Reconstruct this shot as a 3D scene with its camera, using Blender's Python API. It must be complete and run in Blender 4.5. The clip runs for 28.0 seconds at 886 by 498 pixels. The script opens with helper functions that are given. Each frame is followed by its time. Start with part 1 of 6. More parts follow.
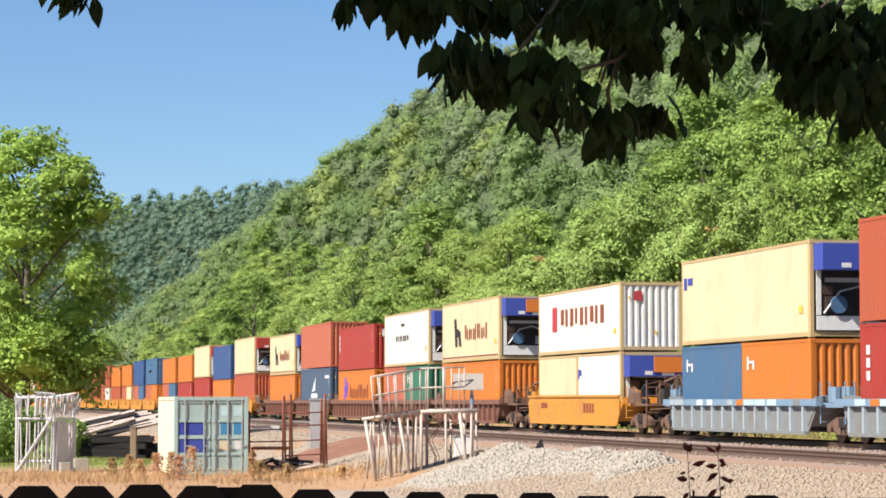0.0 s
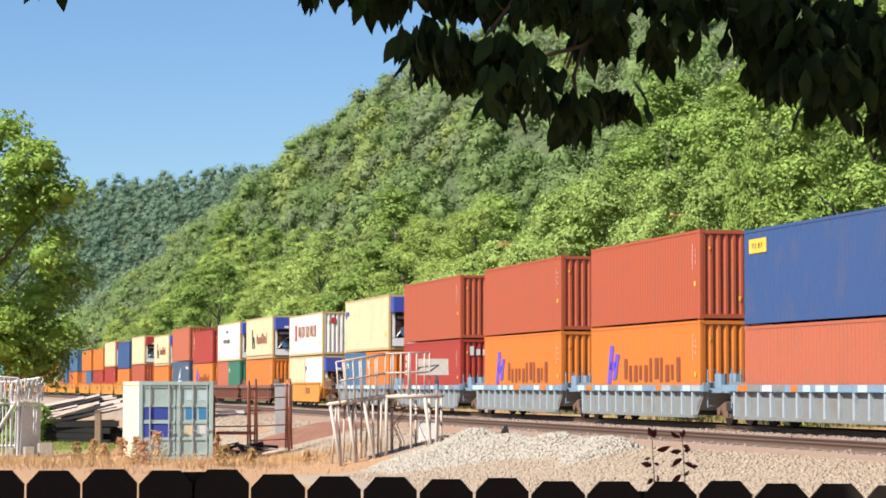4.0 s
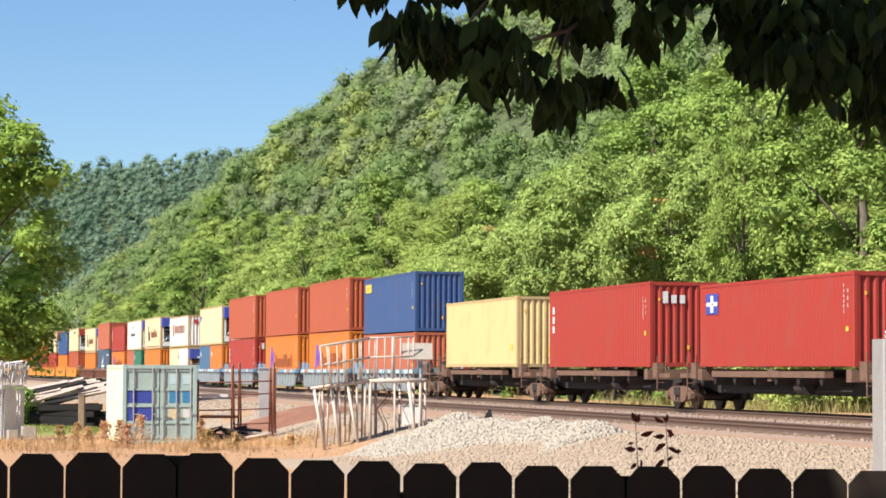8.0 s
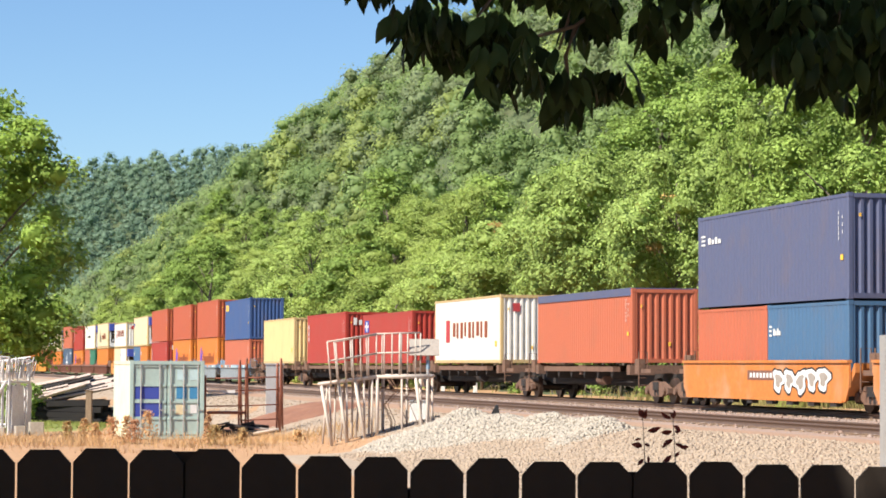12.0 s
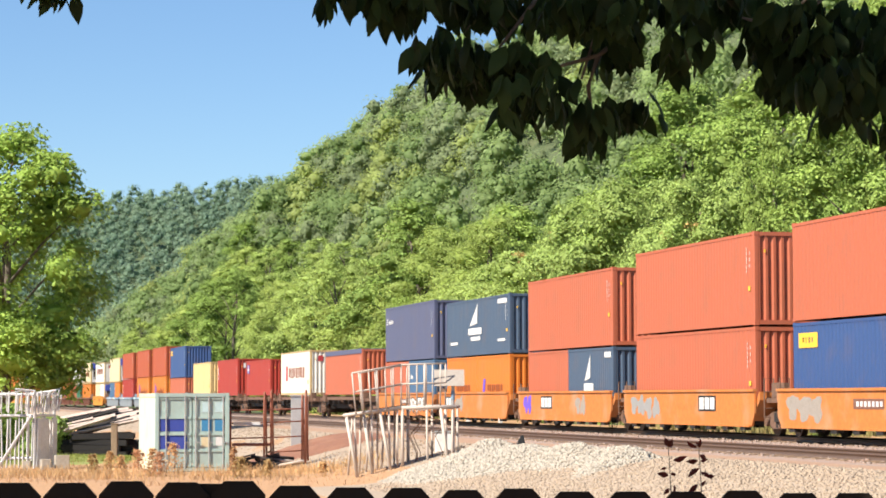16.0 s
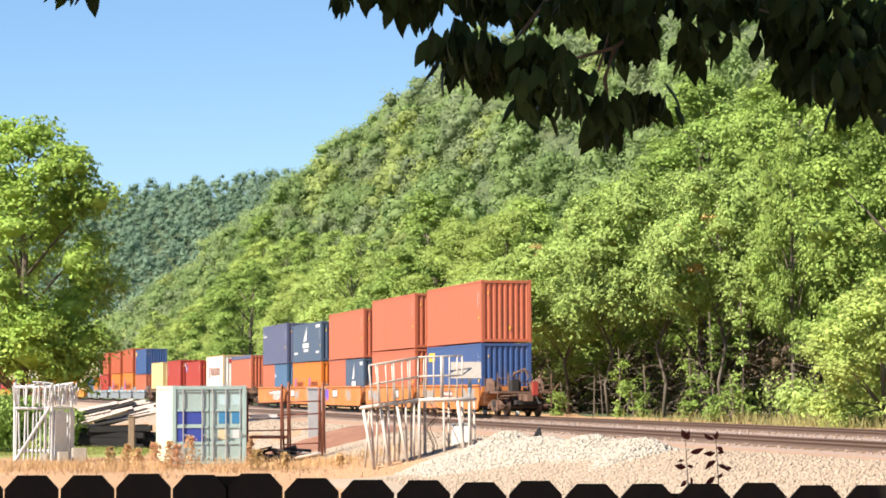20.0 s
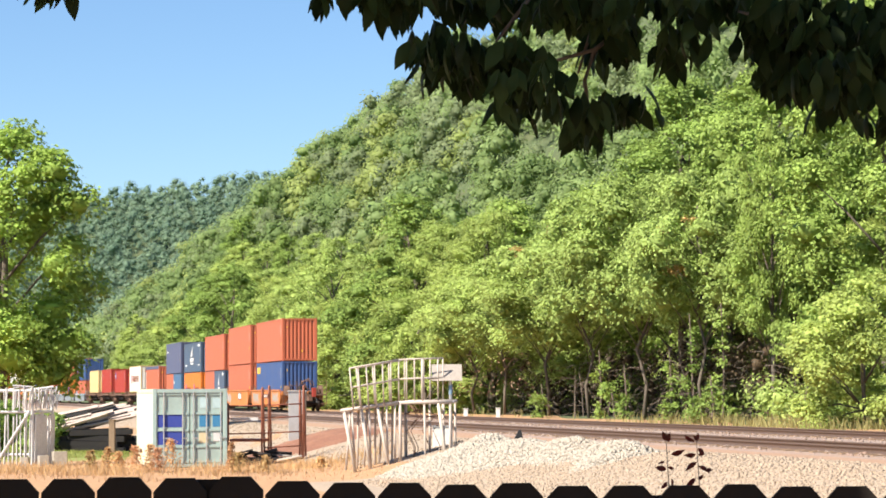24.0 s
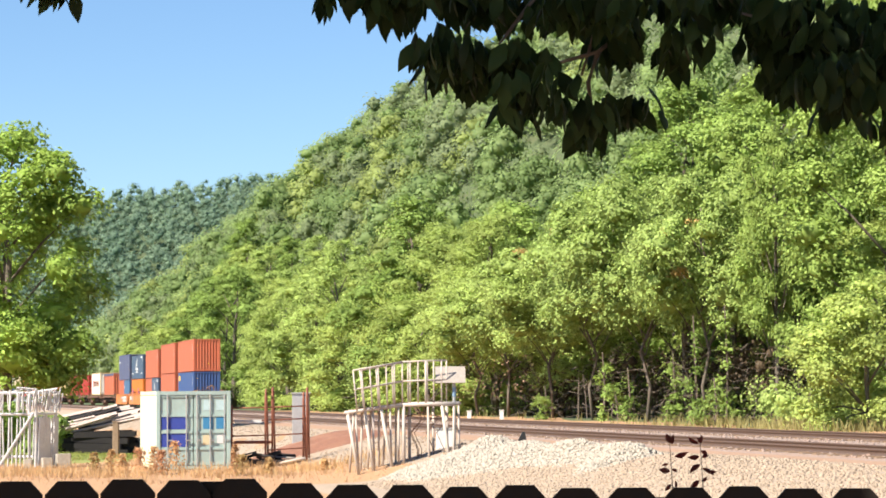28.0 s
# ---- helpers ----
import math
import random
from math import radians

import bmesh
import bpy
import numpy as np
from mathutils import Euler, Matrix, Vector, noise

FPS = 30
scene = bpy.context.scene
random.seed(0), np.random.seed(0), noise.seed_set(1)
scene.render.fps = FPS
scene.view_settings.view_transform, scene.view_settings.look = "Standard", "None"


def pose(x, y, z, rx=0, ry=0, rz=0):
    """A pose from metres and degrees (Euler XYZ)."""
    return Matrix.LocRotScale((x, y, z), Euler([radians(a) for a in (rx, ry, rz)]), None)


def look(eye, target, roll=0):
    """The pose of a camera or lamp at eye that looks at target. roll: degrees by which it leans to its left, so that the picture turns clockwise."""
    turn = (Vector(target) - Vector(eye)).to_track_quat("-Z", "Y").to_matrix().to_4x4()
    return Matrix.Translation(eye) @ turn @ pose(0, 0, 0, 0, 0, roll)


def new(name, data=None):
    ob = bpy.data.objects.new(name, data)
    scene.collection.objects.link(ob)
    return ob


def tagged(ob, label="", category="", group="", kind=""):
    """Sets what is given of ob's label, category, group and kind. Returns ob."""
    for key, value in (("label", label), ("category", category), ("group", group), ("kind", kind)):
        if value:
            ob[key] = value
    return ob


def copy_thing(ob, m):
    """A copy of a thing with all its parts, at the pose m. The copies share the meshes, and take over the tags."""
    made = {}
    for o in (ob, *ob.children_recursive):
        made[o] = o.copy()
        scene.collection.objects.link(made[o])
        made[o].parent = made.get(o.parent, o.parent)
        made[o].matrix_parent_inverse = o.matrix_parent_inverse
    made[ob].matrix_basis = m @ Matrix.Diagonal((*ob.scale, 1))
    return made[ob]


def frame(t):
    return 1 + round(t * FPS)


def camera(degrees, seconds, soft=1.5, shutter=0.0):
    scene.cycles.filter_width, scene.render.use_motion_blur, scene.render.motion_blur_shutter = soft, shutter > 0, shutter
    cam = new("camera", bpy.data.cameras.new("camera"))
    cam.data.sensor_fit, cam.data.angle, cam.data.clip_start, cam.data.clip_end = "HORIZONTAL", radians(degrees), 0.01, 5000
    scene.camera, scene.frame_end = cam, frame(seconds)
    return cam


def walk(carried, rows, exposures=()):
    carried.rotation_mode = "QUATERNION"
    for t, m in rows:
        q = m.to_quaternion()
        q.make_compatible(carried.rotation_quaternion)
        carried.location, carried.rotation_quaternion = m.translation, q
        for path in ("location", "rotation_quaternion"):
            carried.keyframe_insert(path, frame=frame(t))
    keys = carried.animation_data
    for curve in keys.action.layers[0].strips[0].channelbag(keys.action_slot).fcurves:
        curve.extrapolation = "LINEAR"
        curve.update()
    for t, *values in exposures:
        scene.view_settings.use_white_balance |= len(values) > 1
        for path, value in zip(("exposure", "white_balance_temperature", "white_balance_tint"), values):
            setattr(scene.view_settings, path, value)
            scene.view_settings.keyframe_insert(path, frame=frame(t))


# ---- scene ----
EYE = (0.0, 0.0, 2.42)
cam = camera(20.68, 28.0, soft=1.75)
# seconds, yaw to the left, pitch, roll
PATH = [
    (0, 0.060, 3.590, -0.005),
    (0.5, -0.016, 3.573, 0.055),
    (1, -0.159, 3.477, 0.091),
    (1.5, -0.269, 3.433, 0.162),
    (2, -0.501, 3.295, 0.194),
    (2.5, -0.587, 3.327, 0.135),
    (3, -0.578, 3.342, 0.170),
    (3.5, -0.665, 3.318, 0.138),
    (4, -0.754, 3.243, 0.111),
    (4.5, -0.807, 3.223, 0.135),
    (6.5, -0.933, 3.064, 0.216),
    (7, -0.986, 3.024, 0.225),
    (7.5, -1.093, 2.942, 0.213),
    (8, -1.126, 2.876, 0.275),
    (8.5, -1.021, 2.855, 0.306),
    (9, -0.952, 2.889, 0.217),
    (9.5, -1.075, 2.930, 0.176),
    (10, -1.176, 2.910, 0.191),
    (10.5, -1.150, 2.856, 0.213),
    (11, -1.027, 2.855, 0.253),
    (11.5, -0.972, 2.835, 0.289),
    (12, -0.959, 2.779, 0.274),
    (12.5, -0.879, 2.776, 0.251),
    (14.5, -0.876, 2.735, 0.222),
    (15, -0.924, 2.760, 0.202),
    (15.5, -0.896, 3.048, 0.044),
    (16, -0.391, 3.497, -0.114),
    (16.5, -0.028, 3.636, -0.255),
    (17, 0.000, 3.485, -0.199),
    (17.5, -0.050, 3.451, -0.202),
    (18, -0.042, 3.405, -0.211),
    (18.5, 0.033, 3.344, -0.138),
    (19, 0.004, 3.277, -0.142),
    (19.5, -0.017, 3.295, -0.151),
    (20, 0.003, 3.318, -0.164),
    (20.5, -0.044, 3.277, -0.130),
    (21, -0.159, 3.221, -0.193),
    (21.5, -0.188, 3.197, -0.206),
    (23.5, -0.313, 3.329, -0.283),
    (24, -0.460, 3.374, -0.329),
    (24.5, -0.518, 3.367, -0.283),
    (25, -0.467, 3.306, -0.256),
    (25.5, -0.375, 3.263, -0.264),
    (26, -0.293, 3.241, -0.324),
    (26.5, -0.196, 3.306, -0.276),
    (27, -0.241, 3.466, -0.252),
    (27.5, -0.333, 3.469, -0.293),
    (28, -0.377, 3.424, -0.342),
]


def aim(yaw, pitch):
    y, p = radians(yaw), radians(pitch)
    return (EYE[0] - 20 * math.sin(y) * math.cos(p), EYE[1] + 20 * math.cos(y) * math.cos(p), EYE[2] + 20 * math.sin(p))


walk(cam, [(t, look(EYE, aim(yaw, pitch), roll)) for t, yaw, pitch, roll in PATH], [(0, 0.88, 6250, 10), (4, 0.90, 6250, 10), (8, 0.97, 6350, 10), (15, 1.06, 6450, 10), (16, 1.09, 6500, 10), (16.8, 1.18, 6550, 10), (20.5, 1.25, 6550, 10), (25, 1.22, 6550, 10), (28, 1.24, 6550, 10)])

# ---- light ----
SUN_EL, SUN_AZ = 47.0, 233.0  # azimuth clockwise from +y
world = bpy.data.worlds.new("world")
scene.world = world
world.use_nodes = True
wn = world.node_tree.nodes
sky = wn.new("ShaderNodeTexSky")
sky.sky_type, sky.sun_disc = "NISHITA", False
sky.sun_elevation, sky.sun_rotation = radians(SUN_EL), radians(SUN_AZ)
sky.air_density, sky.dust_density, sky.ozone_density = 1.0, 0.0, 7.5
world.node_tree.links.new(sky.outputs[0], wn["Background"].inputs[0])
wn["Background"].inputs[1].default_value = 0.067
lamp = bpy.data.lights.new("sun", "SUN")
lamp.energy, lamp.angle, lamp.color = 5.0, radians(0.5), (1.0, 0.93, 0.82)
sun = new("sun", lamp)
se, sa = radians(SUN_EL), radians(SUN_AZ)
TO_SUN = Vector((math.sin(sa) * math.cos(se), math.cos(sa) * math.cos(se), math.sin(se)))
sun.matrix_world = look(TO_SUN * 60, (0, 0, 0))


# ---- materials ----
def mat(name, color, rough=0.6, metal=0.0, var=0.25, scale=2.0, dirt=0.25, dirt_color=(0.16, 0.10, 0.06), bump=0.15, fine=30.0, island=False):
    m = bpy.data.materials.new(name)
    m.use_nodes = True
    nt, N, L = m.node_tree, m.node_tree.nodes, m.node_tree.links
    b = N["Principled BSDF"]
    b.inputs["Roughness"].default_value, b.inputs["Metallic"].default_value = rough, metal
    co = N.new("ShaderNodeTexCoord")
    big = N.new("ShaderNodeTexNoise")
    big.inputs["Scale"].default_value, big.inputs["Detail"].default_value = scale, 6
    small = N.new("ShaderNodeTexNoise")
    small.inputs["Scale"].default_value, small.inputs["Detail"].default_value = fine, 4
    for n in (big, small):
        L.new(co.outputs["Object"], n.inputs["Vector"])
    mul = N.new("ShaderNodeMapRange")
    mul.inputs[1].default_value, mul.inputs[2].default_value = 0.25, 0.75
    mul.inputs[3].default_value, mul.inputs[4].default_value = 1 - var, 1 + var
    L.new(small.outputs[0], mul.inputs[0])
    hsv = N.new("ShaderNodeHueSaturation")
    hsv.inputs["Color"].default_value = (*color, 1)
    L.new(mul.outputs[0], hsv.inputs["Value"])
    last = hsv.outputs[0]
    if island:
        g = N.new("ShaderNodeNewGeometry")
        r2 = N.new("ShaderNodeMapRange")
        r2.inputs[3].default_value, r2.inputs[4].default_value = 0.86, 1.14
        L.new(g.outputs["Random Per Island"], r2.inputs[0])
        h2 = N.new("ShaderNodeHueSaturation")
        L.new(last, h2.inputs["Color"])
        L.new(r2.outputs[0], h2.inputs["Value"])
        last = h2.outputs[0]
    if dirt:
        ramp = N.new("ShaderNodeMapRange")
        ramp.inputs[1].default_value, ramp.inputs[2].default_value = 0.5, 0.78
        ramp.inputs[3].default_value, ramp.inputs[4].default_value = 0, dirt
        L.new(big.outputs[0], ramp.inputs[0])
        mix = N.new("ShaderNodeMix")
        mix.data_type = "RGBA"
        L.new(ramp.outputs[0], mix.inputs[0])
        L.new(last, mix.inputs[6])
        mix.inputs[7].default_value = (*dirt_color, 1)
        last = mix.outputs[2]
    L.new(last, b.inputs["Base Color"])
    if bump:
        bp = N.new("ShaderNodeBump")
        bp.inputs["Strength"].default_value, bp.inputs["Distance"].default_value = bump, 0.02
        L.new(small.outputs[0], bp.inputs["Height"])
        L.new(bp.outputs[0], b.inputs["Normal"])
    return m


def leaf_mat(name, color, sat_var=0.12, val=(0.8, 1.25), trans=0.34, hue=(0.491, 0.502), rough=0.55):
    """Leaves: each leaf its own tone, each tree its own hue, some light through the blade."""
    m = bpy.data.materials.new(name)
    m.use_nodes = True
    nt, N, L = m.node_tree, m.node_tree.nodes, m.node_tree.links
    b = N["Principled BSDF"]
    b.inputs["Roughness"].default_value = rough
    b.inputs["Specular IOR Level"].default_value = 0.12
    g = N.new("ShaderNodeNewGeometry")
    oi = N.new("ShaderNodeObjectInfo")
    v = N.new("ShaderNodeMapRange")
    v.inputs[3].default_value, v.inputs[4].default_value = val
    L.new(g.outputs["Random Per Island"], v.inputs[0])
    co = N.new("ShaderNodeTexCoord")
    big = N.new("ShaderNodeTexNoise")
    big.inputs["Scale"].default_value, big.inputs["Detail"].default_value = 0.35, 3
    L.new(co.outputs["Object"], big.inputs["Vector"])
    bv = N.new("ShaderNodeMapRange")
    bv.inputs[1].default_value, bv.inputs[2].default_value = 0.3, 0.7
    bv.inputs[3].default_value, bv.inputs[4].default_value = 0.78, 1.25
    L.new(big.outputs[0], bv.inputs[0])
    mm = N.new("ShaderNodeMath")
    mm.operation = "MULTIPLY"
    L.new(v.outputs[0], mm.inputs[0])
    L.new(bv.outputs[0], mm.inputs[1])
    tone = N.new("ShaderNodeMapRange")
    tone.inputs[3].default_value, tone.inputs[4].default_value = 1.08, 0.90
    L.new(oi.outputs["Random"], tone.inputs[0])
    m2 = N.new("ShaderNodeMath")
    m2.operation = "MULTIPLY"
    L.new(mm.outputs[0], m2.inputs[0])
    L.new(tone.outputs[0], m2.inputs[1])
    mm = m2
    h = N.new("ShaderNodeMapRange")
    h.inputs[3].default_value, h.inputs[4].default_value = hue
    L.new(oi.outputs["Random"], h.inputs[0])
    hsv = N.new("ShaderNodeHueSaturation")
    hsv.inputs["Color"].default_value = (*color, 1)
    L.new(mm.outputs[0], hsv.inputs["Value"])
    L.new(h.outputs[0], hsv.inputs["Hue"])
    L.new(hsv.outputs[0], b.inputs["Base Color"])
    tr = N.new("ShaderNodeBsdfTranslucent")
    yel = N.new("ShaderNodeHueSaturation")
    yel.inputs["Hue"].default_value, yel.inputs["Value"].default_value = 0.492, 1.2
    L.new(hsv.outputs[0], yel.inputs["Color"])
    L.new(yel.outputs[0], tr.inputs[0])
    mx = N.new("ShaderNodeMixShader")
    mx.inputs[0].default_value = trans
    L.new(b.outputs[0], mx.inputs[1])
    L.new(tr.outputs[0], mx.inputs[2])
    L.new(mx.outputs[0], N["Material Output"].inputs[0])
    return m


PAINT = {}


def paint(key, color, rough=0.55, dirt=0.3):
    PAINT[key] = mat("paint_" + key, tuple(0.87 * c for c in color), rough=rough, var=0.07, scale=1.1, dirt=dirt, bump=0.04, fine=9.0)


for key, color in {
    "brick_red": (0.41, 0.083, 0.031), "deep_red": (0.36, 0.033, 0.019), "orange_red": (0.46, 0.12, 0.057), "orange": (0.60, 0.17, 0.018),
    "cream": (0.69, 0.575, 0.35), "yellow_cream": (0.70, 0.51, 0.23), "white": (0.74, 0.70, 0.62), "worn_trim": (0.52, 0.37, 0.17), "blue": (0.035, 0.08, 0.215), "navy": (0.06, 0.095, 0.15), "violet": (0.088, 0.100, 0.175),
    "steel_blue": (0.06, 0.135, 0.24), "green": (0.03, 0.16, 0.09), "teal": (0.12, 0.30, 0.34), "well_orange": (0.55, 0.19, 0.04), "well_yellow": (0.62, 0.26, 0.03),
    "well_grey": (0.22, 0.225, 0.215), "well_brown": (0.20, 0.085, 0.055), "band_blue": (0.20, 0.30, 0.40), "pale_green": (0.40, 0.52, 0.47), "pale_cream": (0.74, 0.69, 0.49), "sky_blue": (0.05, 0.24, 0.44), "pale_aqua": (0.50, 0.66, 0.66),
}.items():
    paint(key, color, dirt=0.5 if "well" in key else 0.22)
M_RUST = mat("rusty_steel", (0.165, 0.092, 0.06), 0.85, 0.2, 0.4, 3, 0.5, (0.04, 0.03, 0.025))
M_DARK = mat("dark_steel", (0.03, 0.026, 0.024), 0.75, 0.3, 0.4, 3, 0.4, (0.09, 0.05, 0.03))
PAINT["well_orange"] = mat("paint_well_orange", (0.47, 0.155, 0.032), 0.65, 0, 0.14, 0.9, 0.8, (0.40, 0.25, 0.15), 0.06, 7)
PAINT["rib_grey"] = mat("paint_rib_grey", (0.32, 0.36, 0.38), 0.6, 0, 0.12, 1.5, 0.5, (0.16, 0.12, 0.09), 0.04)
M_WHEEL = mat("wheel_steel", (0.11, 0.07, 0.05), 0.5, 0.7, 0.3, 4, 0.3)
M_RAIL = mat("rail_steel", (0.19, 0.12, 0.085), 0.5, 0.6, 0.3, 4, 0.3)
M_TAR = mat("creosoted_timber", (0.012, 0.010, 0.010), 0.9, 0, 0.3, 3, 0.3, (0.04, 0.03, 0.02))
M_BLACK = mat("black_rubber", (0.012, 0.012, 0.012), 0.7, 0, 0.2, 3, 0)
M_MARK_WHITE = mat("white_lettering", (0.62, 0.61, 0.58), 0.6, 0, 0.1, 5, 0.15, bump=0)
M_MARK_YELLOW = mat("yellow_decal", (0.75, 0.44, 0.04), 0.6, 0, 0.1, 5, 0.1, bump=0)
M_MARK_BLUE = mat("blue_lettering", (0.035, 0.06, 0.30), 0.6, 0, 0.1, 5, 0.1, bump=0)
M_MARK_RED = mat("red_lettering", (0.38, 0.035, 0.04), 0.6, 0, 0.1, 5, 0.1, bump=0)
M_MARK_BROWN = mat("brown_lettering", (0.22, 0.05, 0.015), 0.6, 0, 0.1, 5, 0.1, bump=0)
M_MARK_PURPLE = mat("purple_spray_paint", (0.13, 0.07, 0.50), 0.6, 0, 0.1, 5, 0.1, bump=0)
M_BOARD = mat("weathered_grey_board", (0.30, 0.26, 0.22), 0.7, 0.1, 0.2, 4, 0.3)
M_GALV = mat("galvanised_steel", (0.46, 0.45, 0.43), 0.5, 0.6, 0.12, 3, 0.25, (0.2, 0.17, 0.14), 0.05)
M_PIPE = mat("weathered_pale_pipe", (0.46, 0.39, 0.33), 0.7, 0.1, 0.15, 3, 0.35, (0.25, 0.16, 0.11), 0.05)
M_REDPIPE = mat("rusty_red_pipe", (0.27, 0.095, 0.055), 0.75, 0.1, 0.25, 3, 0.4, (0.13, 0.06, 0.04), 0.1)
# weathered wood, base colour lowered to stand for the tree's shade
M_FENCE = mat("shade_darkened_weathered_wood", (0.013, 0.0075, 0.003), 0.95, 0, 0.35, 6, 0.3, (0.03, 0.025, 0.02), 0.3, 14)
M_WOOD = mat("grey_brown_wood", (0.24, 0.16, 0.10), 0.85, 0, 0.3, 4, 0.3, (0.1, 0.07, 0.05), 0.3)
M_BARK = mat("tree_bark", (0.13, 0.105, 0.08), 0.9, 0, 0.35, 4, 0.3, (0.05, 0.045, 0.03), 0.5, 12)
M_DEADWOOD = mat("dry_grey_branches", (0.15, 0.115, 0.09), 0.9, 0, 0.3, 4, 0.2, bump=0.2)
M_GRAVEL = mat("warm_pale_gravel", (0.305, 0.235, 0.17), 0.9, 0, 0.2, 0.5, 0.4, (0.33, 0.24, 0.17), 0.6, 11, island=True)
M_SHOULDER = mat("rusty_shoulder_stone", (0.29, 0.18, 0.115), 0.9, 0, 0.25, 0.7, 0.4, (0.26, 0.15, 0.09), 0.8, 12)
M_STONE = mat("pale_crushed_stone", (0.335, 0.295, 0.24), 0.85, 0, 0.18, 0.8, 0.25, (0.34, 0.26, 0.19), 0.5, 9, island=True)
M_BALLAST = mat("rusty_ballast", (0.255, 0.19, 0.155), 0.9, 0, 0.3, 0.7, 0.5, (0.26, 0.13, 0.08), 0.8, 14, island=True)
L_NEAR = leaf_mat("broadleaf_foliage", (0.22, 0.315, 0.077), val=(0.78, 1.28), trans=0.30)
L_LIGHT = leaf_mat("light_feathery_foliage", (0.315, 0.40, 0.11), hue=(0.490, 0.502), trans=0.36)
L_DARK = leaf_mat("deep_green_foliage", (0.31, 0.405, 0.115), val=(0.78, 1.28), trans=0.30)
L_YARD = leaf_mat("bright_green_foliage", (0.285, 0.405, 0.085), val=(0.78, 1.28), trans=0.38)
L_HILL = leaf_mat("hillside_foliage", (0.26, 0.35, 0.135), val=(0.9, 1.1), trans=0.5)
L_HILL_DEEP = leaf_mat("deep_hillside_foliage", (0.19, 0.27, 0.10), val=(0.9, 1.1), trans=0.5)
L_HILL_YELLOW = leaf_mat("yellowish_hillside_foliage", (0.32, 0.385, 0.13), val=(0.9, 1.1), trans=0.5)
L_HILL_GREY = leaf_mat("greyish_hillside_foliage", (0.24, 0.295, 0.15), val=(0.9, 1.1), trans=0.5)
# distance haze is tinted into the blue of these two leaf colours
L_FAR_DEEP = leaf_mat("deep_haze_blue_foliage", (0.165, 0.245, 0.17), val=(0.92, 1.08), trans=0.5)
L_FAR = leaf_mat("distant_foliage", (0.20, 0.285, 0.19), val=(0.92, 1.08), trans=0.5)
# green lowered almost to black, so the colour itself holds the boughs' shade
L_SHADE = leaf_mat("shade_darkened_leaves", (0.022, 0.042, 0.013), val=(0.5, 1.5), trans=0.25)
# brown kept dark to imitate the deep shade of the recess
L_SHADE_BROWN = leaf_mat("shade_darkened_brown_leaves", (0.085, 0.06, 0.036), trans=0.1)
L_WITHER = leaf_mat("withered_pinkish_leaves", (0.30, 0.19, 0.13), trans=0.2)
L_SEED = leaf_mat("rusty_orange_seeds", (0.48, 0.32, 0.12), trans=0.25)
L_DRY = leaf_mat("dry_rusty_leaves", (0.50, 0.325, 0.16), hue=(0.48, 0.52))
L_GRASS = leaf_mat("straw_grass", (0.42, 0.27, 0.145), hue=(0.49, 0.51), trans=0.2)
L_GREENGRASS = leaf_mat("green_grass", (0.21, 0.24, 0.06), trans=0.25)
L_WEEDS = leaf_mat("olive_weeds", (0.27, 0.25, 0.10), trans=0.25, hue=(0.47, 0.51))
L_SPRIG = leaf_mat("dark_red_leaves", (0.16, 0.04, 0.022), trans=0.3)


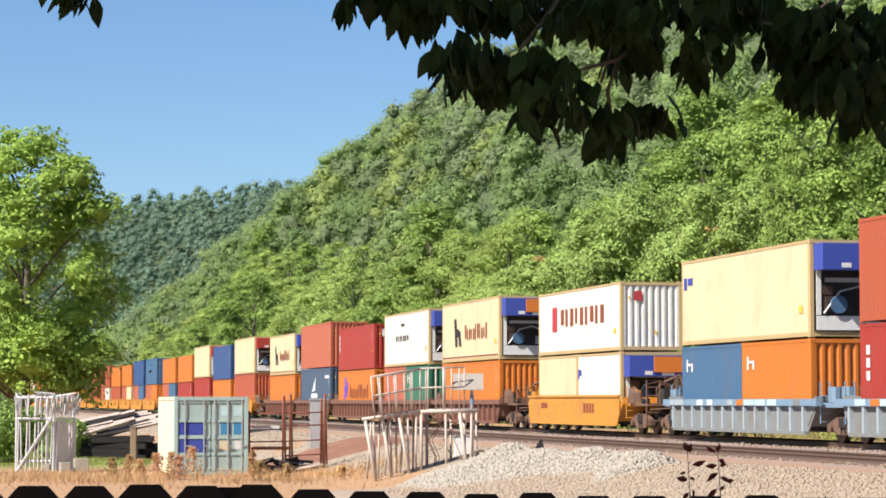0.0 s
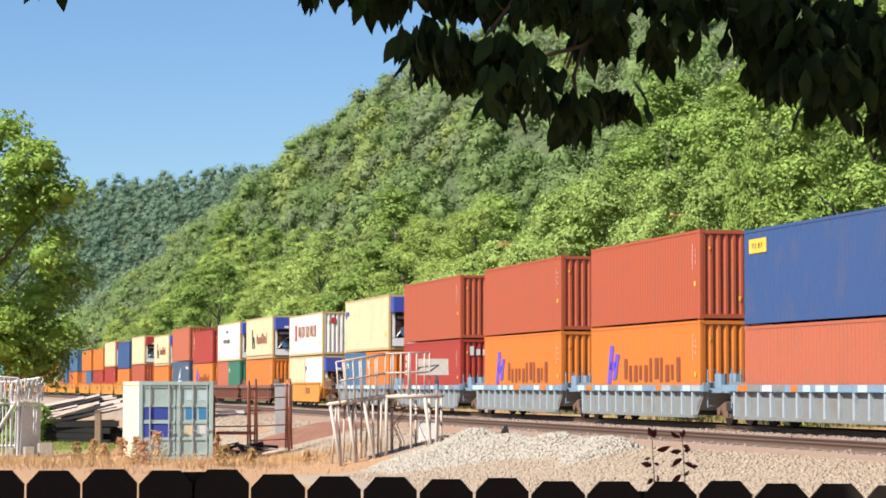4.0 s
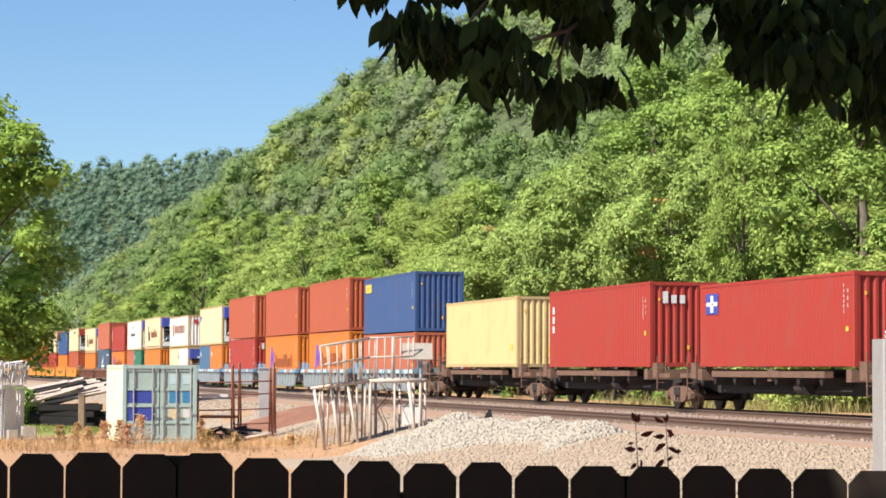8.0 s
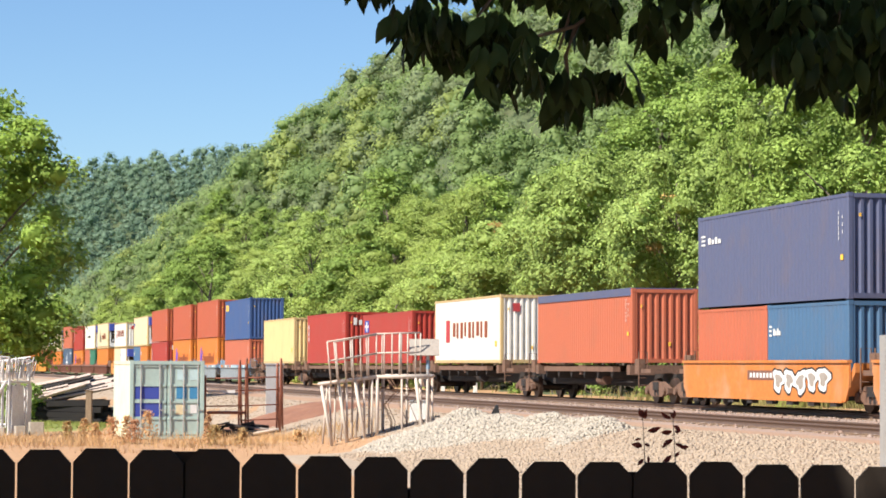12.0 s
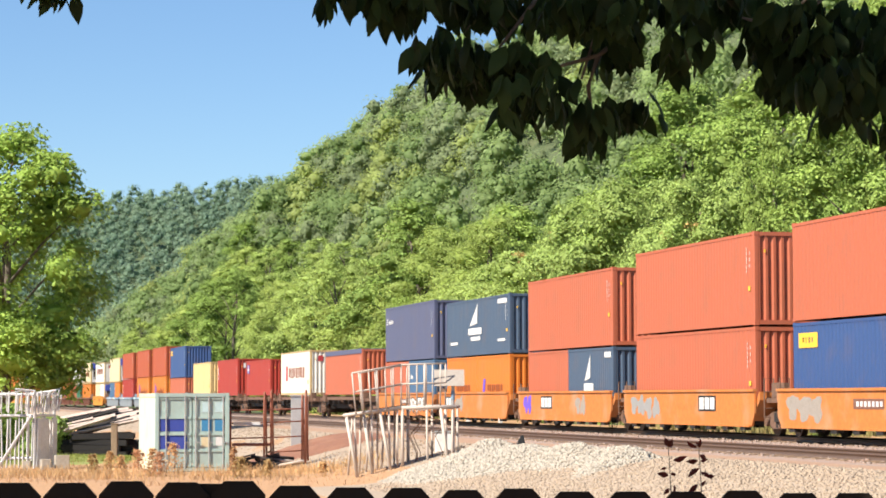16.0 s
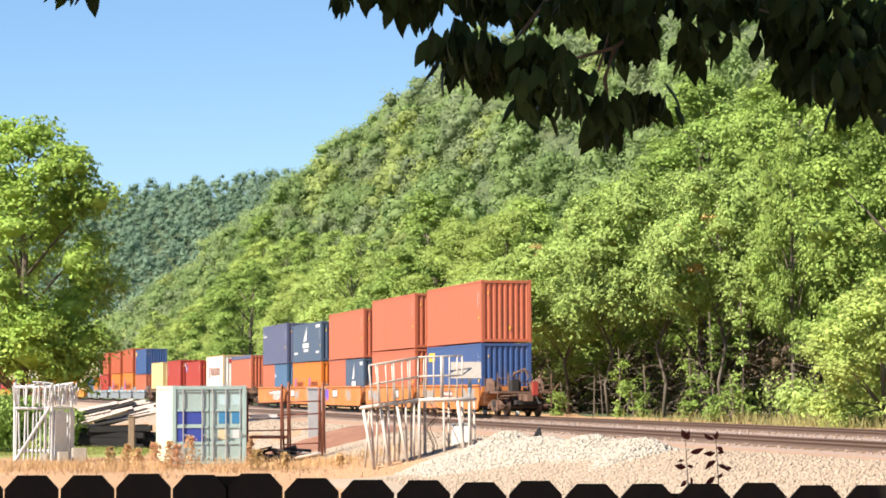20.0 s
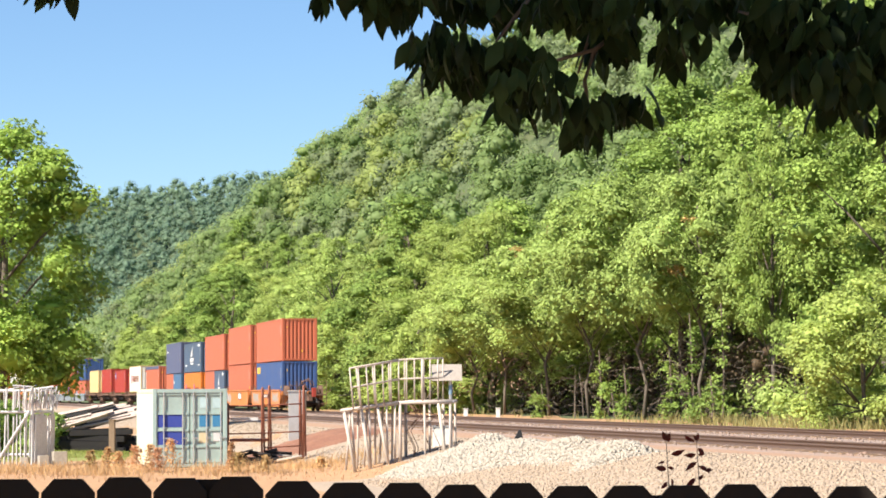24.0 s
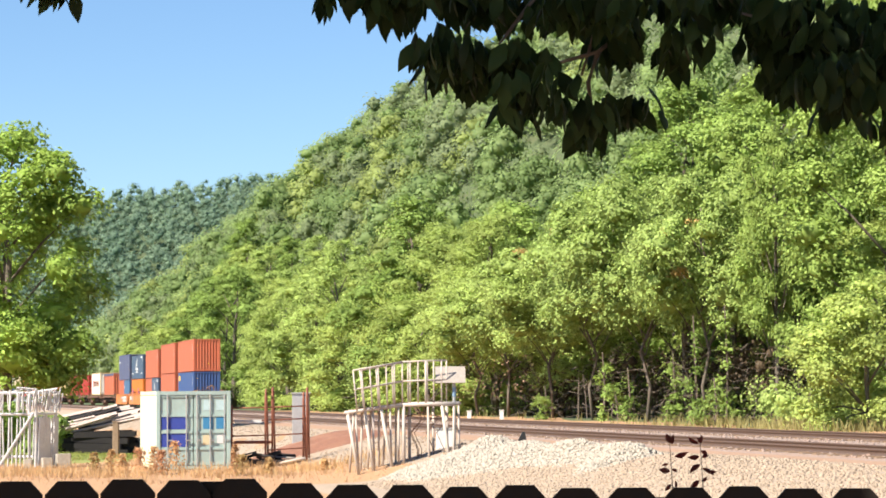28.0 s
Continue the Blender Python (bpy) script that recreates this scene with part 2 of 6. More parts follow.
# ---- mesh helpers ----
class Geo:
    """Vertices and faces of one part."""

    def __init__(self):
        self.v, self.f = [], []

    def add(self, verts, faces, m=None):
        k = len(self.v)
        self.v += [tuple(m @ Vector(p)) for p in verts] if m else [tuple(p) for p in verts]
        self.f += [tuple(i + k for i in face) for face in faces]
        return self

    def box(self, x0, x1, y0, y1, z0, z1, m=None, ch=0.0):
        """A box with its upright edges chamfered by ch."""
        if ch <= 0:
            pts = [(x0, y0), (x1, y0), (x1, y1), (x0, y1)]
        else:
            pts = [(x0 + ch, y0), (x1 - ch, y0), (x1, y0 + ch), (x1, y1 - ch), (x1 - ch, y1), (x0 + ch, y1), (x0, y1 - ch), (x0, y0 + ch)]
        return self.prism(pts, z0, z1, m)

    def prism(self, pts, z0, z1, m=None):
        n = len(pts)
        v = [(x, y, z0) for x, y in pts] + [(x, y, z1) for x, y in pts]
        f = [tuple(range(n))[::-1], tuple(range(n, 2 * n))] + [(i, (i + 1) % n, n + (i + 1) % n, n + i) for i in range(n)]
        return self.add(v, f, m)

    def plate(self, pts, x0, x1):
        """A profile in (y, z) made thick from x0 to x1."""
        n = len(pts)
        v = [(x0, y, z) for y, z in pts] + [(x1, y, z) for y, z in pts]
        f = [tuple(range(n))[::-1], tuple(range(n, 2 * n))] + [(i, (i + 1) % n, n + (i + 1) % n, n + i) for i in range(n)]
        return self.add(v, f)

    def tube(self, pts, r, n=8, r_end=None):
        """A round bar along points, tapering to r_end."""
        pts = [Vector(p) for p in pts]
        k, last = len(self.v), len(pts) - 1
        for i, p in enumerate(pts):
            d = (pts[min(i + 1, last)] - pts[max(i - 1, 0)]).normalized()
            a = d.cross(Vector((0, 0, 1)) if abs(d.z) < 0.9 else Vector((1, 0, 0))).normalized()
            b = d.cross(a)
            rr = r if r_end is None else r + (r_end - r) * i / last
            self.v += [tuple(p + rr * (math.cos(2 * math.pi * j / n) * a + math.sin(2 * math.pi * j / n) * b)) for j in range(n)]
        for i in range(last):
            for j in range(n):
                self.f.append((k + i * n + j, k + i * n + (j + 1) % n, k + (i + 1) * n + (j + 1) % n, k + (i + 1) * n + j))
        self.f += [tuple(k + j for j in range(n))[::-1], tuple(k + last * n + j for j in range(n))]
        return self

    def mesh(self, name, material, smooth=False):
        me = bpy.data.meshes.new(name)
        me.from_pydata(self.v, [], self.f)
        me.materials.append(material)
        if smooth:
            me.polygons.foreach_set("use_smooth", [True] * len(me.polygons))
        me.update()
        return me


def part(name, geo, material=None, parent=None, label="", at=None, smooth=False):
    me = geo if isinstance(geo, bpy.types.Mesh) else geo.mesh(name, material, smooth)
    ob = new(name, me)
    if parent:
        ob.parent = parent
    if at is not None:
        ob.matrix_basis = at
    if label:
        tagged(ob, label)
    return ob


def thing(name, label, category, group="", at=None, kind=""):
    ob = new(name)
    ob.empty_display_size = 0.2
    if at is not None:
        ob.matrix_basis = at
    return tagged(ob, label, category, group, kind)


def np_mesh(name, verts, quads, material, smooth=False):
    """A mesh from arrays of vertices and of faces with four corners."""
    me = bpy.data.meshes.new(name)
    verts, quads = np.asarray(verts, np.float32), np.asarray(quads, np.int32)
    me.vertices.add(len(verts))
    me.vertices.foreach_set("co", verts.ravel())
    me.loops.add(quads.size)
    me.loops.foreach_set("vertex_index", quads.ravel())
    me.polygons.add(len(quads))
    me.polygons.foreach_set("loop_start", np.arange(len(quads), dtype=np.int32) * 4)
    me.polygons.foreach_set("loop_total", np.full(len(quads), 4, np.int32))
    me.materials.append(material)
    me.update(calc_edges=True)
    me.validate()
    if smooth:
        me.polygons.foreach_set("use_smooth", [True] * len(me.polygons))
    return me


def leaves(rng, points, normals, size, spread=0.36, long=1.35):
    """Kite-shaped leaf sprays at points, turned roughly along normals. Returns vertices and quads."""
    n = len(points)
    nr = normals + spread * rng.normal(size=(n, 3))
    nr /= np.linalg.norm(nr, axis=1)[:, None] + 1e-9
    t = rng.normal(size=(n, 3))
    a = np.cross(nr, t)
    a /= np.linalg.norm(a, axis=1)[:, None] + 1e-9
    b = np.cross(nr, a)
    s = size * rng.uniform(0.6, 1.4, (n, 1))
    a, b, droop = a * s * long, b * s * 0.8, nr * s * 0.25
    v = np.stack([points - a, points - 0.1 * a + b + droop, points + a, points - 0.1 * a - b + droop], 1)
    return v.reshape(-1, 3), np.arange(4 * n).reshape(-1, 4)


def cores(rng, blobs, k=8, rings=5, part_=0.54):
    """The dense insides of crowns: rough ellipsoids, as vertices and quads."""
    V, Q, base = [], [], 0
    a = np.arange(k) * math.tau / k
    for c, r in blobs:
        z = np.cos(np.linspace(0.12, math.pi - 0.12, rings))
        w = np.sqrt(1 - z * z)
        p = np.stack([np.outer(w, np.cos(a)), np.outer(w, np.sin(a)), np.repeat(z[:, None], k, 1)], -1).reshape(-1, 3)
        p = p * np.array(r) * part_ * rng.uniform(0.65, 1.25, (len(p), 1)) + np.array(c)
        i = np.arange(rings * k).reshape(rings, k)
        j = np.roll(i, -1, 1)
        V.append(p)
        Q.append(np.stack([i[1:], j[1:], j[:-1], i[:-1]], -1).reshape(-1, 4) + base)
        base += len(p)
    return np.concatenate(V), np.concatenate(Q)


def blobs_points(rng, blobs, n):
    """Points near the skins of overlapping ellipsoids (centre, radii), and their outward ways."""
    vol = np.array([b[1][0] * b[1][1] + b[1][2] * b[1][0] for b in blobs])
    which = rng.choice(len(blobs), n, p=vol / vol.sum())
    d = rng.normal(size=(n, 3))
    d /= np.linalg.norm(d, axis=1)[:, None]
    r = 1.08 - 0.46 * rng.random(n) ** 1.7
    c, rad = np.array([b[0] for b in blobs])[which], np.array([b[1] for b in blobs])[which]
    return c + d * rad * r[:, None], d


# ---- track ----
RAIL = 1.22
S0, S1 = -150, 1100
_s = np.arange(S0, S1 + 1.0)
_th = 0.2184 - 0.000123 * _s + 1.163e-6 * _s**2 / 2
_x = np.concatenate([[0], np.cumsum((-np.sin(_th[1:]) - np.sin(_th[:-1])) / 2)])
_y = np.concatenate([[0], np.cumsum((np.cos(_th[1:]) + np.cos(_th[:-1])) / 2)])
_x += 13.70 - _x[-S0]
_y += 63.81 - _y[-S0]


def on_track(s, off=0.0):
    """Place and heading on the far track at s metres, off metres towards the near side."""
    th = float(np.interp(s, _s, _th))
    return float(np.interp(s, _s, _x)) - off * math.cos(th), float(np.interp(s, _s, _y)) - off * math.sin(th), th


def across(x, y):
    """Distance from the far track's middle, positive on the near side, for arrays."""
    x, y = np.asarray(x, float), np.asarray(y, float)
    s = np.clip(np.interp(y, _y, _s), S0, S1)
    th = np.interp(s, _s, _th)
    return (np.interp(s, _s, _x) - x) * np.cos(th)


def fade(a, b, v):
    u = np.clip((v - a) / (b - a), 0, 1)
    return u * u * (3 - 2 * u)


# crests of the hills: x, y, height of the soil
CREST = [(105, 120, 50), (75, 250, 58), (40, 350, 63), (2, 450, 57), (-22, 600, 54), (-48, 740, 46), (-85, 900, 20), (-120, 1000, 5)]
FAR_CREST = [(-700, 1500, 88), (-400, 1500, 100), (-190, 1500, 118), (-110, 1480, 124), (0, 1450, 126), (200, 1400, 140)]


def ridge(x, y, crest, w):
    best = np.zeros_like(x)
    for (ax, ay, ah), (bx, by, bh) in zip(crest, crest[1:]):
        dx, dy = bx - ax, by - ay
        u = np.clip(((x - ax) * dx + (y - ay) * dy) / (dx * dx + dy * dy), 0, 1)
        d = np.hypot(x - ax - u * dx, y - ay - u * dy)
        best = np.maximum(best, (ah + u * (bh - ah)) * np.clip(1 - d / w, 0, 1) ** 1.15)
    return best


def soil(x, y):
    """Height of the ground."""
    x, y = np.asarray(x, float), np.asarray(y, float)
    u = across(x, y)
    z = 0.55 * (1 - fade(8, 30, y)) + 0.05 * np.sin(x * 0.7 + y * 0.31) * fade(20, 50, y)
    z = z + 0.92 * (1 - fade(9.5, 15.0, u)) * fade(-30, 10, y)
    hill = np.maximum(ridge(x, y, CREST, 78.0), ridge(x, y, FAR_CREST, 420.0))
    return z + hill * fade(8, 45, -u)



# ---- ground ----
M_SOIL = mat("dry_yard_soil", (0.36, 0.207, 0.105), 0.95, 0, 0.25, 0.25, 0.6, (0.26, 0.16, 0.08), 0.6, 6)
M_UNDER = mat("leafy_undergrowth", (0.065, 0.09, 0.035), 0.95, 0, 0.4, 0.3, 0.5, (0.09, 0.07, 0.035), 0.8, 3)
gx = np.concatenate([np.linspace(-3000, -420, 12), np.linspace(-400, -130, 28), np.linspace(-120, 120, 121), np.linspace(130, 420, 28), np.linspace(460, 3000, 12)])
gy = np.concatenate([np.linspace(-400, -30, 8), np.linspace(-20, 130, 101), np.linspace(135, 1000, 130), np.linspace(1030, 2000, 30), np.linspace(2200, 4600, 10)])
GX, GY = np.meshgrid(gx, gy)
verts = np.stack([GX, GY, soil(GX, GY)], -1).reshape(-1, 3)
nx, ny = len(gx), len(gy)
i = np.arange(nx * ny).reshape(ny, nx)
quads = np.stack([i[:-1, :-1], i[:-1, 1:], i[1:, 1:], i[1:, :-1]], -1).reshape(-1, 4)
ground = part("ground", np_mesh("ground", verts, quads, M_SOIL, True), None)
under = (across(GX, GY)[:-1, :-1] < -9.5) | (GY[:-1, :-1] > 230)
ground.data.materials.append(M_UNDER)
ground.data.polygons.foreach_set("material_index", under.ravel().astype(np.int32))
tagged(ground, "dry brown yard soil rising into a wooded hill", "ground", kind="structure")


def strip(name, profile, s0, s1, step, material, label, category):
    """A bed that follows the track; profile of (off, height)."""
    ss = np.arange(s0, s1 + 0.1, step)
    rows = []
    for s in ss:
        for off, z in profile:
            x, y, th = on_track(s, off)
            rows.append((x, y, z))
    k = len(profile)
    q = [(a * k + b, a * k + b + 1, (a + 1) * k + b + 1, (a + 1) * k + b) for a in range(len(ss) - 1) for b in range(k - 1)]
    return tagged(part(name, np_mesh(name, rows, q, material, True), None), label, category, kind="structure")


strip("track_bed", [(-3.4, 0.6), (-2.0, 1.06), (2.0, 1.06), (3.6, 0.98), (4.2, 1.06), (8.1, 1.06), (10.2, 0.5)], -80, 700, 3, M_BALLAST,
      "rust-stained crushed stone bed under two railway tracks", "track bed")

strip("rusty_shoulder", [(7.75, 1.064), (8.6, 1.03), (9.6, 0.80)], -80, 300, 3, M_SHOULDER, "rust-coloured stone edge of the near track", "shoulder")
strip("gravel_bank", [(9.2, 0.97)] + [(u, 0.92 * (1 - float(fade(9.5, 15.0, u))) + (0.035 if u < 13.8 else -0.05)) for u in (9.8, 10.6, 11.4, 12.2, 13.0, 13.7, 14.2)], 2, 260, 3, M_GRAVEL, "pale gravel bank below the track", "gravel bank")

RAIL_PROFILE = [(-0.07, 0), (0.07, 0), (0.07, 0.02), (0.012, 0.04), (0.012, 0.115), (0.037, 0.125), (0.037, 0.16), (-0.037, 0.16), (-0.037, 0.125), (-0.012, 0.115), (-0.012, 0.04), (-0.07, 0.02)]


def rails(name, offs, label):
    t = thing(name, label, "railway track", kind="structure")
    for off in offs:
        ss = np.arange(-80, 701, 6.0)
        rows = []
        for s in ss:
            for px_, pz in RAIL_PROFILE:
                x, y, th = on_track(s, off + px_)
                rows.append((x, y, RAIL - 0.16 + pz))
        k = len(RAIL_PROFILE)
        q = [(a * k + b, a * k + (b + 1) % k, (a + 1) * k + (b + 1) % k, (a + 1) * k + b) for a in range(len(ss) - 1) for b in range(k)]
        part("rail", np_mesh("rail", rows, q, M_RAIL), None, t)
    return t


far_track = rails("railway_track", (-0.75, 0.75), "rusty steel rails of the track that carries the train")
near_track = rails("railway_track", (5.5, 7.0), "rusty steel rails of an empty track")
tie = Geo().box(-1.3, 1.3, -0.115, 0.115, 0, 0.17, ch=0.01).mesh("tie", M_WOOD)
for track, off in ((far_track, 0.0), (near_track, 6.25)):
    for k in range(150):
        x, y, th = on_track(-40 + 0.55 * k * 1.5, off)
        part("tie", tie, None, track, at=pose(x, y, RAIL - 0.30, 0, 0, math.degrees(th)))


# ---- train ----
HC, STD, L40, L20, W = 2.896, 2.591, 12.19, 6.06, 2.438
MESHES = {}


def wave(n0, n1, depth, pitch):
    """A corrugated line: (along, inwards)."""
    out, a = [], n0
    while a < n1 - 1e-6:
        for da, d in ((0.0, 0), (0.32, 0), (0.5, depth), (0.82, depth)):
            if a + da * pitch < n1:
                out.append((a + da * pitch, d))
        a += pitch
    return out + [(n1, 0)]


def container_meshes(length, height, key):
    """The parts of a container, built once for each size and colour."""
    tag_ = (length, height, key)
    if tag_ in MESHES:
        return MESHES[tag_]
    m, out = PAINT[key], []
    trim = PAINT["worn_trim"] if key in ("white", "cream", "yellow_cream") else m
    h, w, l = height, W / 2, length / 2
    post, railz = 0.16, 0.13
    pts = wave(-l + post, l - post, 0.005 if key in ("white", "cream", "yellow_cream") else 0.008, 0.278)
    for side in (-1, 1):
        g = Geo()
        x = lambda d: side * (w - 0.012 - d)
        v = [(x(d), a, railz) for a, d in pts] + [(x(d), a, h - 0.1) for a, d in pts]
        n = len(pts)
        g.add(v, [(i, i + 1, n + i + 1, n + i) if side > 0 else (i + 1, i, n + i, n + i + 1) for i in range(n - 1)])
        out.append(("side_wall", g.mesh("side_wall", m)))
    pts = wave(-w + 0.12, w - 0.12, 0.05, 0.262)
    n = len(pts)
    for end in (-1, 1):
        g = Geo()
        v = [(a, end * (l - 0.02 - d), railz) for a, d in pts] + [(a, end * (l - 0.02 - d), h - 0.1) for a, d in pts]
        g.add(v, [(i, i + 1, n + i + 1, n + i) for i in range(n - 1)])
        out.append(("end_wall", g.mesh("end_wall", m)))
    g = Geo()
    pts = wave(-l + 0.1, l - 0.1, 0.02, 0.42)
    n = len(pts)
    g.add([(-w + 0.05, a, h - 0.03 - d) for a, d in pts] + [(w - 0.05, a, h - 0.03 - d) for a, d in pts], [(i, n + i, n + i + 1, i + 1) for i in range(n - 1)])
    out.append(("roof", g.mesh("roof", m)))
    g = Geo()
    for sx in (-1, 1):
        g.box(*sorted((sx * w, sx * (w - 0.07))), -l + 0.17, l - 0.17, 0.02, railz + 0.02)
        g.box(*sorted((sx * w, sx * (w - 0.06))), -l + 0.17, l - 0.17, h - 0.11, h - 0.02)
    for sy in (-1, 1):
        g.box(-w + 0.17, w - 0.17, *sorted((sy * l, sy * (l - 0.07))), 0.02, railz + 0.03)
        g.box(-w + 0.17, w - 0.17, *sorted((sy * l, sy * (l - 0.07))), h - 0.14, h - 0.02)
    for k in range(int(length / 0.7)):
        g.box(-w + 0.08, w - 0.08, -l + 0.5 + k * 0.7, -l + 0.55 + k * 0.7, 0.03, 0.12)
    out.append(("frame", g.mesh("frame", trim)))
    gp, gc = Geo(), Geo()
    gp.box(-0.075, 0.075, -0.08, 0.08, 0.118, h - 0.118, ch=0.02)
    gc.box(-0.081, 0.081, -0.089, 0.089, 0, 0.118, ch=0.012)
    out.append(("corner_post", gp.mesh("corner_post", trim)))
    out.append(("corner_casting", gc.mesh("corner_casting", trim)))
    MESHES[tag_] = out
    return out


def mark(c, name, x, y0, y1, z0, z1, material, label="", thick=0.004):
    """A flat painted mark on the near side wall (x < 0)."""
    g = Geo().box(x - thick, x, y0, y1, z0, z1)
    return part(name, g, material, c, label)


def word(c, y0, y1, z0, z1, n, material, name="lettering", label="", up=()):
    """Unreadable lettering on the near side as upright bars; y0 is the end towards the front."""
    x, step = -W / 2 - 0.002, (y1 - y0) / n
    for k in range(n):
        a = y0 + (k + 0.14) * step
        b = y0 + (k + 0.14 + (0.42 if k % 2 else 0.62)) * step
        a, b = min(a, b), max(a, b)
        t = z1 if (k in up or not up) else z0 + 0.7 * (z1 - z0)
        part("letter_bar", Geo().box(x - 0.006, x, a, b, z0 + (0.0 if k % 3 else 0.12 * (t - z0)), t), material, c, label)


def code_marks(c, l, h, material=None):
    """Small upright column of code marks near the rear post, and a yellow tag."""
    x = -W / 2 - 0.002
    if "code" not in MESHES:
        MESHES["code"] = Geo().box(-0.006, 0, -0.015, 0.015, 0, 0.095).mesh("code_mark", M_MARK_WHITE)
    for y, z, n, step in ((0.655, 0.56, 6, 0.14), (0.385, 0.62, 3, 0.2)):
        for k in range(n):
            part("code_mark", MESHES["code"], None, c, at=pose(x, -l + y, h * z + k * step))
    part("decal", Geo().box(x - 0.008, x, -l + 0.34, -l + 0.52, h * 0.37, h * 0.42), M_MARK_YELLOW, c, "small yellow decal")


def reefer_end(c, l, h, genset):
    """The cooling machinery set in the rear end of a reefer."""
    w = W / 2
    y = -l
    g = Geo().box(-w + 0.17, w - 0.17, y - 0.02, y + 0.35, 0.16, h - 0.14)
    part("machine_recess", g, M_DARK, c, "dark machinery recess")
    part("motor", Geo().tube([(-0.35, y - 0.16, 0.95), (-0.35, y - 0.022, 0.95)], 0.26, 14), PAINT["steel_blue"], c, "blue-grey motor")
    part("pipework", Geo().tube([(-0.8, y - 0.08, 0.7), (-0.3, y - 0.1, 1.35), (0.3, y - 0.08, 1.5), (0.8, y - 0.06, 1.3)], 0.035, 6), M_GALV, c)
    part("control_box", Geo().box(0.45, 0.82, y - 0.1, y - 0.022, 0.7, 1.05, ch=0.02), PAINT["rib_grey"], c)
    part("machine_panel", Geo().box(-w + 0.2, w - 0.2, y - 0.06, y - 0.021, 0.2, 0.62, ch=0.01), M_MARK_WHITE, c, "pale lower machine panel")
    part("machine_cheek", Geo().box(-w + 0.2, -w + 0.34, y - 0.06, y - 0.021, 0.64, h - 0.2), M_MARK_WHITE, c)
    part("machine_cheek", Geo().box(w - 0.34, w - 0.2, y - 0.06, y - 0.021, 0.64, h - 0.2), M_MARK_WHITE, c)
    part("coil", Geo().box(-0.75, 0.75, y - 0.05, y - 0.021, 1.62, 1.75), M_GALV, c)
    g = Geo()
    for k in range(10):
        a = math.tau * k / 10
        g.tube([(0.25, y - 0.07, 1.15), (0.25 + 0.34 * math.cos(a), y - 0.07, 1.15 + 0.34 * math.sin(a))], 0.018, 5)
    g.tube([(0.25 + 0.36 * math.cos(math.tau * k / 20), y - 0.07, 1.15 + 0.36 * math.sin(math.tau * k / 20)) for k in range(21)], 0.02, 5)
    part("fan_guard", g, M_DARK, c)
    part("compressor", Geo().box(-0.75, -0.15, y - 0.05, y - 0.021, 0.75, 1.2, ch=0.01).box(-0.85, -0.5, y - 0.06, y - 0.021, 1.25, 1.5), M_WHEEL, c)
    if genset:
        top = h - 0.16
        part("generator", Geo().box(-w + 0.1, w - 0.1, y - 0.75, y - 0.07, top - 0.78, top, ch=0.03), M_MARK_BLUE if genset != "red" else PAINT["deep_red"], c, "clip-on generator box")
        if genset == "white":
            g = Geo().box(0.1, w - 0.16, y - 0.78, y - 0.751, top - 0.52, top - 0.05)
            part("grille", g, M_MARK_WHITE, c, "white ventilation grille")
            g = Geo()
            for k in range(5):
                g.box(0.25, w - 0.3, y - 0.79, y - 0.781, top - 0.47 + k * 0.085, top - 0.43 + k * 0.085)
            part("louvre", g, M_DARK, c)
        elif genset == "orange":
            part("engine_cover", Geo().box(-0.15, w - 0.12, y - 0.80, y - 0.751, top - 0.62, top - 0.04, ch=0.01), PAINT["orange"], c, "orange engine cover")
        part("decal", Geo().box(-0.5, -0.2, y - 0.76, y - 0.751, top - 0.72, top - 0.58), M_MARK_WHITE, c, "small white decal")
        part("decal", Geo().box(0.15, 0.65, y - 0.76, y - 0.751, top - 0.74, top - 0.58), M_MARK_WHITE, c, "small white decal")


COLOUR_WORDS = {"yellow_cream": "faded yellow-cream", "brick_red": "brick red", "deep_red": "deep red", "orange_red": "orange-red", "steel_blue": "steel blue", "violet": "violet-blue"}


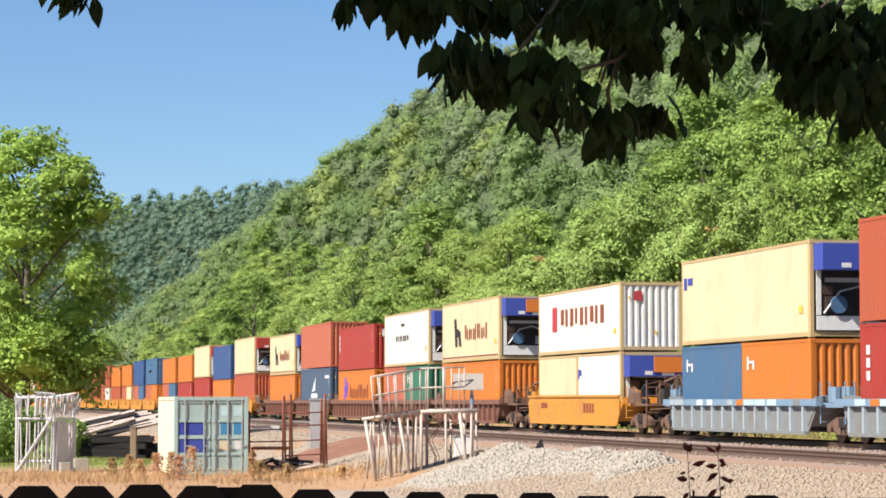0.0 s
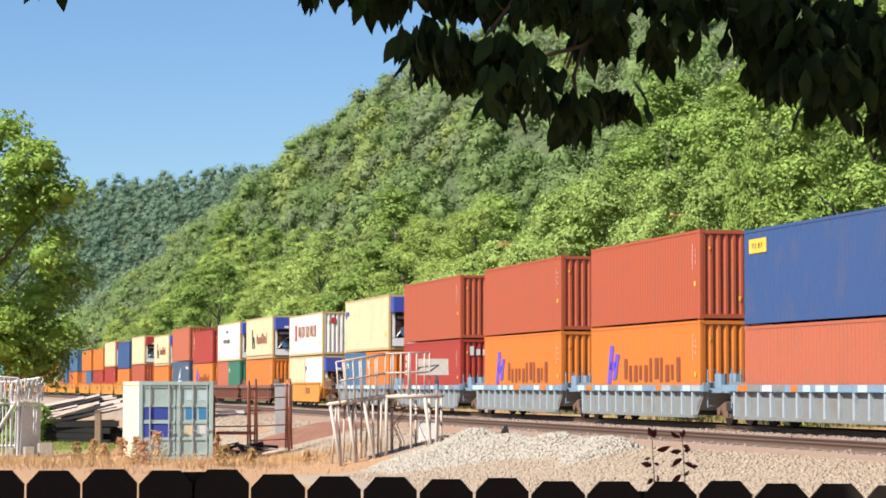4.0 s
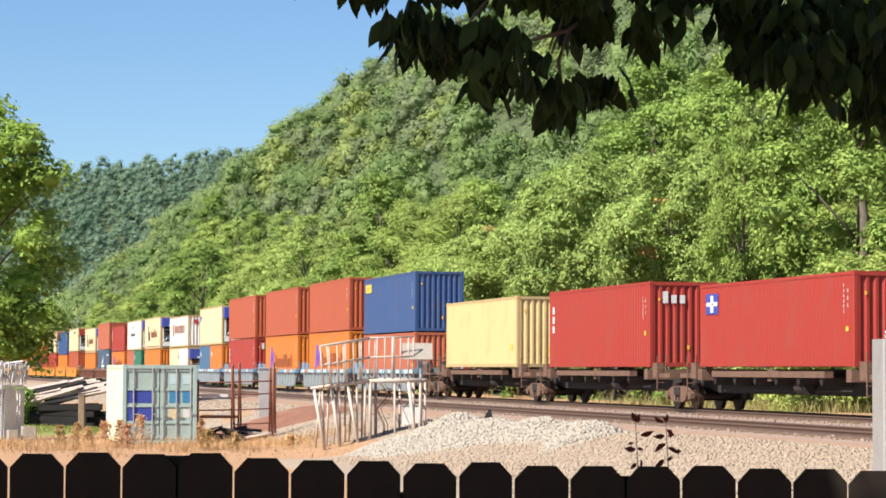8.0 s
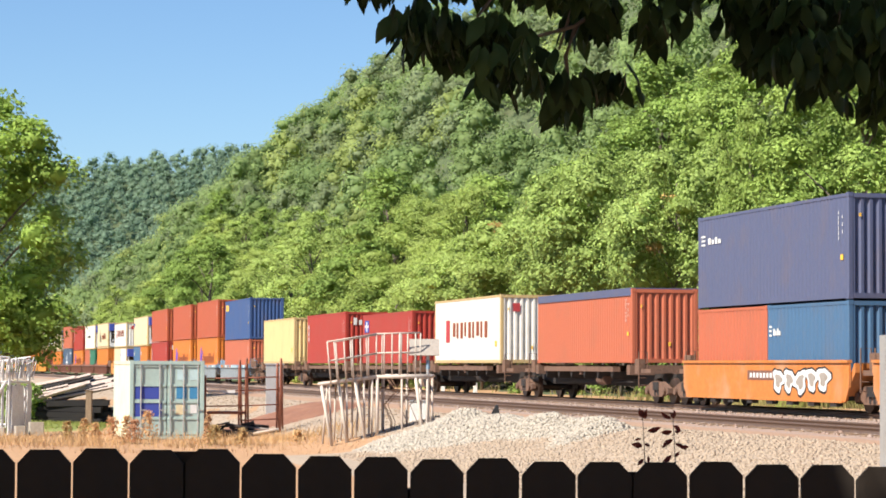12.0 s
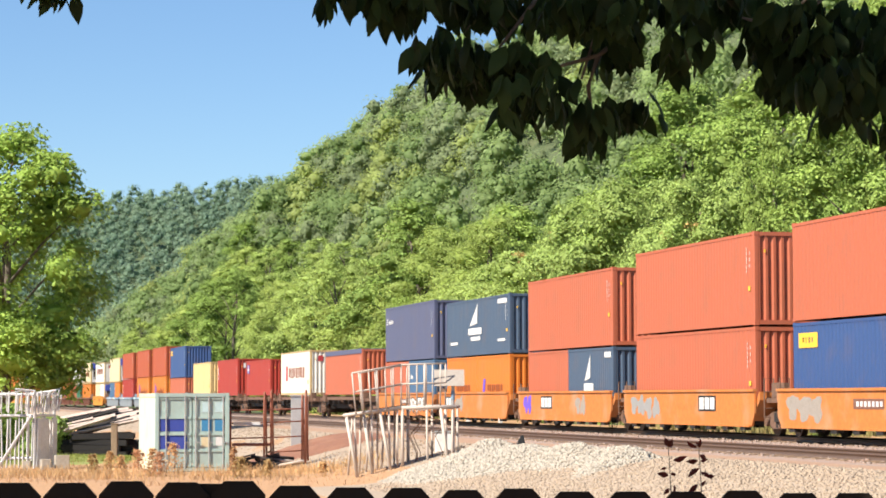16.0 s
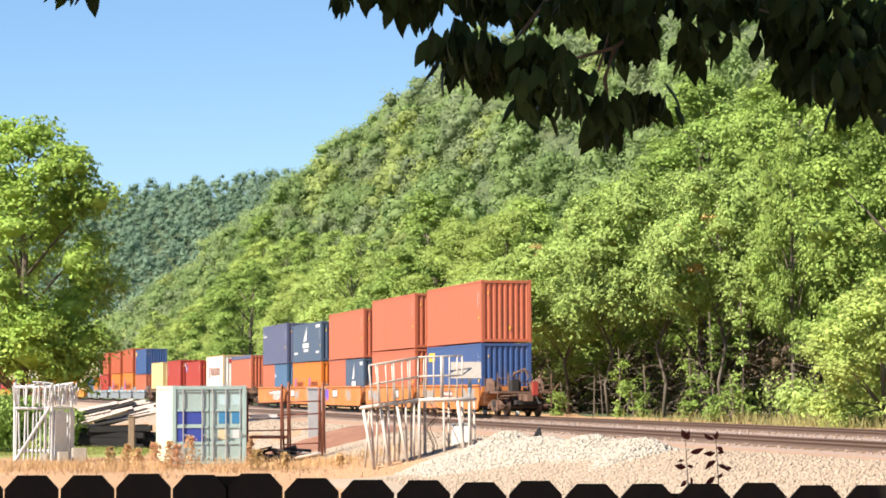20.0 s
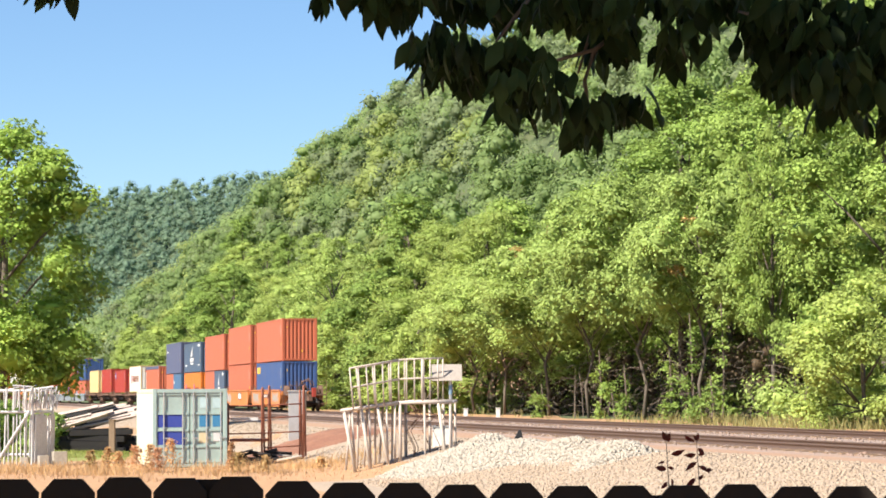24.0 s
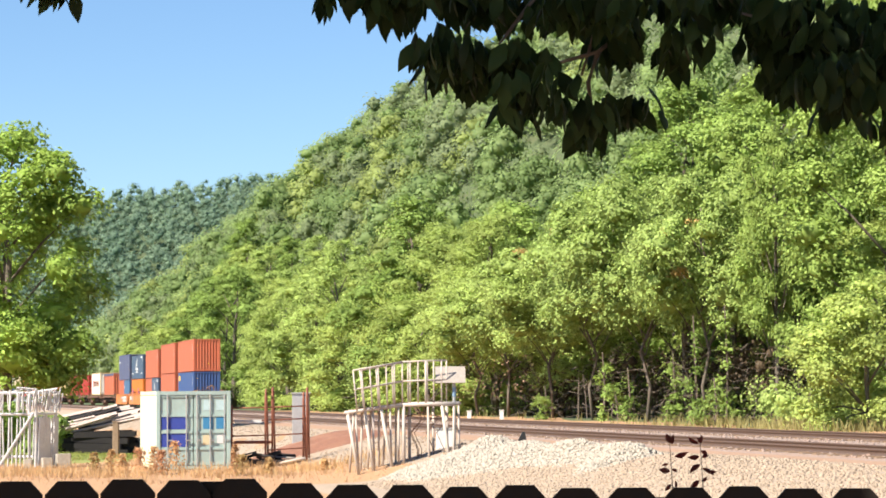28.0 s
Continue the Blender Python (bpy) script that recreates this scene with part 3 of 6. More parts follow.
def container(key, length, height, s, z, look_="", reefer="", where="on a railcar"):
    size = "long" if length > 8 else "short"
    ob = thing("shipping_container", f"{COLOUR_WORDS.get(key, key)} corrugated steel {'refrigerated ' if reefer else ''}shipping container, {size}, {where}", "container", "containers on the train")
    l, w = length / 2, W / 2
    for name, me in container_meshes(length, height, key):
        if name in ("corner_post", "corner_casting"):
            for sx in (-1, 1):
                for sy in (-1, 1):
                    for z_ in (0.0, height - 0.118) if name == "corner_casting" else (0.0,):
                        part(name, me, None, ob, at=pose(sx * (w - 0.082), sy * (l - 0.09), z_))
        elif name == "end_wall" and reefer and me.name.split(".")[0] == "end_wall" and me.vertices[0].co.y < 0:
            continue
        else:
            part(name, me, None, ob)
    if reefer:
        reefer_end(ob, l, height, reefer)
    x = -w - 0.002
    if look_ == "hapag_cream":
        g = Geo().plate([(l * 0.50, 0.75), (l * 0.42, 0.75), (l * 0.46, 2.1), (l * 0.54, 2.1)], x - 0.006, x).plate([(l * 0.36, 0.75), (l * 0.28, 0.75), (l * 0.32, 1.5), (l * 0.40, 1.5)], x - 0.006, x).plate([(l * 0.44, 1.2), (l * 0.36, 1.2), (l * 0.38, 1.6), (l * 0.44, 1.6)], x - 0.006, x)
        part("emblem", g, M_DARK, ob, "dark slanted emblem")
        word(ob, l * 0.16, -l * 0.62, 1.02, 1.75, 11, M_MARK_BROWN, label="brown side lettering", up=(0, 5, 6, 7, 10))
        part("stripe", Geo().box(x - 0.004, x, -l + 0.2, l - 0.2, 0.2, 0.26), M_MARK_BROWN, ob, "thin dark stripe")
    elif look_ == "hapag_orange":
        g = Geo()
        for a, b, lean in ((0.66, 0.59, 0.06), (0.55, 0.48, 0.06)):
            g.plate([(l * a, 0.85 if a > 0.6 else 1.0), (l * b, 0.85 if a > 0.6 else 1.0), (l * (b - lean), 2.2 if a > 0.6 else 1.9), (l * (a - lean), 2.2 if a > 0.6 else 1.9)], x - 0.006, x)
        g.plate([(l * 0.62, 1.35), (l * 0.50, 1.35), (l * 0.48, 1.62), (l * 0.60, 1.62)], x - 0.006, x)
        part("emblem", g, M_MARK_PURPLE, ob, "purple slanted emblem")
        word(ob, l * 0.34, -l * 0.70, 0.92, 1.72, 11, M_MARK_BROWN, label="dark brown side lettering", up=(0, 5, 6, 7, 10))
    elif look_ == "red_words":
        g = Geo().box(x - 0.006, x, l * 0.50, l * 0.62, 0.95, 1.95)
        part("emblem", g, M_MARK_RED, ob, "red square emblem")
        word(ob, l * 0.42, -l * 0.66, 1.12, 1.82, 9, M_MARK_BROWN, label="dark red side lettering")
        g = Geo().box(-0.68, -0.36, -l - 0.008, -l + 0.0, height - 0.72, height - 0.36)
        part("emblem", g, M_MARK_RED, ob, "small red emblem on the end")
    elif look_ == "small_words":
        word(ob, l * 0.45, -l * 0.15, 1.35, 1.65, 7, M_DARK, label="grey side lettering")
        part("emblem", Geo().box(x - 0.006, x, l * 0.05, l * 0.2, 2.15, 2.3), M_DARK, ob)
    elif look_ == "sail":
        g = Geo().plate([(l * 0.22, 1.35), (-l * 0.02, 1.45), (-l * 0.04, 2.35), (l * 0.02, 2.1)], x - 0.006, x).plate([(l * 0.26, 0.95), (-l * 0.16, 0.95), (-l * 0.16, 1.25), (l * 0.26, 1.25)], x - 0.006, x).box(x - 0.006, x, -l * 0.12, l * 0.18, 0.68, 0.85)
        part("emblem", g, M_MARK_WHITE, ob, "white sail-shaped emblem")
        for a, b, z0, z1 in ((-0.93, -0.66, 2.2, 2.40), (-0.88, -0.66, 0.55, 0.66), (0.62, 0.86, 0.55, 0.68)):
            part("letter_bar", Geo().box(x - 0.006, x, l * a, l * b, z0, z1), M_MARK_WHITE, ob)
    elif look_ == "corner_words":
        for k in range(3):
            part("letter_bar", Geo().box(x - 0.006, x, l * 0.88, l * 0.94, height - 0.93 + k * 0.13, height - 0.87 + k * 0.13), M_MARK_WHITE, ob)
        for k in range(4):
            part("letter_bar", Geo().box(x - 0.006, x, l * (0.65 + 0.05 * k), l * (0.685 + 0.05 * k), height - 0.90, height - (0.70 if k % 2 else 0.76)), M_MARK_WHITE, ob)
    elif look_ == "blue_square":
        part("emblem", Geo().box(x - 0.006, x, l * 0.72, l * 0.9, height - 0.95, height - 0.32), M_MARK_BLUE, ob, "blue square emblem")
        part("lettering", Geo().box(x - 0.012, x - 0.007, l * 0.79, l * 0.83, height - 0.9, height - 0.38).box(x - 0.012, x - 0.007, l * 0.73, l * 0.89, height - 0.7, height - 0.58), M_MARK_WHITE, ob)
    elif look_ == "end_words":
        for k in range(3):
            part("letter_bar", Geo().box(-0.74 + k * 0.30, -0.56 + k * 0.30, -l - 0.012, -l, height - 0.74, height - (0.34 if k == 0 else 0.46)), M_MARK_WHITE, ob)
        for k in range(3):
            part("letter_bar", Geo().box(x - 0.006, x, l - 0.75, l - 0.5, height * 0.45 + k * 0.36, height * 0.45 + 0.26 + k * 0.36), M_MARK_WHITE, ob)
    elif look_ == "yellow_tag":
        part("decal", Geo().box(x - 0.006, x, l * 0.68, l * 0.92, height - 0.75, height - 0.32), M_MARK_YELLOW, ob, "yellow square decal")
        word(ob, l * 0.88, l * 0.72, height - 0.62, height - 0.45, 4, M_MARK_BLUE)
    elif look_ == "short_words":
        part("lettering", Geo().box(x - 0.006, x, l * 0.60, l * 0.65, 1.72, 2.0).box(x - 0.006, x, l * 0.77, l * 0.82, 1.72, 2.14).box(x - 0.006, x, l * 0.65, l * 0.77, 1.92, 2.0), M_MARK_WHITE, ob, "white side lettering")
    elif look_ == "upper_mark":
        part("lettering", Geo().box(x - 0.006, x, l * 0.9, l * 0.95, height - 1.0, height - 0.6).box(x - 0.006, x, l * 0.8, l * 0.88, height - 0.85, height - 0.62), M_MARK_BLUE, ob, "small blue lettering")
    elif look_ == "purple_tag":
        part("emblem", Geo().plate([(l * 0.62, 0.95), (l * 0.50, 0.95), (l * 0.44, 1.55), (l * 0.56, 1.55)], x - 0.006, x), M_MARK_PURPLE, ob, "purple slanted emblem")
        word(ob, l * 0.34, -l * 0.6, 1.0, 1.3, 7, M_MARK_BROWN)
    elif look_ == "tarp":
        part("tarpaulin", Geo().box(-w - 0.02, w + 0.02, -l + 0.12, l - 0.12, height - 0.24, height + 0.03, ch=0.03), PAINT["violet"], ob, "blue tarpaulin roof cover")
    if length > 8 and key not in ("white", "cream", "yellow_cream"):
        code_marks(ob, l, height)
    elif length > 8:
        part("decal", Geo().box(x - 0.008, x, -l + 0.6, -l + 0.9, height * 0.25, height * 0.33), M_MARK_YELLOW, ob, "small yellow decal")
    if length > 8 and not reefer:
        part("decal", Geo().box(-w + 0.32, -w + 0.38, -l - 0.012, -l - 0.001, height - 0.66, height - 0.56), M_MARK_YELLOW, ob, "small yellow decal on the end")
        part("decal", Geo().box(0.12, 0.2, -l - 0.012, -l - 0.001, 0.60, 0.74), M_MARK_YELLOW, ob, "small yellow decal on the end")
    MOVING.append((ob, s + l, l, z))
    return ob


MOVING, AXLES = [], []


def truck(parent, y, roll_it=False):
    """A two-axle truck under a railcar."""
    if "truck" not in MESHES:
        g = Geo()
        for sx in (1,):
            x0, x1 = sorted((sx * 0.93, sx * 1.08))
            g.plate([(-1.25, 0.52), (-1.25, 0.36), (-1.0, 0.30), (-0.75, 0.36), (-0.55, 0.24), (0.55, 0.24), (0.75, 0.36), (1.0, 0.30), (1.25, 0.36), (1.25, 0.52), (0.8, 0.66), (0.5, 0.74), (-0.5, 0.74), (-0.8, 0.66)], x0, x1)
        me1 = g.mesh("side_frame", M_RUST)
        g = Geo().box(-1.15, 1.15, -0.24, 0.24, 0.45, 0.72, ch=0.04)
        for sx in (-1, 1):
            for k in (-0.14, 0.14):
                g.tube([(sx * 1.03, k, 0.28), (sx * 1.03, k, 0.5)], 0.09, 8)
        me2 = g.mesh("bolster", M_DARK)
        g = Geo()
        g.tube([(-0.98, 0, 0), (0.98, 0, 0)], 0.085, 8)
        for sx in (-1, 1):
            g.tube([(sx * 0.68, 0, 0), (sx * 0.80, 0, 0)], 0.42, 22)
            g.tube([(sx * 0.645, 0, 0), (sx * 0.68, 0, 0)], 0.455, 22)
            g.tube([(sx * 0.80, 0, 0), (sx * 0.815, 0, 0)], 0.20, 14)
            g.box(*sorted((sx * 0.80, sx * 0.808)), -0.36, 0.36, -0.035, 0.035)
        me3 = g.mesh("wheelset", M_WHEEL)
        g = Geo()
        g.tube([(1.0, 0, 0.43), (1.16, 0, 0.43)], 0.13, 10)
        me4 = g.mesh("bearing", M_RUST)
        g = Geo().box(-0.9, 0.9, -0.45, -0.38, 0.28, 0.42).box(-0.9, 0.9, 0.38, 0.45, 0.28, 0.42).tube([(-0.5, -0.6, 0.3), (-0.5, 0.6, 0.35)], 0.04, 6)
        me5 = g.mesh("brake_beam", M_DARK)
        MESHES["truck"] = me1, me2, me3, me4, me5
    a, b, c, d, e = MESHES["truck"]
    t = part("truck", b, None, parent, "two-axle steel truck", at=pose(0, y, 0))
    for turn in (0, 180):
        part("side_frame", a, None, t, at=pose(0, 0, 0, 0, 0, turn))
        for yy in (-0.89, 0.89):
            part("bearing", d, None, t, at=pose(0, yy, 0, 0, 0, turn))
    part("brake_beam", e, None, t)
    for yy in (-0.89, 0.89):
        ax = part("wheelset", c, None, t, at=pose(0, yy, 0.42))
        if roll_it:
            AXLES.append((ax, yy))
    return t


def end_gear(ob, y, sgn, m, tall=True):
    """Deck, grab irons, steps and brake gear on one end of a unit."""
    g = Geo().box(-1.2, 1.2, *sorted((y, y + sgn * 1.05)), 1.02, 1.16, ch=0.03)
    g.box(-0.35, 0.35, *sorted((y, y + sgn * 1.3)), 0.72, 1.02)
    part("end_deck", g, m, ob)
    for sx in (-1, 1):
        g = Geo()
        g.tube([(sx * 1.28, y + sgn * 0.1, 0.55), (sx * 1.28, y + sgn * 0.1, 1.75), (sx * 0.98, y + sgn * 0.1, 1.75), (sx * 0.98, y + sgn * 0.1, 1.1)], 0.022, 6)
        for z in (0.6, 0.85, 1.35):
            g.tube([(sx * 1.3, y + sgn * 0.1, z), (sx * 0.98, y + sgn * 0.1, z)], 0.018, 6)
        part("grab_iron", g, m, ob)
    if tall:
        part("end_pedestal", Geo().box(-1.15, -0.85, *sorted((y + sgn * 0.3, y + sgn * 0.75)), 1.17, 1.62, ch=0.08), m, ob)
        part("end_pedestal", Geo().box(0.75, 1.05, *sorted((y + sgn * 0.25, y + sgn * 0.7)), 1.17, 1.5, ch=0.08), m, ob)
        g = Geo()
        g.tube([(-0.1 + 0.28 * math.cos(math.tau * k / 14), y + sgn * 0.9, 1.55 + 0.28 * math.sin(math.tau * k / 14)) for k in range(15)], 0.025, 5)
        g.tube([(-0.1, y + sgn * 0.9, 1.17), (-0.1, y + sgn * 0.9, 1.55)], 0.03, 6)
        part("brake_wheel", g, M_RUST, ob)
    g = Geo()
    rng = random.Random(int(abs(y) * 10) + int(sgn))
    x0 = rng.uniform(-0.6, 0.6)
    g.tube([(x0, y + sgn * 0.4, 0.95), (x0 + 0.1, y + sgn * 0.75, 0.55), (x0 + 0.25, y + sgn * 1.1, 0.9)], 0.03, 6)
    part("brake_hose", g, M_BLACK, ob)


def scrawl(ob, y0, y1, z0, z1, material, seed, n=5, label="spray-painted scrawl"):
    """Swollen spray-painted shapes with dark outlines and a pale core on the near side plate."""
    rr = random.Random(seed)
    step = (y1 - y0) / n
    layers = ((1.0, M_DARK, "dark outline of spray paint"), (0.84, material, label), (0.5, M_BOARD, "grey core of spray paint"))
    rings = []
    for k in range(n):
        cy, cz = y0 + (k + 0.5) * step, (z0 + z1) / 2 + rr.uniform(-0.05, 0.05)
        a, b, ph, lean = step * rr.uniform(0.56, 0.7), (z1 - z0) * rr.uniform(0.40, 0.5), rr.uniform(0, 6), rr.uniform(-0.25, 0.25)
        ring = []
        for j in range(18):
            t = math.tau * j / 18
            w = 1 + 0.22 * math.sin(3 * t + ph) + 0.14 * math.sin(5 * t + 2 * ph)
            ring.append((a * w * math.cos(t) + lean * b * math.sin(t), b * min(w, 1.15) * math.sin(t)))
        rings.append((cy, cz, ring))
    for i, (share, m, lab) in enumerate(layers if material is M_MARK_WHITE else layers[1:2]):
        for k, (cy, cz, ring) in enumerate(rings):
            x = -1.492 - 0.003 * i - 0.0005 * (k % 3)
            g = Geo().plate([(cy + share * u, min(max(cz + share * v, z0 - 0.08), z1 + 0.03)) for u, v in ring], x - 0.002, x)
            part("spray_paint", g, m, ob, lab)


def well_car(style, s, label, rear=False, seed=0, roll_it=False):
    """One well unit; the wells of one car are joined over shared trucks."""
    ob = thing("well_car", label, "railcar", "cars of the train")
    m = PAINT[{"orange": "well_orange", "yellow": "well_yellow", "grey": "well_grey", "brown": "well_brown"}[style]]
    rng = random.Random(seed)
    lw = 6.42
    for sx in (-1, 1):
        x0, x1 = sorted((sx * 1.43, sx * 1.49))
        if style in ("orange", "yellow"):
            g = Geo().plate([(-6.75, 1.38), (-6.75, 0.70), (-6.5, 0.32), (6.4, 0.32), (6.7, 0.62), (6.7, 1.38)], x0, x1)
            part("side_plate", g, m, ob)
            g = Geo().box(*sorted((sx * 1.40, sx * 1.54)), -6.76, 6.71, 1.36, 1.44).box(*sorted((sx * 1.40, sx * 1.53)), -6.35, 6.35, 0.28, 0.34)
            part("side_sill", g, m, ob)
            for k in range(8):
                part("foot_bracket", Geo().box(*sorted((sx * 1.30, sx * 1.50)), -5.9 + k * 1.6, -5.45 + k * 1.6, 0.17, 0.28), M_DARK, ob)
        else:
            g = Geo().plate([(-6.9, 1.10), (-6.9, 0.9), (-6.3, 0.30), (6.3, 0.30), (6.9, 0.9), (6.9, 1.10)], *sorted((sx * 1.34, sx * 1.38)))
            part("side_plate", g, m, ob)
            part("top_chord", Geo().box(*sorted((sx * 1.34, sx * 1.52)), -7.3, 7.3, 1.06, 1.27), PAINT["band_blue"] if style == "grey" else m, ob)
            part("bottom_chord", Geo().box(*sorted((sx * 1.34, sx * 1.50)), -6.3, 6.3, 0.22, 0.32), m, ob)
            for k in range(13):
                part("rib", Geo().plate([(-6.2 + k * 1.033, 0.32), (-6.06 + k * 1.033, 0.32), (-6.06 + k * 1.033, 1.06), (-6.2 + k * 1.033, 1.06)], *sorted((sx * 1.38, sx * 1.50))), PAINT["rib_grey"] if style == "grey" else m, ob)
            if style == "grey" and sx < 0:
                for k in range(14):
                    if rng.random() < 0.85:
                        mm = rng.choice((M_MARK_WHITE, PAINT["well_grey"], PAINT["orange"], PAINT["pale_aqua"], PAINT["rib_grey"], PAINT["band_blue"], PAINT["pale_aqua"]))
                        a = -7.0 + k * 1.0
                        part("reflector_patch", Geo().box(-1.528, -1.521, a, a + rng.uniform(0.45, 0.98), 1.075, 1.255), mm, ob)
    part("well_floor", Geo().box(-1.3, 1.3, -6.3, 6.3, 0.34, 0.46), M_DARK, ob)
    for sy in (-1, 1):
        part("end_bulkhead", Geo().plate([(sy * 6.25, 0.46), (sy * 6.3, 0.46), (sy * 6.98, 1.1), (sy * 6.98, 1.35), (sy * 6.9, 1.35)][:: 1 if sy > 0 else -1], -1.4, 1.4), m, ob)
        end_gear(ob, sy * 6.95, sy, M_RUST if style in ("orange", "brown") else m if style == "yellow" else PAINT["band_blue"])
    truck(ob, 7.7, roll_it)
    if rear:
        truck(ob, -8.2, roll_it)
        g = Geo().box(-0.28, 0.28, -9.9, -8.0, 0.72, 1.02).box(-0.18, 0.18, -10.5, -9.8, 0.68, 0.95, ch=0.05)
        part("coupler", g, M_RUST, ob)
        g = Geo().box(-1.25, 1.25, -9.6, -7.9, 1.03, 1.12)
        part("end_platform", g, M_RUST, ob)
        for sx in (-1, 1):
            g = Geo()
            g.tube([(sx * 1.25, -9.5, 0.4), (sx * 1.25, -9.5, 1.95), (sx * 0.75, -9.5, 1.95), (sx * 0.75, -9.5, 1.12)], 0.03, 6)
            for z in (0.5, 0.8, 1.4, 1.7):
                g.tube([(sx * 1.25, -9.5, z), (sx * 0.75, -9.5, z)], 0.025, 6)
            part("ladder", g, M_RUST, ob)
        part("locking_stand", Geo().plate([(-7.3, 1.12), (-8.0, 1.12), (-7.85, 1.5), (-7.45, 1.7)], -1.3, -1.0), M_RUST, ob)
        part("locking_stand", Geo().plate([(-7.3, 1.12), (-8.0, 1.12), (-7.85, 1.5), (-7.45, 1.7)], 1.0, 1.3), M_RUST, ob)
        part("brake_housing", Geo().box(-0.55, -0.1, -9.1, -8.6, 1.12, 1.65, ch=0.08), M_DARK, ob)
        part("brake_lever", Geo().tube([(-0.35, -8.8, 1.9), (0.1, -9.2, 2.15), (0.25, -9.3, 1.7)], 0.05, 7), M_RUST, ob)
        part("uncoupling_rod", Geo().tube([(-1.2, -9.75, 0.9), (0.2, -10.3, 1.0), (1.35, -9.75, 1.25), (1.5, -9.9, 1.45)], 0.03, 6), M_RUST, ob)
        part("air_hose", Geo().tube([(0.5, -9.6, 0.9), (0.55, -10.2, 0.45), (0.4, -10.5, 0.6)], 0.04, 7), M_BLACK, ob)
        for sx, yy, z1 in ((-0.95, -8.3, 1.75), (-0.2, -8.15, 2.05), (0.35, -8.4, 1.65), (0.95, -8.2, 1.5)):
            part("cam_lever", Geo().tube([(sx, yy, 1.1), (sx + 0.08, yy - 0.12, (1.1 + z1) / 2), (sx - 0.05, yy - 0.35, z1)], 0.055, 7, 0.03), M_RUST, ob)
            part("lever_pivot", Geo().tube([(sx - 0.12, yy, 1.2), (sx + 0.16, yy, 1.2)], 0.11, 10), M_DARK, ob)
        part("gear_case", Geo().box(-0.45, 0.1, -8.55, -8.1, 1.12, 1.55, ch=0.1), M_DARK, ob)
        part("hand_wheel", Geo().tube([(0.15 + 0.3 * math.cos(math.tau * k / 16), -9.15, 1.75 + 0.3 * math.sin(math.tau * k / 16)) for k in range(17)], 0.025, 5), M_RUST, ob)
        part("chain", Geo().tube([(0.6, -9.2, 1.1), (0.3, -9.45, 0.62), (-0.2, -9.5, 0.5), (-0.6, -9.3, 0.95)], 0.025, 5), M_DARK, ob)
        part("drawbar_pocket", Geo().box(-0.5, 0.5, -9.75, -8.9, 0.52, 0.72, ch=0.06), M_DARK, ob)
        part("side_step", Geo().box(-1.35, -1.0, -9.7, -9.4, 0.35, 0.42), M_RUST, ob)
        part("marker_light", Geo().box(0.1, 0.38, -10.55, -10.38, 0.95, 1.55, ch=0.03), PAINT["deep_red"], ob, "red end-of-train device")
    if style == "orange":
        for k, (a, c, m2) in enumerate(SCRAWLS[seed % len(SCRAWLS)]):
            scrawl(ob, a, c, 0.42, 1.34, m2, 31 * seed + k, max(2, int(1.25 * (c - a))))
        if seed in (1, 2, 3):
            y1 = {1: -3.2, 2: 1.4, 3: 3.4}[seed]
            part("emblem_panel", Geo().box(-1.4968, -1.4918, y1, y1 + 1.7, 0.74, 1.24), M_BLACK, ob, "black emblem panel")
            for k in range(3):
                part("emblem_bar", Geo().box(-1.501, -1.4975, y1 + 0.12 + 0.52 * k, y1 + 0.54 + 0.52 * k, 0.80, 1.18), M_MARK_WHITE, ob)
        part("number_panel", Geo().box(-1.4965, -1.4915, -1.2, 0.9, 0.86, 1.14), PAINT["well_brown"] if seed in (0, 4) else PAINT["well_orange"], ob, "painted number panel")
        for k in range(7 if seed in (0, 4) else 0):
            part("stencil_bar", Geo().box(-1.501, -1.497, -1.1 + 0.27 * k, -0.94 + 0.27 * k, 0.93, 1.07), M_MARK_WHITE, ob)
    if style == "yellow":
        for k in range(4):
            part("stencil_bar", Geo().box(-1.4965, -1.4915, -3.4 + 0.4 * k, -3.1 + 0.4 * k, 0.75, 1.12), M_MARK_BROWN, ob)
        part("number_panel", Geo().box(-1.4965, -1.4915, 3.6, 4.6, 0.92, 1.14), M_MARK_BROWN, ob, "dark painted number bar")
    MOVING.append((ob, s + L40 / 2, 7.7, 0.0))
    return ob


SCRAWLS = [
    ((-5.9, -3.4, M_BOARD), (3.2, 5.9, M_BOARD)), ((2.6, 5.9, M_GALV),), ((4.6, 5.8, M_MARK_PURPLE), (-3.4, -2.0, M_BOARD)),
    ((1.6, 3.2, M_BOARD),), ((-5.4, -1.2, M_MARK_WHITE),),
]


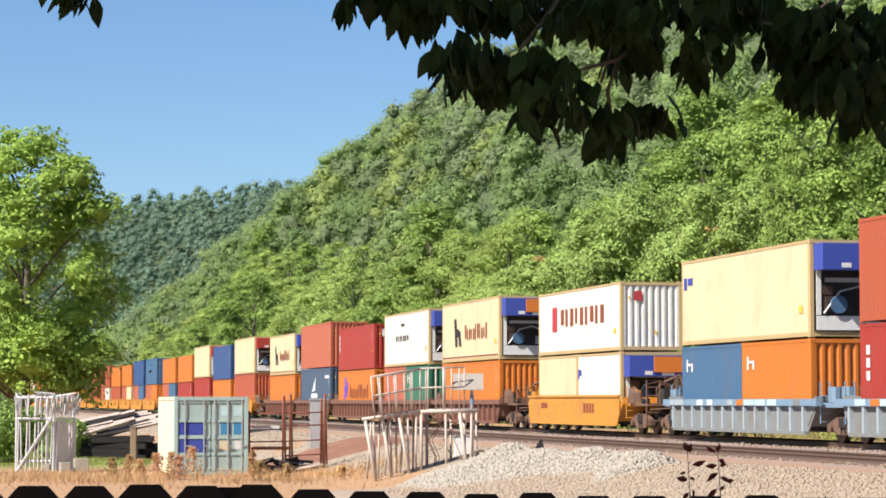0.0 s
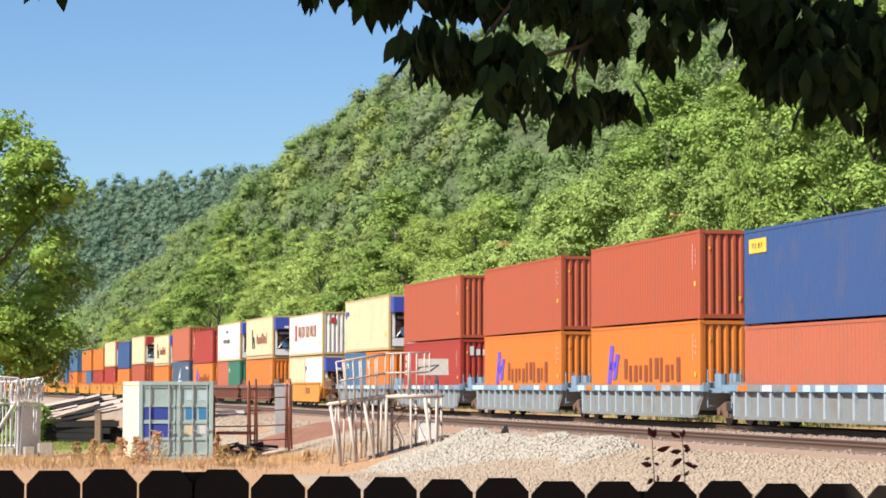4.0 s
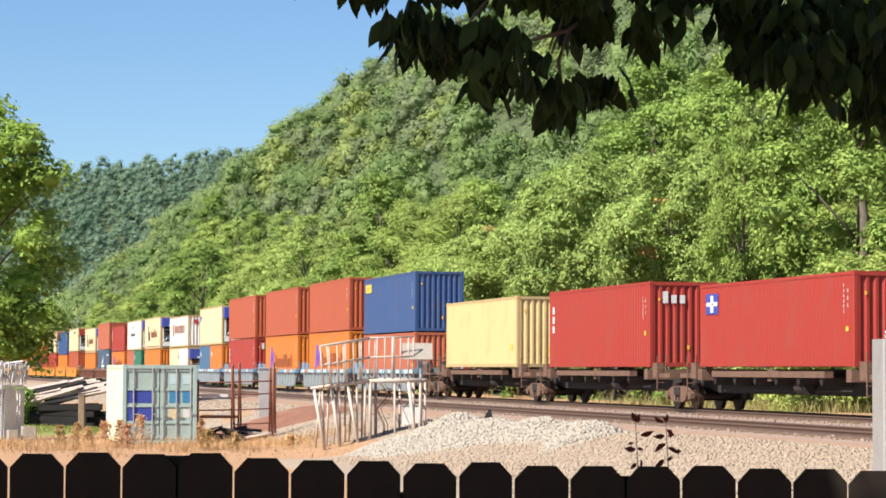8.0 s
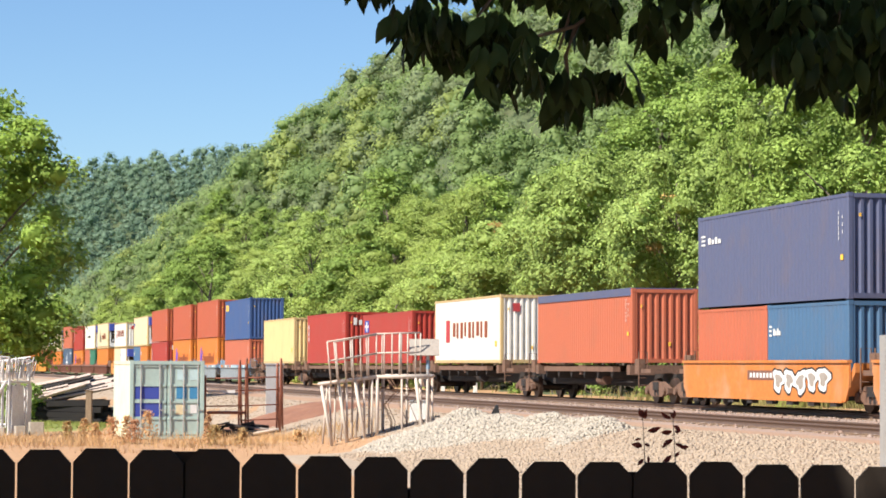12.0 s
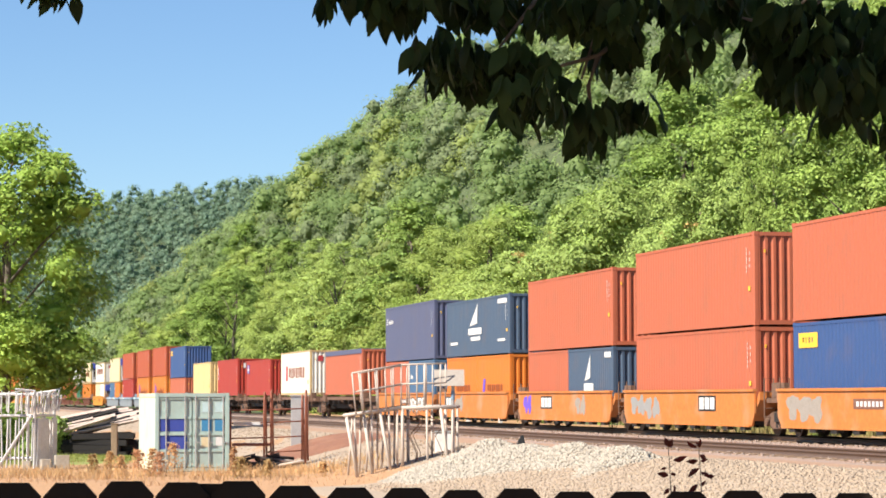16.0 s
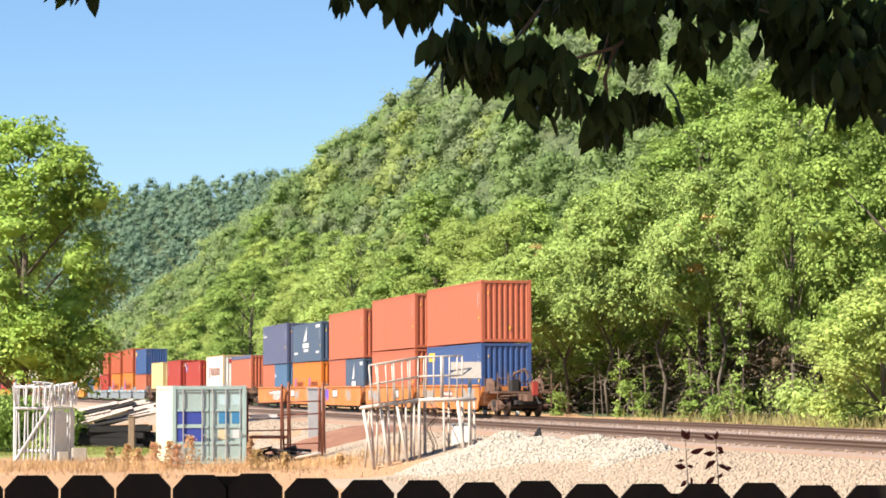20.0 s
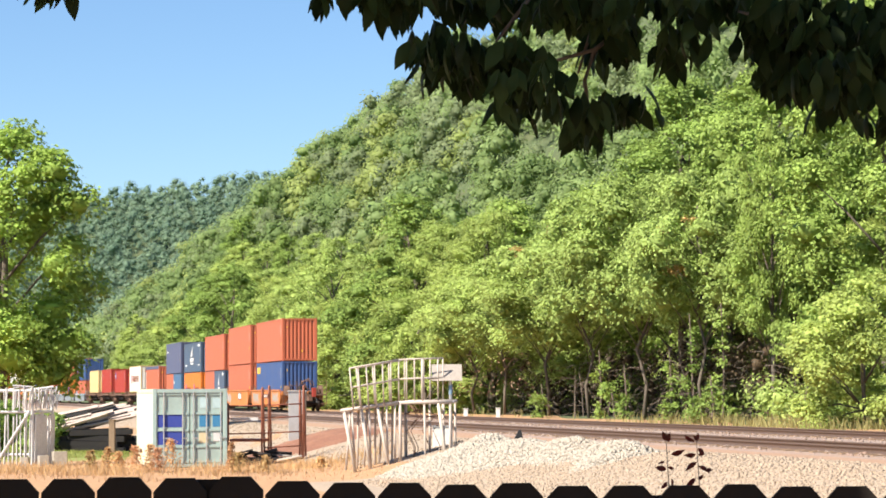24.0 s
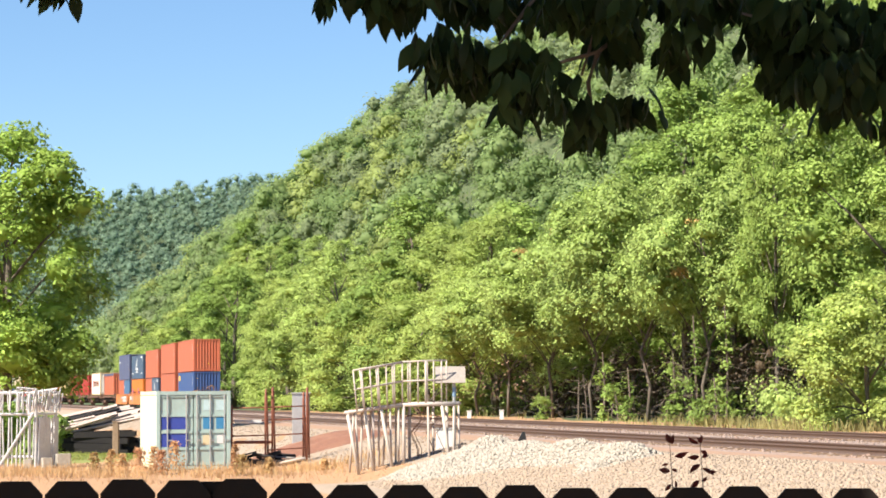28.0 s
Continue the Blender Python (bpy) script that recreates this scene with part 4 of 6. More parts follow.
def spine_car(s, label, rear=False, front=False, roll_it=False):
    """One platform of a spine car: a centre beam with arms that carry one container."""
    ob = thing("spine_car", label, "railcar", "cars of the train")
    part("centre_beam", Geo().plate([(-8.4, 1.0), (-8.4, 0.75), (-6.5, 0.55), (6.5, 0.55), (8.4, 0.75), (8.4, 1.0)], -0.36, 0.36), M_DARK, ob)
    for sx in (-1, 1):
        part("side_ledge", Geo().box(*sorted((sx * 1.1, sx * 1.36)), -4.4, 4.6, 1.06, 1.24), M_RUST, ob, "rusty side ledge")
        for k in range(6):
            part("gusset", Geo().plate([(-4.2 + k * 1.7, 1.06), (-3.9 + k * 1.7, 1.06), (-3.9 + k * 1.7, 0.98), (-4.05 + k * 1.7, 0.8)], *sorted((sx * 0.3, sx * 1.3))), M_DARK, ob)
    for y in (-5.9, -0.1, 5.9):
        part("cross_arm", Geo().box(-1.3, 1.3, y - 0.16, y + 0.16, 0.95, 1.3, ch=0.03), M_RUST, ob)
    part("air_tank", Geo().tube([(-0.95, -2.4, 0.78), (-0.95, -1.6, 0.78)], 0.2, 14), M_RUST if front else M_DARK, ob)
    g = Geo()
    for k in range(3):
        g.tube([(-0.8, -5 + k * 0.3, 0.7), (-0.8, 5 - k * 0.4, 0.62 + 0.05 * k)], 0.025, 6)
    part("brake_pipe", g, M_DARK, ob)
    for sy in (-1, 1):
        end_gear(ob, sy * 7.0, sy, M_RUST, tall=False)
        part("hitch_stand", Geo().box(-1.25, -0.95, *sorted((sy * 6.5, sy * 6.9)), 1.0, 1.5, ch=0.04), M_RUST, ob)
    truck(ob, 8.6, roll_it)
    if rear:
        truck(ob, -8.4, roll_it)
    MOVING.append((ob, s + L40 / 2, 8.5, 0.0))
    return ob


ORANGE_WELL = "weathered orange steel well car with patches of spray paint"
GREY_WELL = "pale grey ribbed well car with a blue patched top sill"
BROWN_WELL = "rusty brown ribbed steel well car"
YELLOW_WELL = "worn yellow-orange steel well car"
SPINE = "rusty dark steel spine car platform"
FLOOR = 0.47
# rear end of the load along the train, car, upper (colour, height, marks, reefer), lower loads (colour, height, marks), front one first
CONSIST = [
    (9.48, "orange", ("orange_red", HC, "", ""), [("blue", HC, "yellow_tag")]),
    (24.9, "orange", ("orange_red", HC, "", ""), [("orange_red", HC, "")]),
    (40.0, "orange", ("orange_red", HC, "", ""), [("orange_red", STD, ""), ("navy", STD, "sail")]),
    (55.37, "orange", ("navy", STD, "sail", ""), [("orange", STD, "purple_tag"), ("orange", STD, "purple_tag")]),
    (70.43, "orange", ("violet", HC, "corner_words", ""), [("orange_red", STD, ""), ("steel_blue", STD, "corner_words")]),
    (89.5, "spine", ("orange_red", STD, "tarp", ""), []),
    (107.5, "spine", ("white", HC, "red_words", ""), []),
    (124.7, "spine", ("deep_red", STD, "blue_square", ""), []),
    (141.9, "spine", ("deep_red", HC, "end_words", ""), []),
    (158.9, "spine", ("yellow_cream", HC, "", ""), []),
    (177.6, "grey", ("blue", HC, "yellow_tag", ""), [("orange_red", STD, "")]),
    (193.9, "grey", ("brick_red", HC, "", ""), [("orange", HC, "hapag_orange")]),
    (210.2, "grey", ("brick_red", HC, "", ""), [("orange", HC, "hapag_orange")]),
    (227.0, "grey", ("brick_red", HC, "", ""), [("deep_red", HC, "end_words")]),
    (243.0, "grey", ("cream", HC, "upper_mark", "white"), [("steel_blue", STD, "short_words"), ("orange", STD, "short_words")]),
    (262.6, "yellow", ("white", STD, "red_words", ""), [("cream", STD, ""), ("white", STD, "upper_mark", "orange")]),
    (281.9, "brown", ("cream", HC, "hapag_cream", "orange"), [("orange", STD, "")]),
    (297.4, "brown", ("white", HC, "small_words", "blue"), [("orange_red", STD, ""), ("green", STD, "short_words")]),
    (312.8, "brown", ("deep_red", STD, "end_words", ""), [("orange", STD, "hapag_orange")]),
    (328.1, "brown", ("orange_red", HC, "", ""), [("navy", HC, "sail")]),
    (343.4, "brown", ("cream", HC, "hapag_cream", "blue"), [("orange", STD, "")]),
    (364.4, "yellow", ("cream", HC, "", "red"), [("brick_red", HC, "")]),
    (379.5, "yellow", ("blue", HC, "", ""), [("orange", STD, "")]),
    (394.7, "yellow", ("cream", HC, "", "red"), [("deep_red", HC, "")]),
    (409.3, "yellow", ("orange", STD, "", ""), [("deep_red", STD, "")]),
    (424.4, "yellow", ("orange", STD, "", ""), [("orange_red", STD, ""), ("steel_blue", STD, "")]),
    (443.5, "yellow", ("steel_blue", HC, "small_words", ""), [("orange_red", STD, ""), ("orange", STD, "")]),
    (458.6, "yellow", ("blue", HC, "", ""), [("orange_red", STD, ""), ("steel_blue", STD, "")]),
    (473.7, "yellow", ("orange", STD, "", ""), [("orange_red", STD, ""), ("cream", STD, "")]),
    (488.8, "yellow", ("orange", STD, "", ""), [("brick_red", STD, "")]),
    (503.9, "yellow", ("brick_red", HC, "", ""), [("orange_red", STD, ""), ("white", STD, "")]),
    (523.0, "yellow", ("orange_red", STD, "", ""), [("brick_red", STD, "")]),
    (538.1, "yellow", ("blue", STD, "", ""), [("orange", STD, "")]),
    (553.2, "yellow", ("orange", STD, "", ""), [("orange", STD, "")]),
    (568.3, "yellow", ("teal", STD, "", ""), [("orange", STD, "")]),
    (583.4, "yellow", ("steel_blue", STD, "", ""), [("orange_red", STD, "")]),
    (602.5, "yellow", ("brick_red", HC, "", ""), [("orange", STD, "")]),
    (617.6, "yellow", ("orange", HC, "", ""), [("blue", STD, "")]),
    (632.7, "yellow", ("cream", HC, "", ""), [("orange", STD, "")]),
    (647.8, "yellow", ("brick_red", HC, "", ""), [("orange_red", STD, "")]),
]
for n, (s, car, (key, h, marks, reefer), lower) in enumerate(CONSIST):
    rear = n == 0 or CONSIST[n - 1][1] != car
    near = n < 6
    if car == "spine":
        spine_car(s, SPINE, rear, n == 5, near)
        container(key, L40, h, s, 1.36, marks, reefer, "on a spine car")
        continue
    label = {"orange": ORANGE_WELL, "grey": GREY_WELL, "brown": BROWN_WELL, "yellow": YELLOW_WELL}[car]
    well_car(car, s, label, rear, n, near)
    hl = lower[0][1]
    if len(lower) == 1:
        container(lower[0][0], L40, hl, s, FLOOR, lower[0][2], "", "in a well car")
    else:
        container(lower[0][0], L20, hl, s + L20 + 0.07, FLOOR, lower[0][2], "", "in a well car")
        container(lower[1][0], L20, hl, s, FLOOR, lower[1][2], "".join(lower[1][3:]), "in a well car")
    container(key, L40, h, s, FLOOR + hl + 0.035, marks, reefer, "stacked on another container")

# ---- woods ----
def envelope(u, full):
    """Share of the crown's radius at height u of the crown; full crowns are broad low down."""
    return float(np.interp(u, [0, 0.15, 0.45, 0.75, 0.92, 1.0], [0.70, 0.95, 1.0, 0.74, 0.42, 0.15] if full else [0.45, 0.75, 1.0, 0.92, 0.62, 0.25]))


def crown_lobes(rng, height, radius, low=0.28, n=26, full=True):
    """Clumps of foliage set on the skin of a crown, each with its own bulge."""
    out, turn = [], rng.random() * math.tau
    for k in range(n):
        u = ((k + rng.uniform(0.2, 0.8)) / n) ** 0.9
        w = radius * envelope(u, full)
        a = turn + 2.4 * k + rng.normal() * 0.25
        d = w * rng.uniform(0.50, 0.92)
        r = radius * rng.uniform(0.21, 0.36) * (1.0 if u < 0.8 else 0.75)
        z = height * (low + (0.96 - low) * u) - 0.2 * r
        out.append(((d * math.cos(a), d * math.sin(a), z), (r, r, r * rng.uniform(0.48, 0.72))))
    return out


def tufts(rng, lobes, n, per, spread, size, fill=0.10, up=0.8, droop=0.5):
    """Leaves gathered in flat tufts over the lobes, with a thinner scatter inside. Returns vertices and quads."""
    area = np.array([l[1][0] ** 2 for l in lobes])
    which = rng.choice(len(lobes), n, p=area / area.sum())
    c, rad = np.array([l[0] for l in lobes])[which], np.array([l[1] for l in lobes])[which]
    d = rng.normal(size=(n, 3)) + np.array([0, 0, 0.3])
    d /= np.linalg.norm(d, axis=1)[:, None]
    mid = c + d * rad * rng.uniform(0.78, 1.10, (n, 1))
    sp = spread * rng.uniform(0.6, 1.35, (n, 1, 1))
    e = rng.normal(size=(n, per, 3)) * sp * np.array([0.62, 0.62, 0.24])
    r2 = (e[..., 0] ** 2 + e[..., 1] ** 2) / (sp[..., 0] ** 2)
    e[..., 2] -= droop * sp[..., 0] * np.minimum(r2, 2.0)
    p = (mid[:, None] + e).reshape(-1, 3)
    lean = np.stack([e[..., 0], e[..., 1], np.zeros((n, per))], -1) / sp * 0.55
    nr = (d[:, None] * 0.6 + np.array([0, 0, up]) + lean).reshape(-1, 3)
    nr /= np.linalg.norm(nr, axis=1)[:, None]
    m = int(n * per * fill)
    w2 = rng.choice(len(lobes), m, p=area / area.sum())
    d2 = rng.normal(size=(m, 3))
    d2 /= np.linalg.norm(d2, axis=1)[:, None]
    p2 = np.array([l[0] for l in lobes])[w2] + d2 * np.array([l[1] for l in lobes])[w2] * rng.uniform(0.3, 0.85, (m, 1))
    v, q = leaves(rng, np.concatenate([p, p2]), np.concatenate([nr, d2]), size, 0.40)
    return v, q


def tree_variant(name, seed, height, radius, n, per, spread, size, leaf, low=0.28, lobes=26, stout=1.0, full=True, extra=()):
    """A tree with trunk, limbs and a leafy crown; returned as a thing at the origin."""
    rng = np.random.default_rng(seed)
    blobs = crown_lobes(rng, height, radius, low, lobes, full) + list(extra)
    v, q = tufts(rng, blobs, n, per, spread, size)
    ob = thing(name, "", "tree")
    g = Geo()
    pts = [(0.0, 0.0, -0.4)]
    for k in range(1, 7):
        pts.append((rng.normal() * 0.12 * k ** 0.5, rng.normal() * 0.12 * k ** 0.5, height * 0.85 * k / 6))
    g.tube(pts, (0.05 + height * 0.016) * stout, 9, 0.05)
    for (cx, cy, cz), _ in blobs[::2]:
        z0 = max(height * 0.12, cz - 0.7 * math.hypot(cx, cy) - 1.2)
        g.tube([(0, 0, z0), (cx * 0.5, cy * 0.5, (z0 + cz) / 2 + 0.2), (cx, cy, cz)], 0.09 * stout, 6, 0.02)
    part("trunk", g, M_BARK, ob, "forked trunk with limbs", smooth=True)
    cv, cq = cores(rng, blobs, 9, 6, 0.56)
    v, q = np.concatenate([v, cv]), np.concatenate([q, cq + len(v)])
    part("crown", np_mesh("crown", v, q, leaf), None, ob)
    return ob


VARIANTS = [
    tree_variant("tree", 1, 20.0, 5.0, 1350, 26, 0.48, 0.085, L_NEAR, 0.26, 30),
    tree_variant("tree", 2, 15.0, 4.4, 1050, 26, 0.44, 0.078, L_NEAR, 0.30, 24, 1.0, False),
    tree_variant("tree", 3, 14.0, 4.2, 1700, 22, 0.40, 0.056, L_LIGHT, 0.14, 28),
    tree_variant("tree", 4, 21.0, 5.4, 1500, 26, 0.50, 0.085, L_NEAR, 0.16, 30),
    tree_variant("tree", 5, 12.5, 3.9, 1000, 24, 0.42, 0.072, L_DARK, 0.16, 26, 1.0, False),
    tree_variant("tree", 6, 7.0, 3.0, 800, 24, 0.36, 0.066, L_LIGHT, 0.02, 22, 0.6),
    tree_variant("tree", 10, 13.0, 4.8, 1250, 24, 0.44, 0.076, L_DARK, 0.47, 28, 0.45, False),
    tree_variant("tree", 7, 17.0, 4.8, 760, 24, 0.50, 0.092, L_NEAR, 0.05, 28),
    tree_variant("tree", 8, 14.5, 4.4, 900, 22, 0.46, 0.078, L_LIGHT, 0.05, 24),
    tree_variant("tree", 9, 15.5, 4.6, 760, 24, 0.50, 0.088, L_DARK, 0.05, 26, 1.0, False),
]
VLABEL = ["tall broadleaf tree in full green leaf beside the track", "broadleaf tree in full green leaf beside the track", "light green feathery tree beside the track",
          "tall spreading broadleaf tree beside the track", "deep green tree beside the track", "low bushy light green tree beside the track", "broadleaf tree with a raised crown beside the track",
          "tall broadleaf tree in full leaf further up the track", "light green tree further up the track", "deep green tree further up the track"]
used = [False] * len(VARIANTS)


def plant(k, x, y, turn, size=1.0, squash=1.0, group="trees along the track"):
    z = float(soil(np.array([x]), np.array([y]))[0])
    ob = VARIANTS[k]
    if used[k]:
        ob = copy_thing(ob, pose(x, y, z, 0, 0, turn))
    used[k] = True
    ob.matrix_basis = pose(x, y, z, 0, 0, turn) @ Matrix.Diagonal((size * squash, size * squash, size, 1))
    tagged(ob, VLABEL[k], "tree", group)
    return ob


# the edge of the woods: kind, place along the track, distance from it, turn, size, breadth
EDGE = [
    (5, 27.0, -9.0, 20, 0.85, 1.1), (5, 31.5, -12.5, 130, 0.95, 1.1), (3, 41.0, -16.0, 75, 0.95, 0.95), (1, 48.0, -13.2, 200, 0.95, 0.50), (3, 57.0, -23.0, 15, 1.0, 0.95),
    (0, 70.5, -16.5, 300, 1.0, 1.0), (3, 82.0, -23.5, 110, 0.95, 1.0), (6, 56.0, -12.5, 40, 0.98, 0.85), (6, 64.0, -11.8, 260, 1.02, 0.9), (0, 61.0, -18.0, 170, 1.0, 0.95),
    (6, 73.0, -11.5, 80, 0.98, 0.9), (6, 82.0, -11.5, 320, 0.84, 1.1), (4, 88.0, -17.0, 10, 1.1, 1.1), (6, 91.0, -11.0, 150, 0.78, 1.15), (2, 96.0, -18.0, 250, 1.0, 1.0),
    (6, 99.0, -11.0, 60, 0.72, 1.2), (2, 107.0, -14.0, 190, 1.05, 1.15), (5, 108.0, -9.5, 215, 1.0, 1.1), (2, 118.0, -13.0, 330, 1.05, 1.2), (4, 114.0, -10.5, 95, 0.6, 1.1), (1, 124.0, -12.5, 35, 0.8, 1.1),
]
for k, s, off, turn, size, broad in EDGE:
    x, y, th = on_track(s, off)
    plant(k, x, y, turn, size, broad)
rng = np.random.default_rng(11)
s = 20.0
while s < 345:
    for row, off in ((0, -13.0), (1, -22.5), (2, -31.0)):
        ss = s + rng.uniform(-2, 2) + row * 2.5
        x, y, th = on_track(ss, off + rng.uniform(-1.8, 1.8))
        if (row == 2 and rng.random() < 0.25) or (row == 0 and s < 124):
            continue
        k = rng.choice([7, 8, 9, 8, 8])
        size = rng.uniform(0.8, 1.2) * (0.9 if s > 60 else 1.0)
        plant(int(k), x, y, rng.uniform(0, 360), size, rng.uniform(1.0, 1.25))
    s += 8.0 if s < 125 else 9.0


def woods(name, spots, sizes, n_each, leaf_size, materials, label, seed, lobes=10, near=None, smooth=0.18):
    """Many domed crowns in one mesh, each in one of the leaf tones; those not near get fewer, larger leaves."""
    rng = np.random.default_rng(seed)
    V, Q, T, k = [], [], [], 0
    for j, ((x, y, z), r) in enumerate(zip(spots, sizes)):
        h, turn, blobs = r * rng.uniform(1.5, 2.2), rng.random() * 6, []
        for i in range(lobes):
            u = (i + 0.5) / lobes
            w = r * math.sqrt(max(0.0, 1 - u * u)) * rng.uniform(0.45, 0.75)
            b = r * rng.uniform(0.36, 0.56)
            blobs.append(((x + w * math.cos(turn + 2.4 * i), y + w * math.sin(turn + 2.4 * i), z + h * (0.14 + 0.78 * u) + rng.normal() * 0.06 * r), (b, b, b * rng.uniform(0.7, 0.95))))
        full = near is None or near[j]
        p, d = blobs_points(rng, blobs, n_each if full else n_each // 5)
        v, q = leaves(rng, p, d + np.array([0, 0, 0.45]), leaf_size * r * (1.0 if full else 2.0), smooth)
        cv, cq = cores(rng, blobs, *((7, 5, 0.54) if full else (5, 4, 0.55)))
        tone = rng.integers(0, len(materials))
        T.append(np.full(len(q) + len(cq), tone))
        v, q = np.concatenate([v, cv]), np.concatenate([q, cq + len(v)])
        V.append(v)
        Q.append(q + k)
        k += len(v)
    me = np_mesh(name, np.concatenate(V), np.concatenate(Q), materials[0])
    for m in materials[1:]:
        me.materials.append(m)
    me.polygons.foreach_set("material_index", np.concatenate(T).astype(np.int32))
    return tagged(part(name, me, None), label, "woods", kind="stuff")


def open_to_yard(spots, sizes, screen):
    """Which crowns stand above those nearer to the yard, by elevation seen from there."""
    az = np.round(spots[:, 0] / spots[:, 1] / 0.006).astype(int)
    top = (spots[:, 2] + 2.0 * sizes - 2.4) / spots[:, 1]
    best, out = dict(screen), np.zeros(len(spots), bool)
    for j in np.argsort(spots[:, 1]):
        out[j] = top[j] > best.get(az[j], -1)
        for d in (-1, 0, 1):
            best[az[j] + d] = max(best.get(az[j] + d, -1), top[j] - 0.9 * sizes[j] / spots[j, 1])
    return out


def scatter(seed, n, x0, x1, y0, y1, test, apart):
    """Places at least some metres apart."""
    rng = np.random.default_rng(seed)
    x, y = rng.uniform(x0, x1, n), rng.uniform(y0, y1, n)
    keep = test(x, y)
    cells, out = {}, []
    for a, b in zip(x[keep], y[keep]):
        i, j = int(a // apart), int(b // apart)
        if all((a - c) ** 2 + (b - e) ** 2 > apart * apart for u in (-1, 0, 1) for w in (-1, 0, 1) for c, e in cells.get((i + u, j + w), ())):
            cells.setdefault((i, j), []).append((a, b))
            out.append((a, b))
    o = np.array(out)
    return np.stack([o[:, 0], o[:, 1], soil(o[:, 0], o[:, 1])], 1), rng


HILL_TONES = [L_HILL, L_HILL_DEEP, L_HILL_YELLOW, L_HILL, L_HILL_GREY]
crest_x = lambda y: np.interp(y, [c[1] for c in CREST], [c[0] for c in CREST])
near_slope = lambda x, y: (across(x, y) < -31) & (x > -0.19 * y - 20) & (x < 0.20 * y + 10) & (ridge(x, y, CREST, 78.0) > 1) & (x < crest_x(y) + 16)
spots, rng = scatter(21, 30000, -190, 110, 90, 1000, near_slope, 4.9)
spots = spots[(spots[:, 0] < 0.02 * spots[:, 1]) | ((spots[:, 2] + 6) / spots[:, 1] > 0.06)]
size = rng.uniform(2.5, 4.9, len(spots)) * np.interp(spots[:, 1], [100, 400, 900], [0.9, 1.0, 1.15])
woods("hillside_woods", spots, size, 760, 0.050, HILL_TONES, "dense green broadleaf woods covering the near hillside", 5, 9, open_to_yard(spots, size, {}))
valley = lambda x, y: (np.abs(across(x, y)) > 20) & (x > -0.2 * y - 20) & (x < 0.03 * y) & (ridge(x, y, CREST, 78.0) < 14)
spots, rng = scatter(23, 6000, -260, 20, 330, 1060, valley, 6.5)
size = rng.uniform(3.5, 6.0, len(spots))
woods("valley_woods", spots, size, 480, 0.052, HILL_TONES, "green woods on the valley floor beyond the bend", 7, 8, open_to_yard(spots, size, {}))
# far ridge, its leaf tones carry the painted haze
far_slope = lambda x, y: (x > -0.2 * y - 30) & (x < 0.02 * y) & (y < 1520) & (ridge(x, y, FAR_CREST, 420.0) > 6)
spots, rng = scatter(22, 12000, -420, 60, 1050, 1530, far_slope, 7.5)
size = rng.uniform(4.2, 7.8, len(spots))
woods("distant_woods", spots, size, 240, 0.066, [L_FAR, L_FAR_DEEP], "green woods on a distant ridge, tinted bluish for haze", 6, 5, open_to_yard(spots, size, {}), 0.12)

# the tree beside the yard
big = tree_variant("tree", 31, 15.9, 4.7, 1500, 24, 0.44, 0.085, L_YARD, 0.20, 34, extra=[((-2.2, -1.5, 4.3), (1.7, 1.7, 1.1)), ((0.9, -2.2, 4.0), (1.7, 1.7, 1.1)), ((3.0, -0.8, 4.5), (1.6, 1.6, 1.1)), ((0.2, 0.6, 5.2), (2.0, 2.0, 1.2)), ((-4.0, -0.5, 5.0), (1.6, 1.6, 1.1)), ((2.0, 1.2, 3.6), (1.5, 1.5, 1.0)), ((3.6, -1.0, 11.3), (1.2, 1.2, 0.9)), ((2.6, -1.5, 12.8), (1.1, 1.1, 0.9))])
big.matrix_basis = pose(-20.5, 118, 0.1) @ Matrix.Diagonal((1.04, 1.04, 1.02, 1))
tagged(big, "large full broadleaf tree at the edge of the yard", "tree")

# ---- fence ----
fence = thing("wooden_fence", "wooden privacy fence with dog-eared pickets, its colour darkened for shade", "fence", at=pose(0, 6.3, 0.55))
rng = random.Random(4)
for k in range(-22, 23):
    x = 0.1447 * (k + 0.5) + 0.02
    top = (1.652 if x < -0.41 else 1.641 - 0.014 * (x + 0.41)) + rng.uniform(-0.004, 0.004)
    w = 0.0692 + rng.uniform(-0.001, 0.001)
    g = Geo()
    pts = [(-w, 0.02), (w, 0.02), (w, top - 0.035), (w - 0.032, top), (-w + 0.032, top), (-w, top - 0.035)]
    n = len(pts)
    g.add([(a, -0.009, z) for a, z in pts] + [(a, 0.009, z) for a, z in pts], [tuple(range(n)), tuple(range(n, 2 * n))[::-1]] + [(i, n + i, n + (i + 1) % n, (i + 1) % n) for i in range(n)])
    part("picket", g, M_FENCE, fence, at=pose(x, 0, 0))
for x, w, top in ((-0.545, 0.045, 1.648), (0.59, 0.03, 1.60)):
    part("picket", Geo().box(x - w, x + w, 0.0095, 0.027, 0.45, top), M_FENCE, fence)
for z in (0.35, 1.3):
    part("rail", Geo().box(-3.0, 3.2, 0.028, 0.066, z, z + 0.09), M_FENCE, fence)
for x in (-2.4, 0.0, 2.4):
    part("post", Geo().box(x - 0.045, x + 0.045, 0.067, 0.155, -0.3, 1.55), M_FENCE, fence)

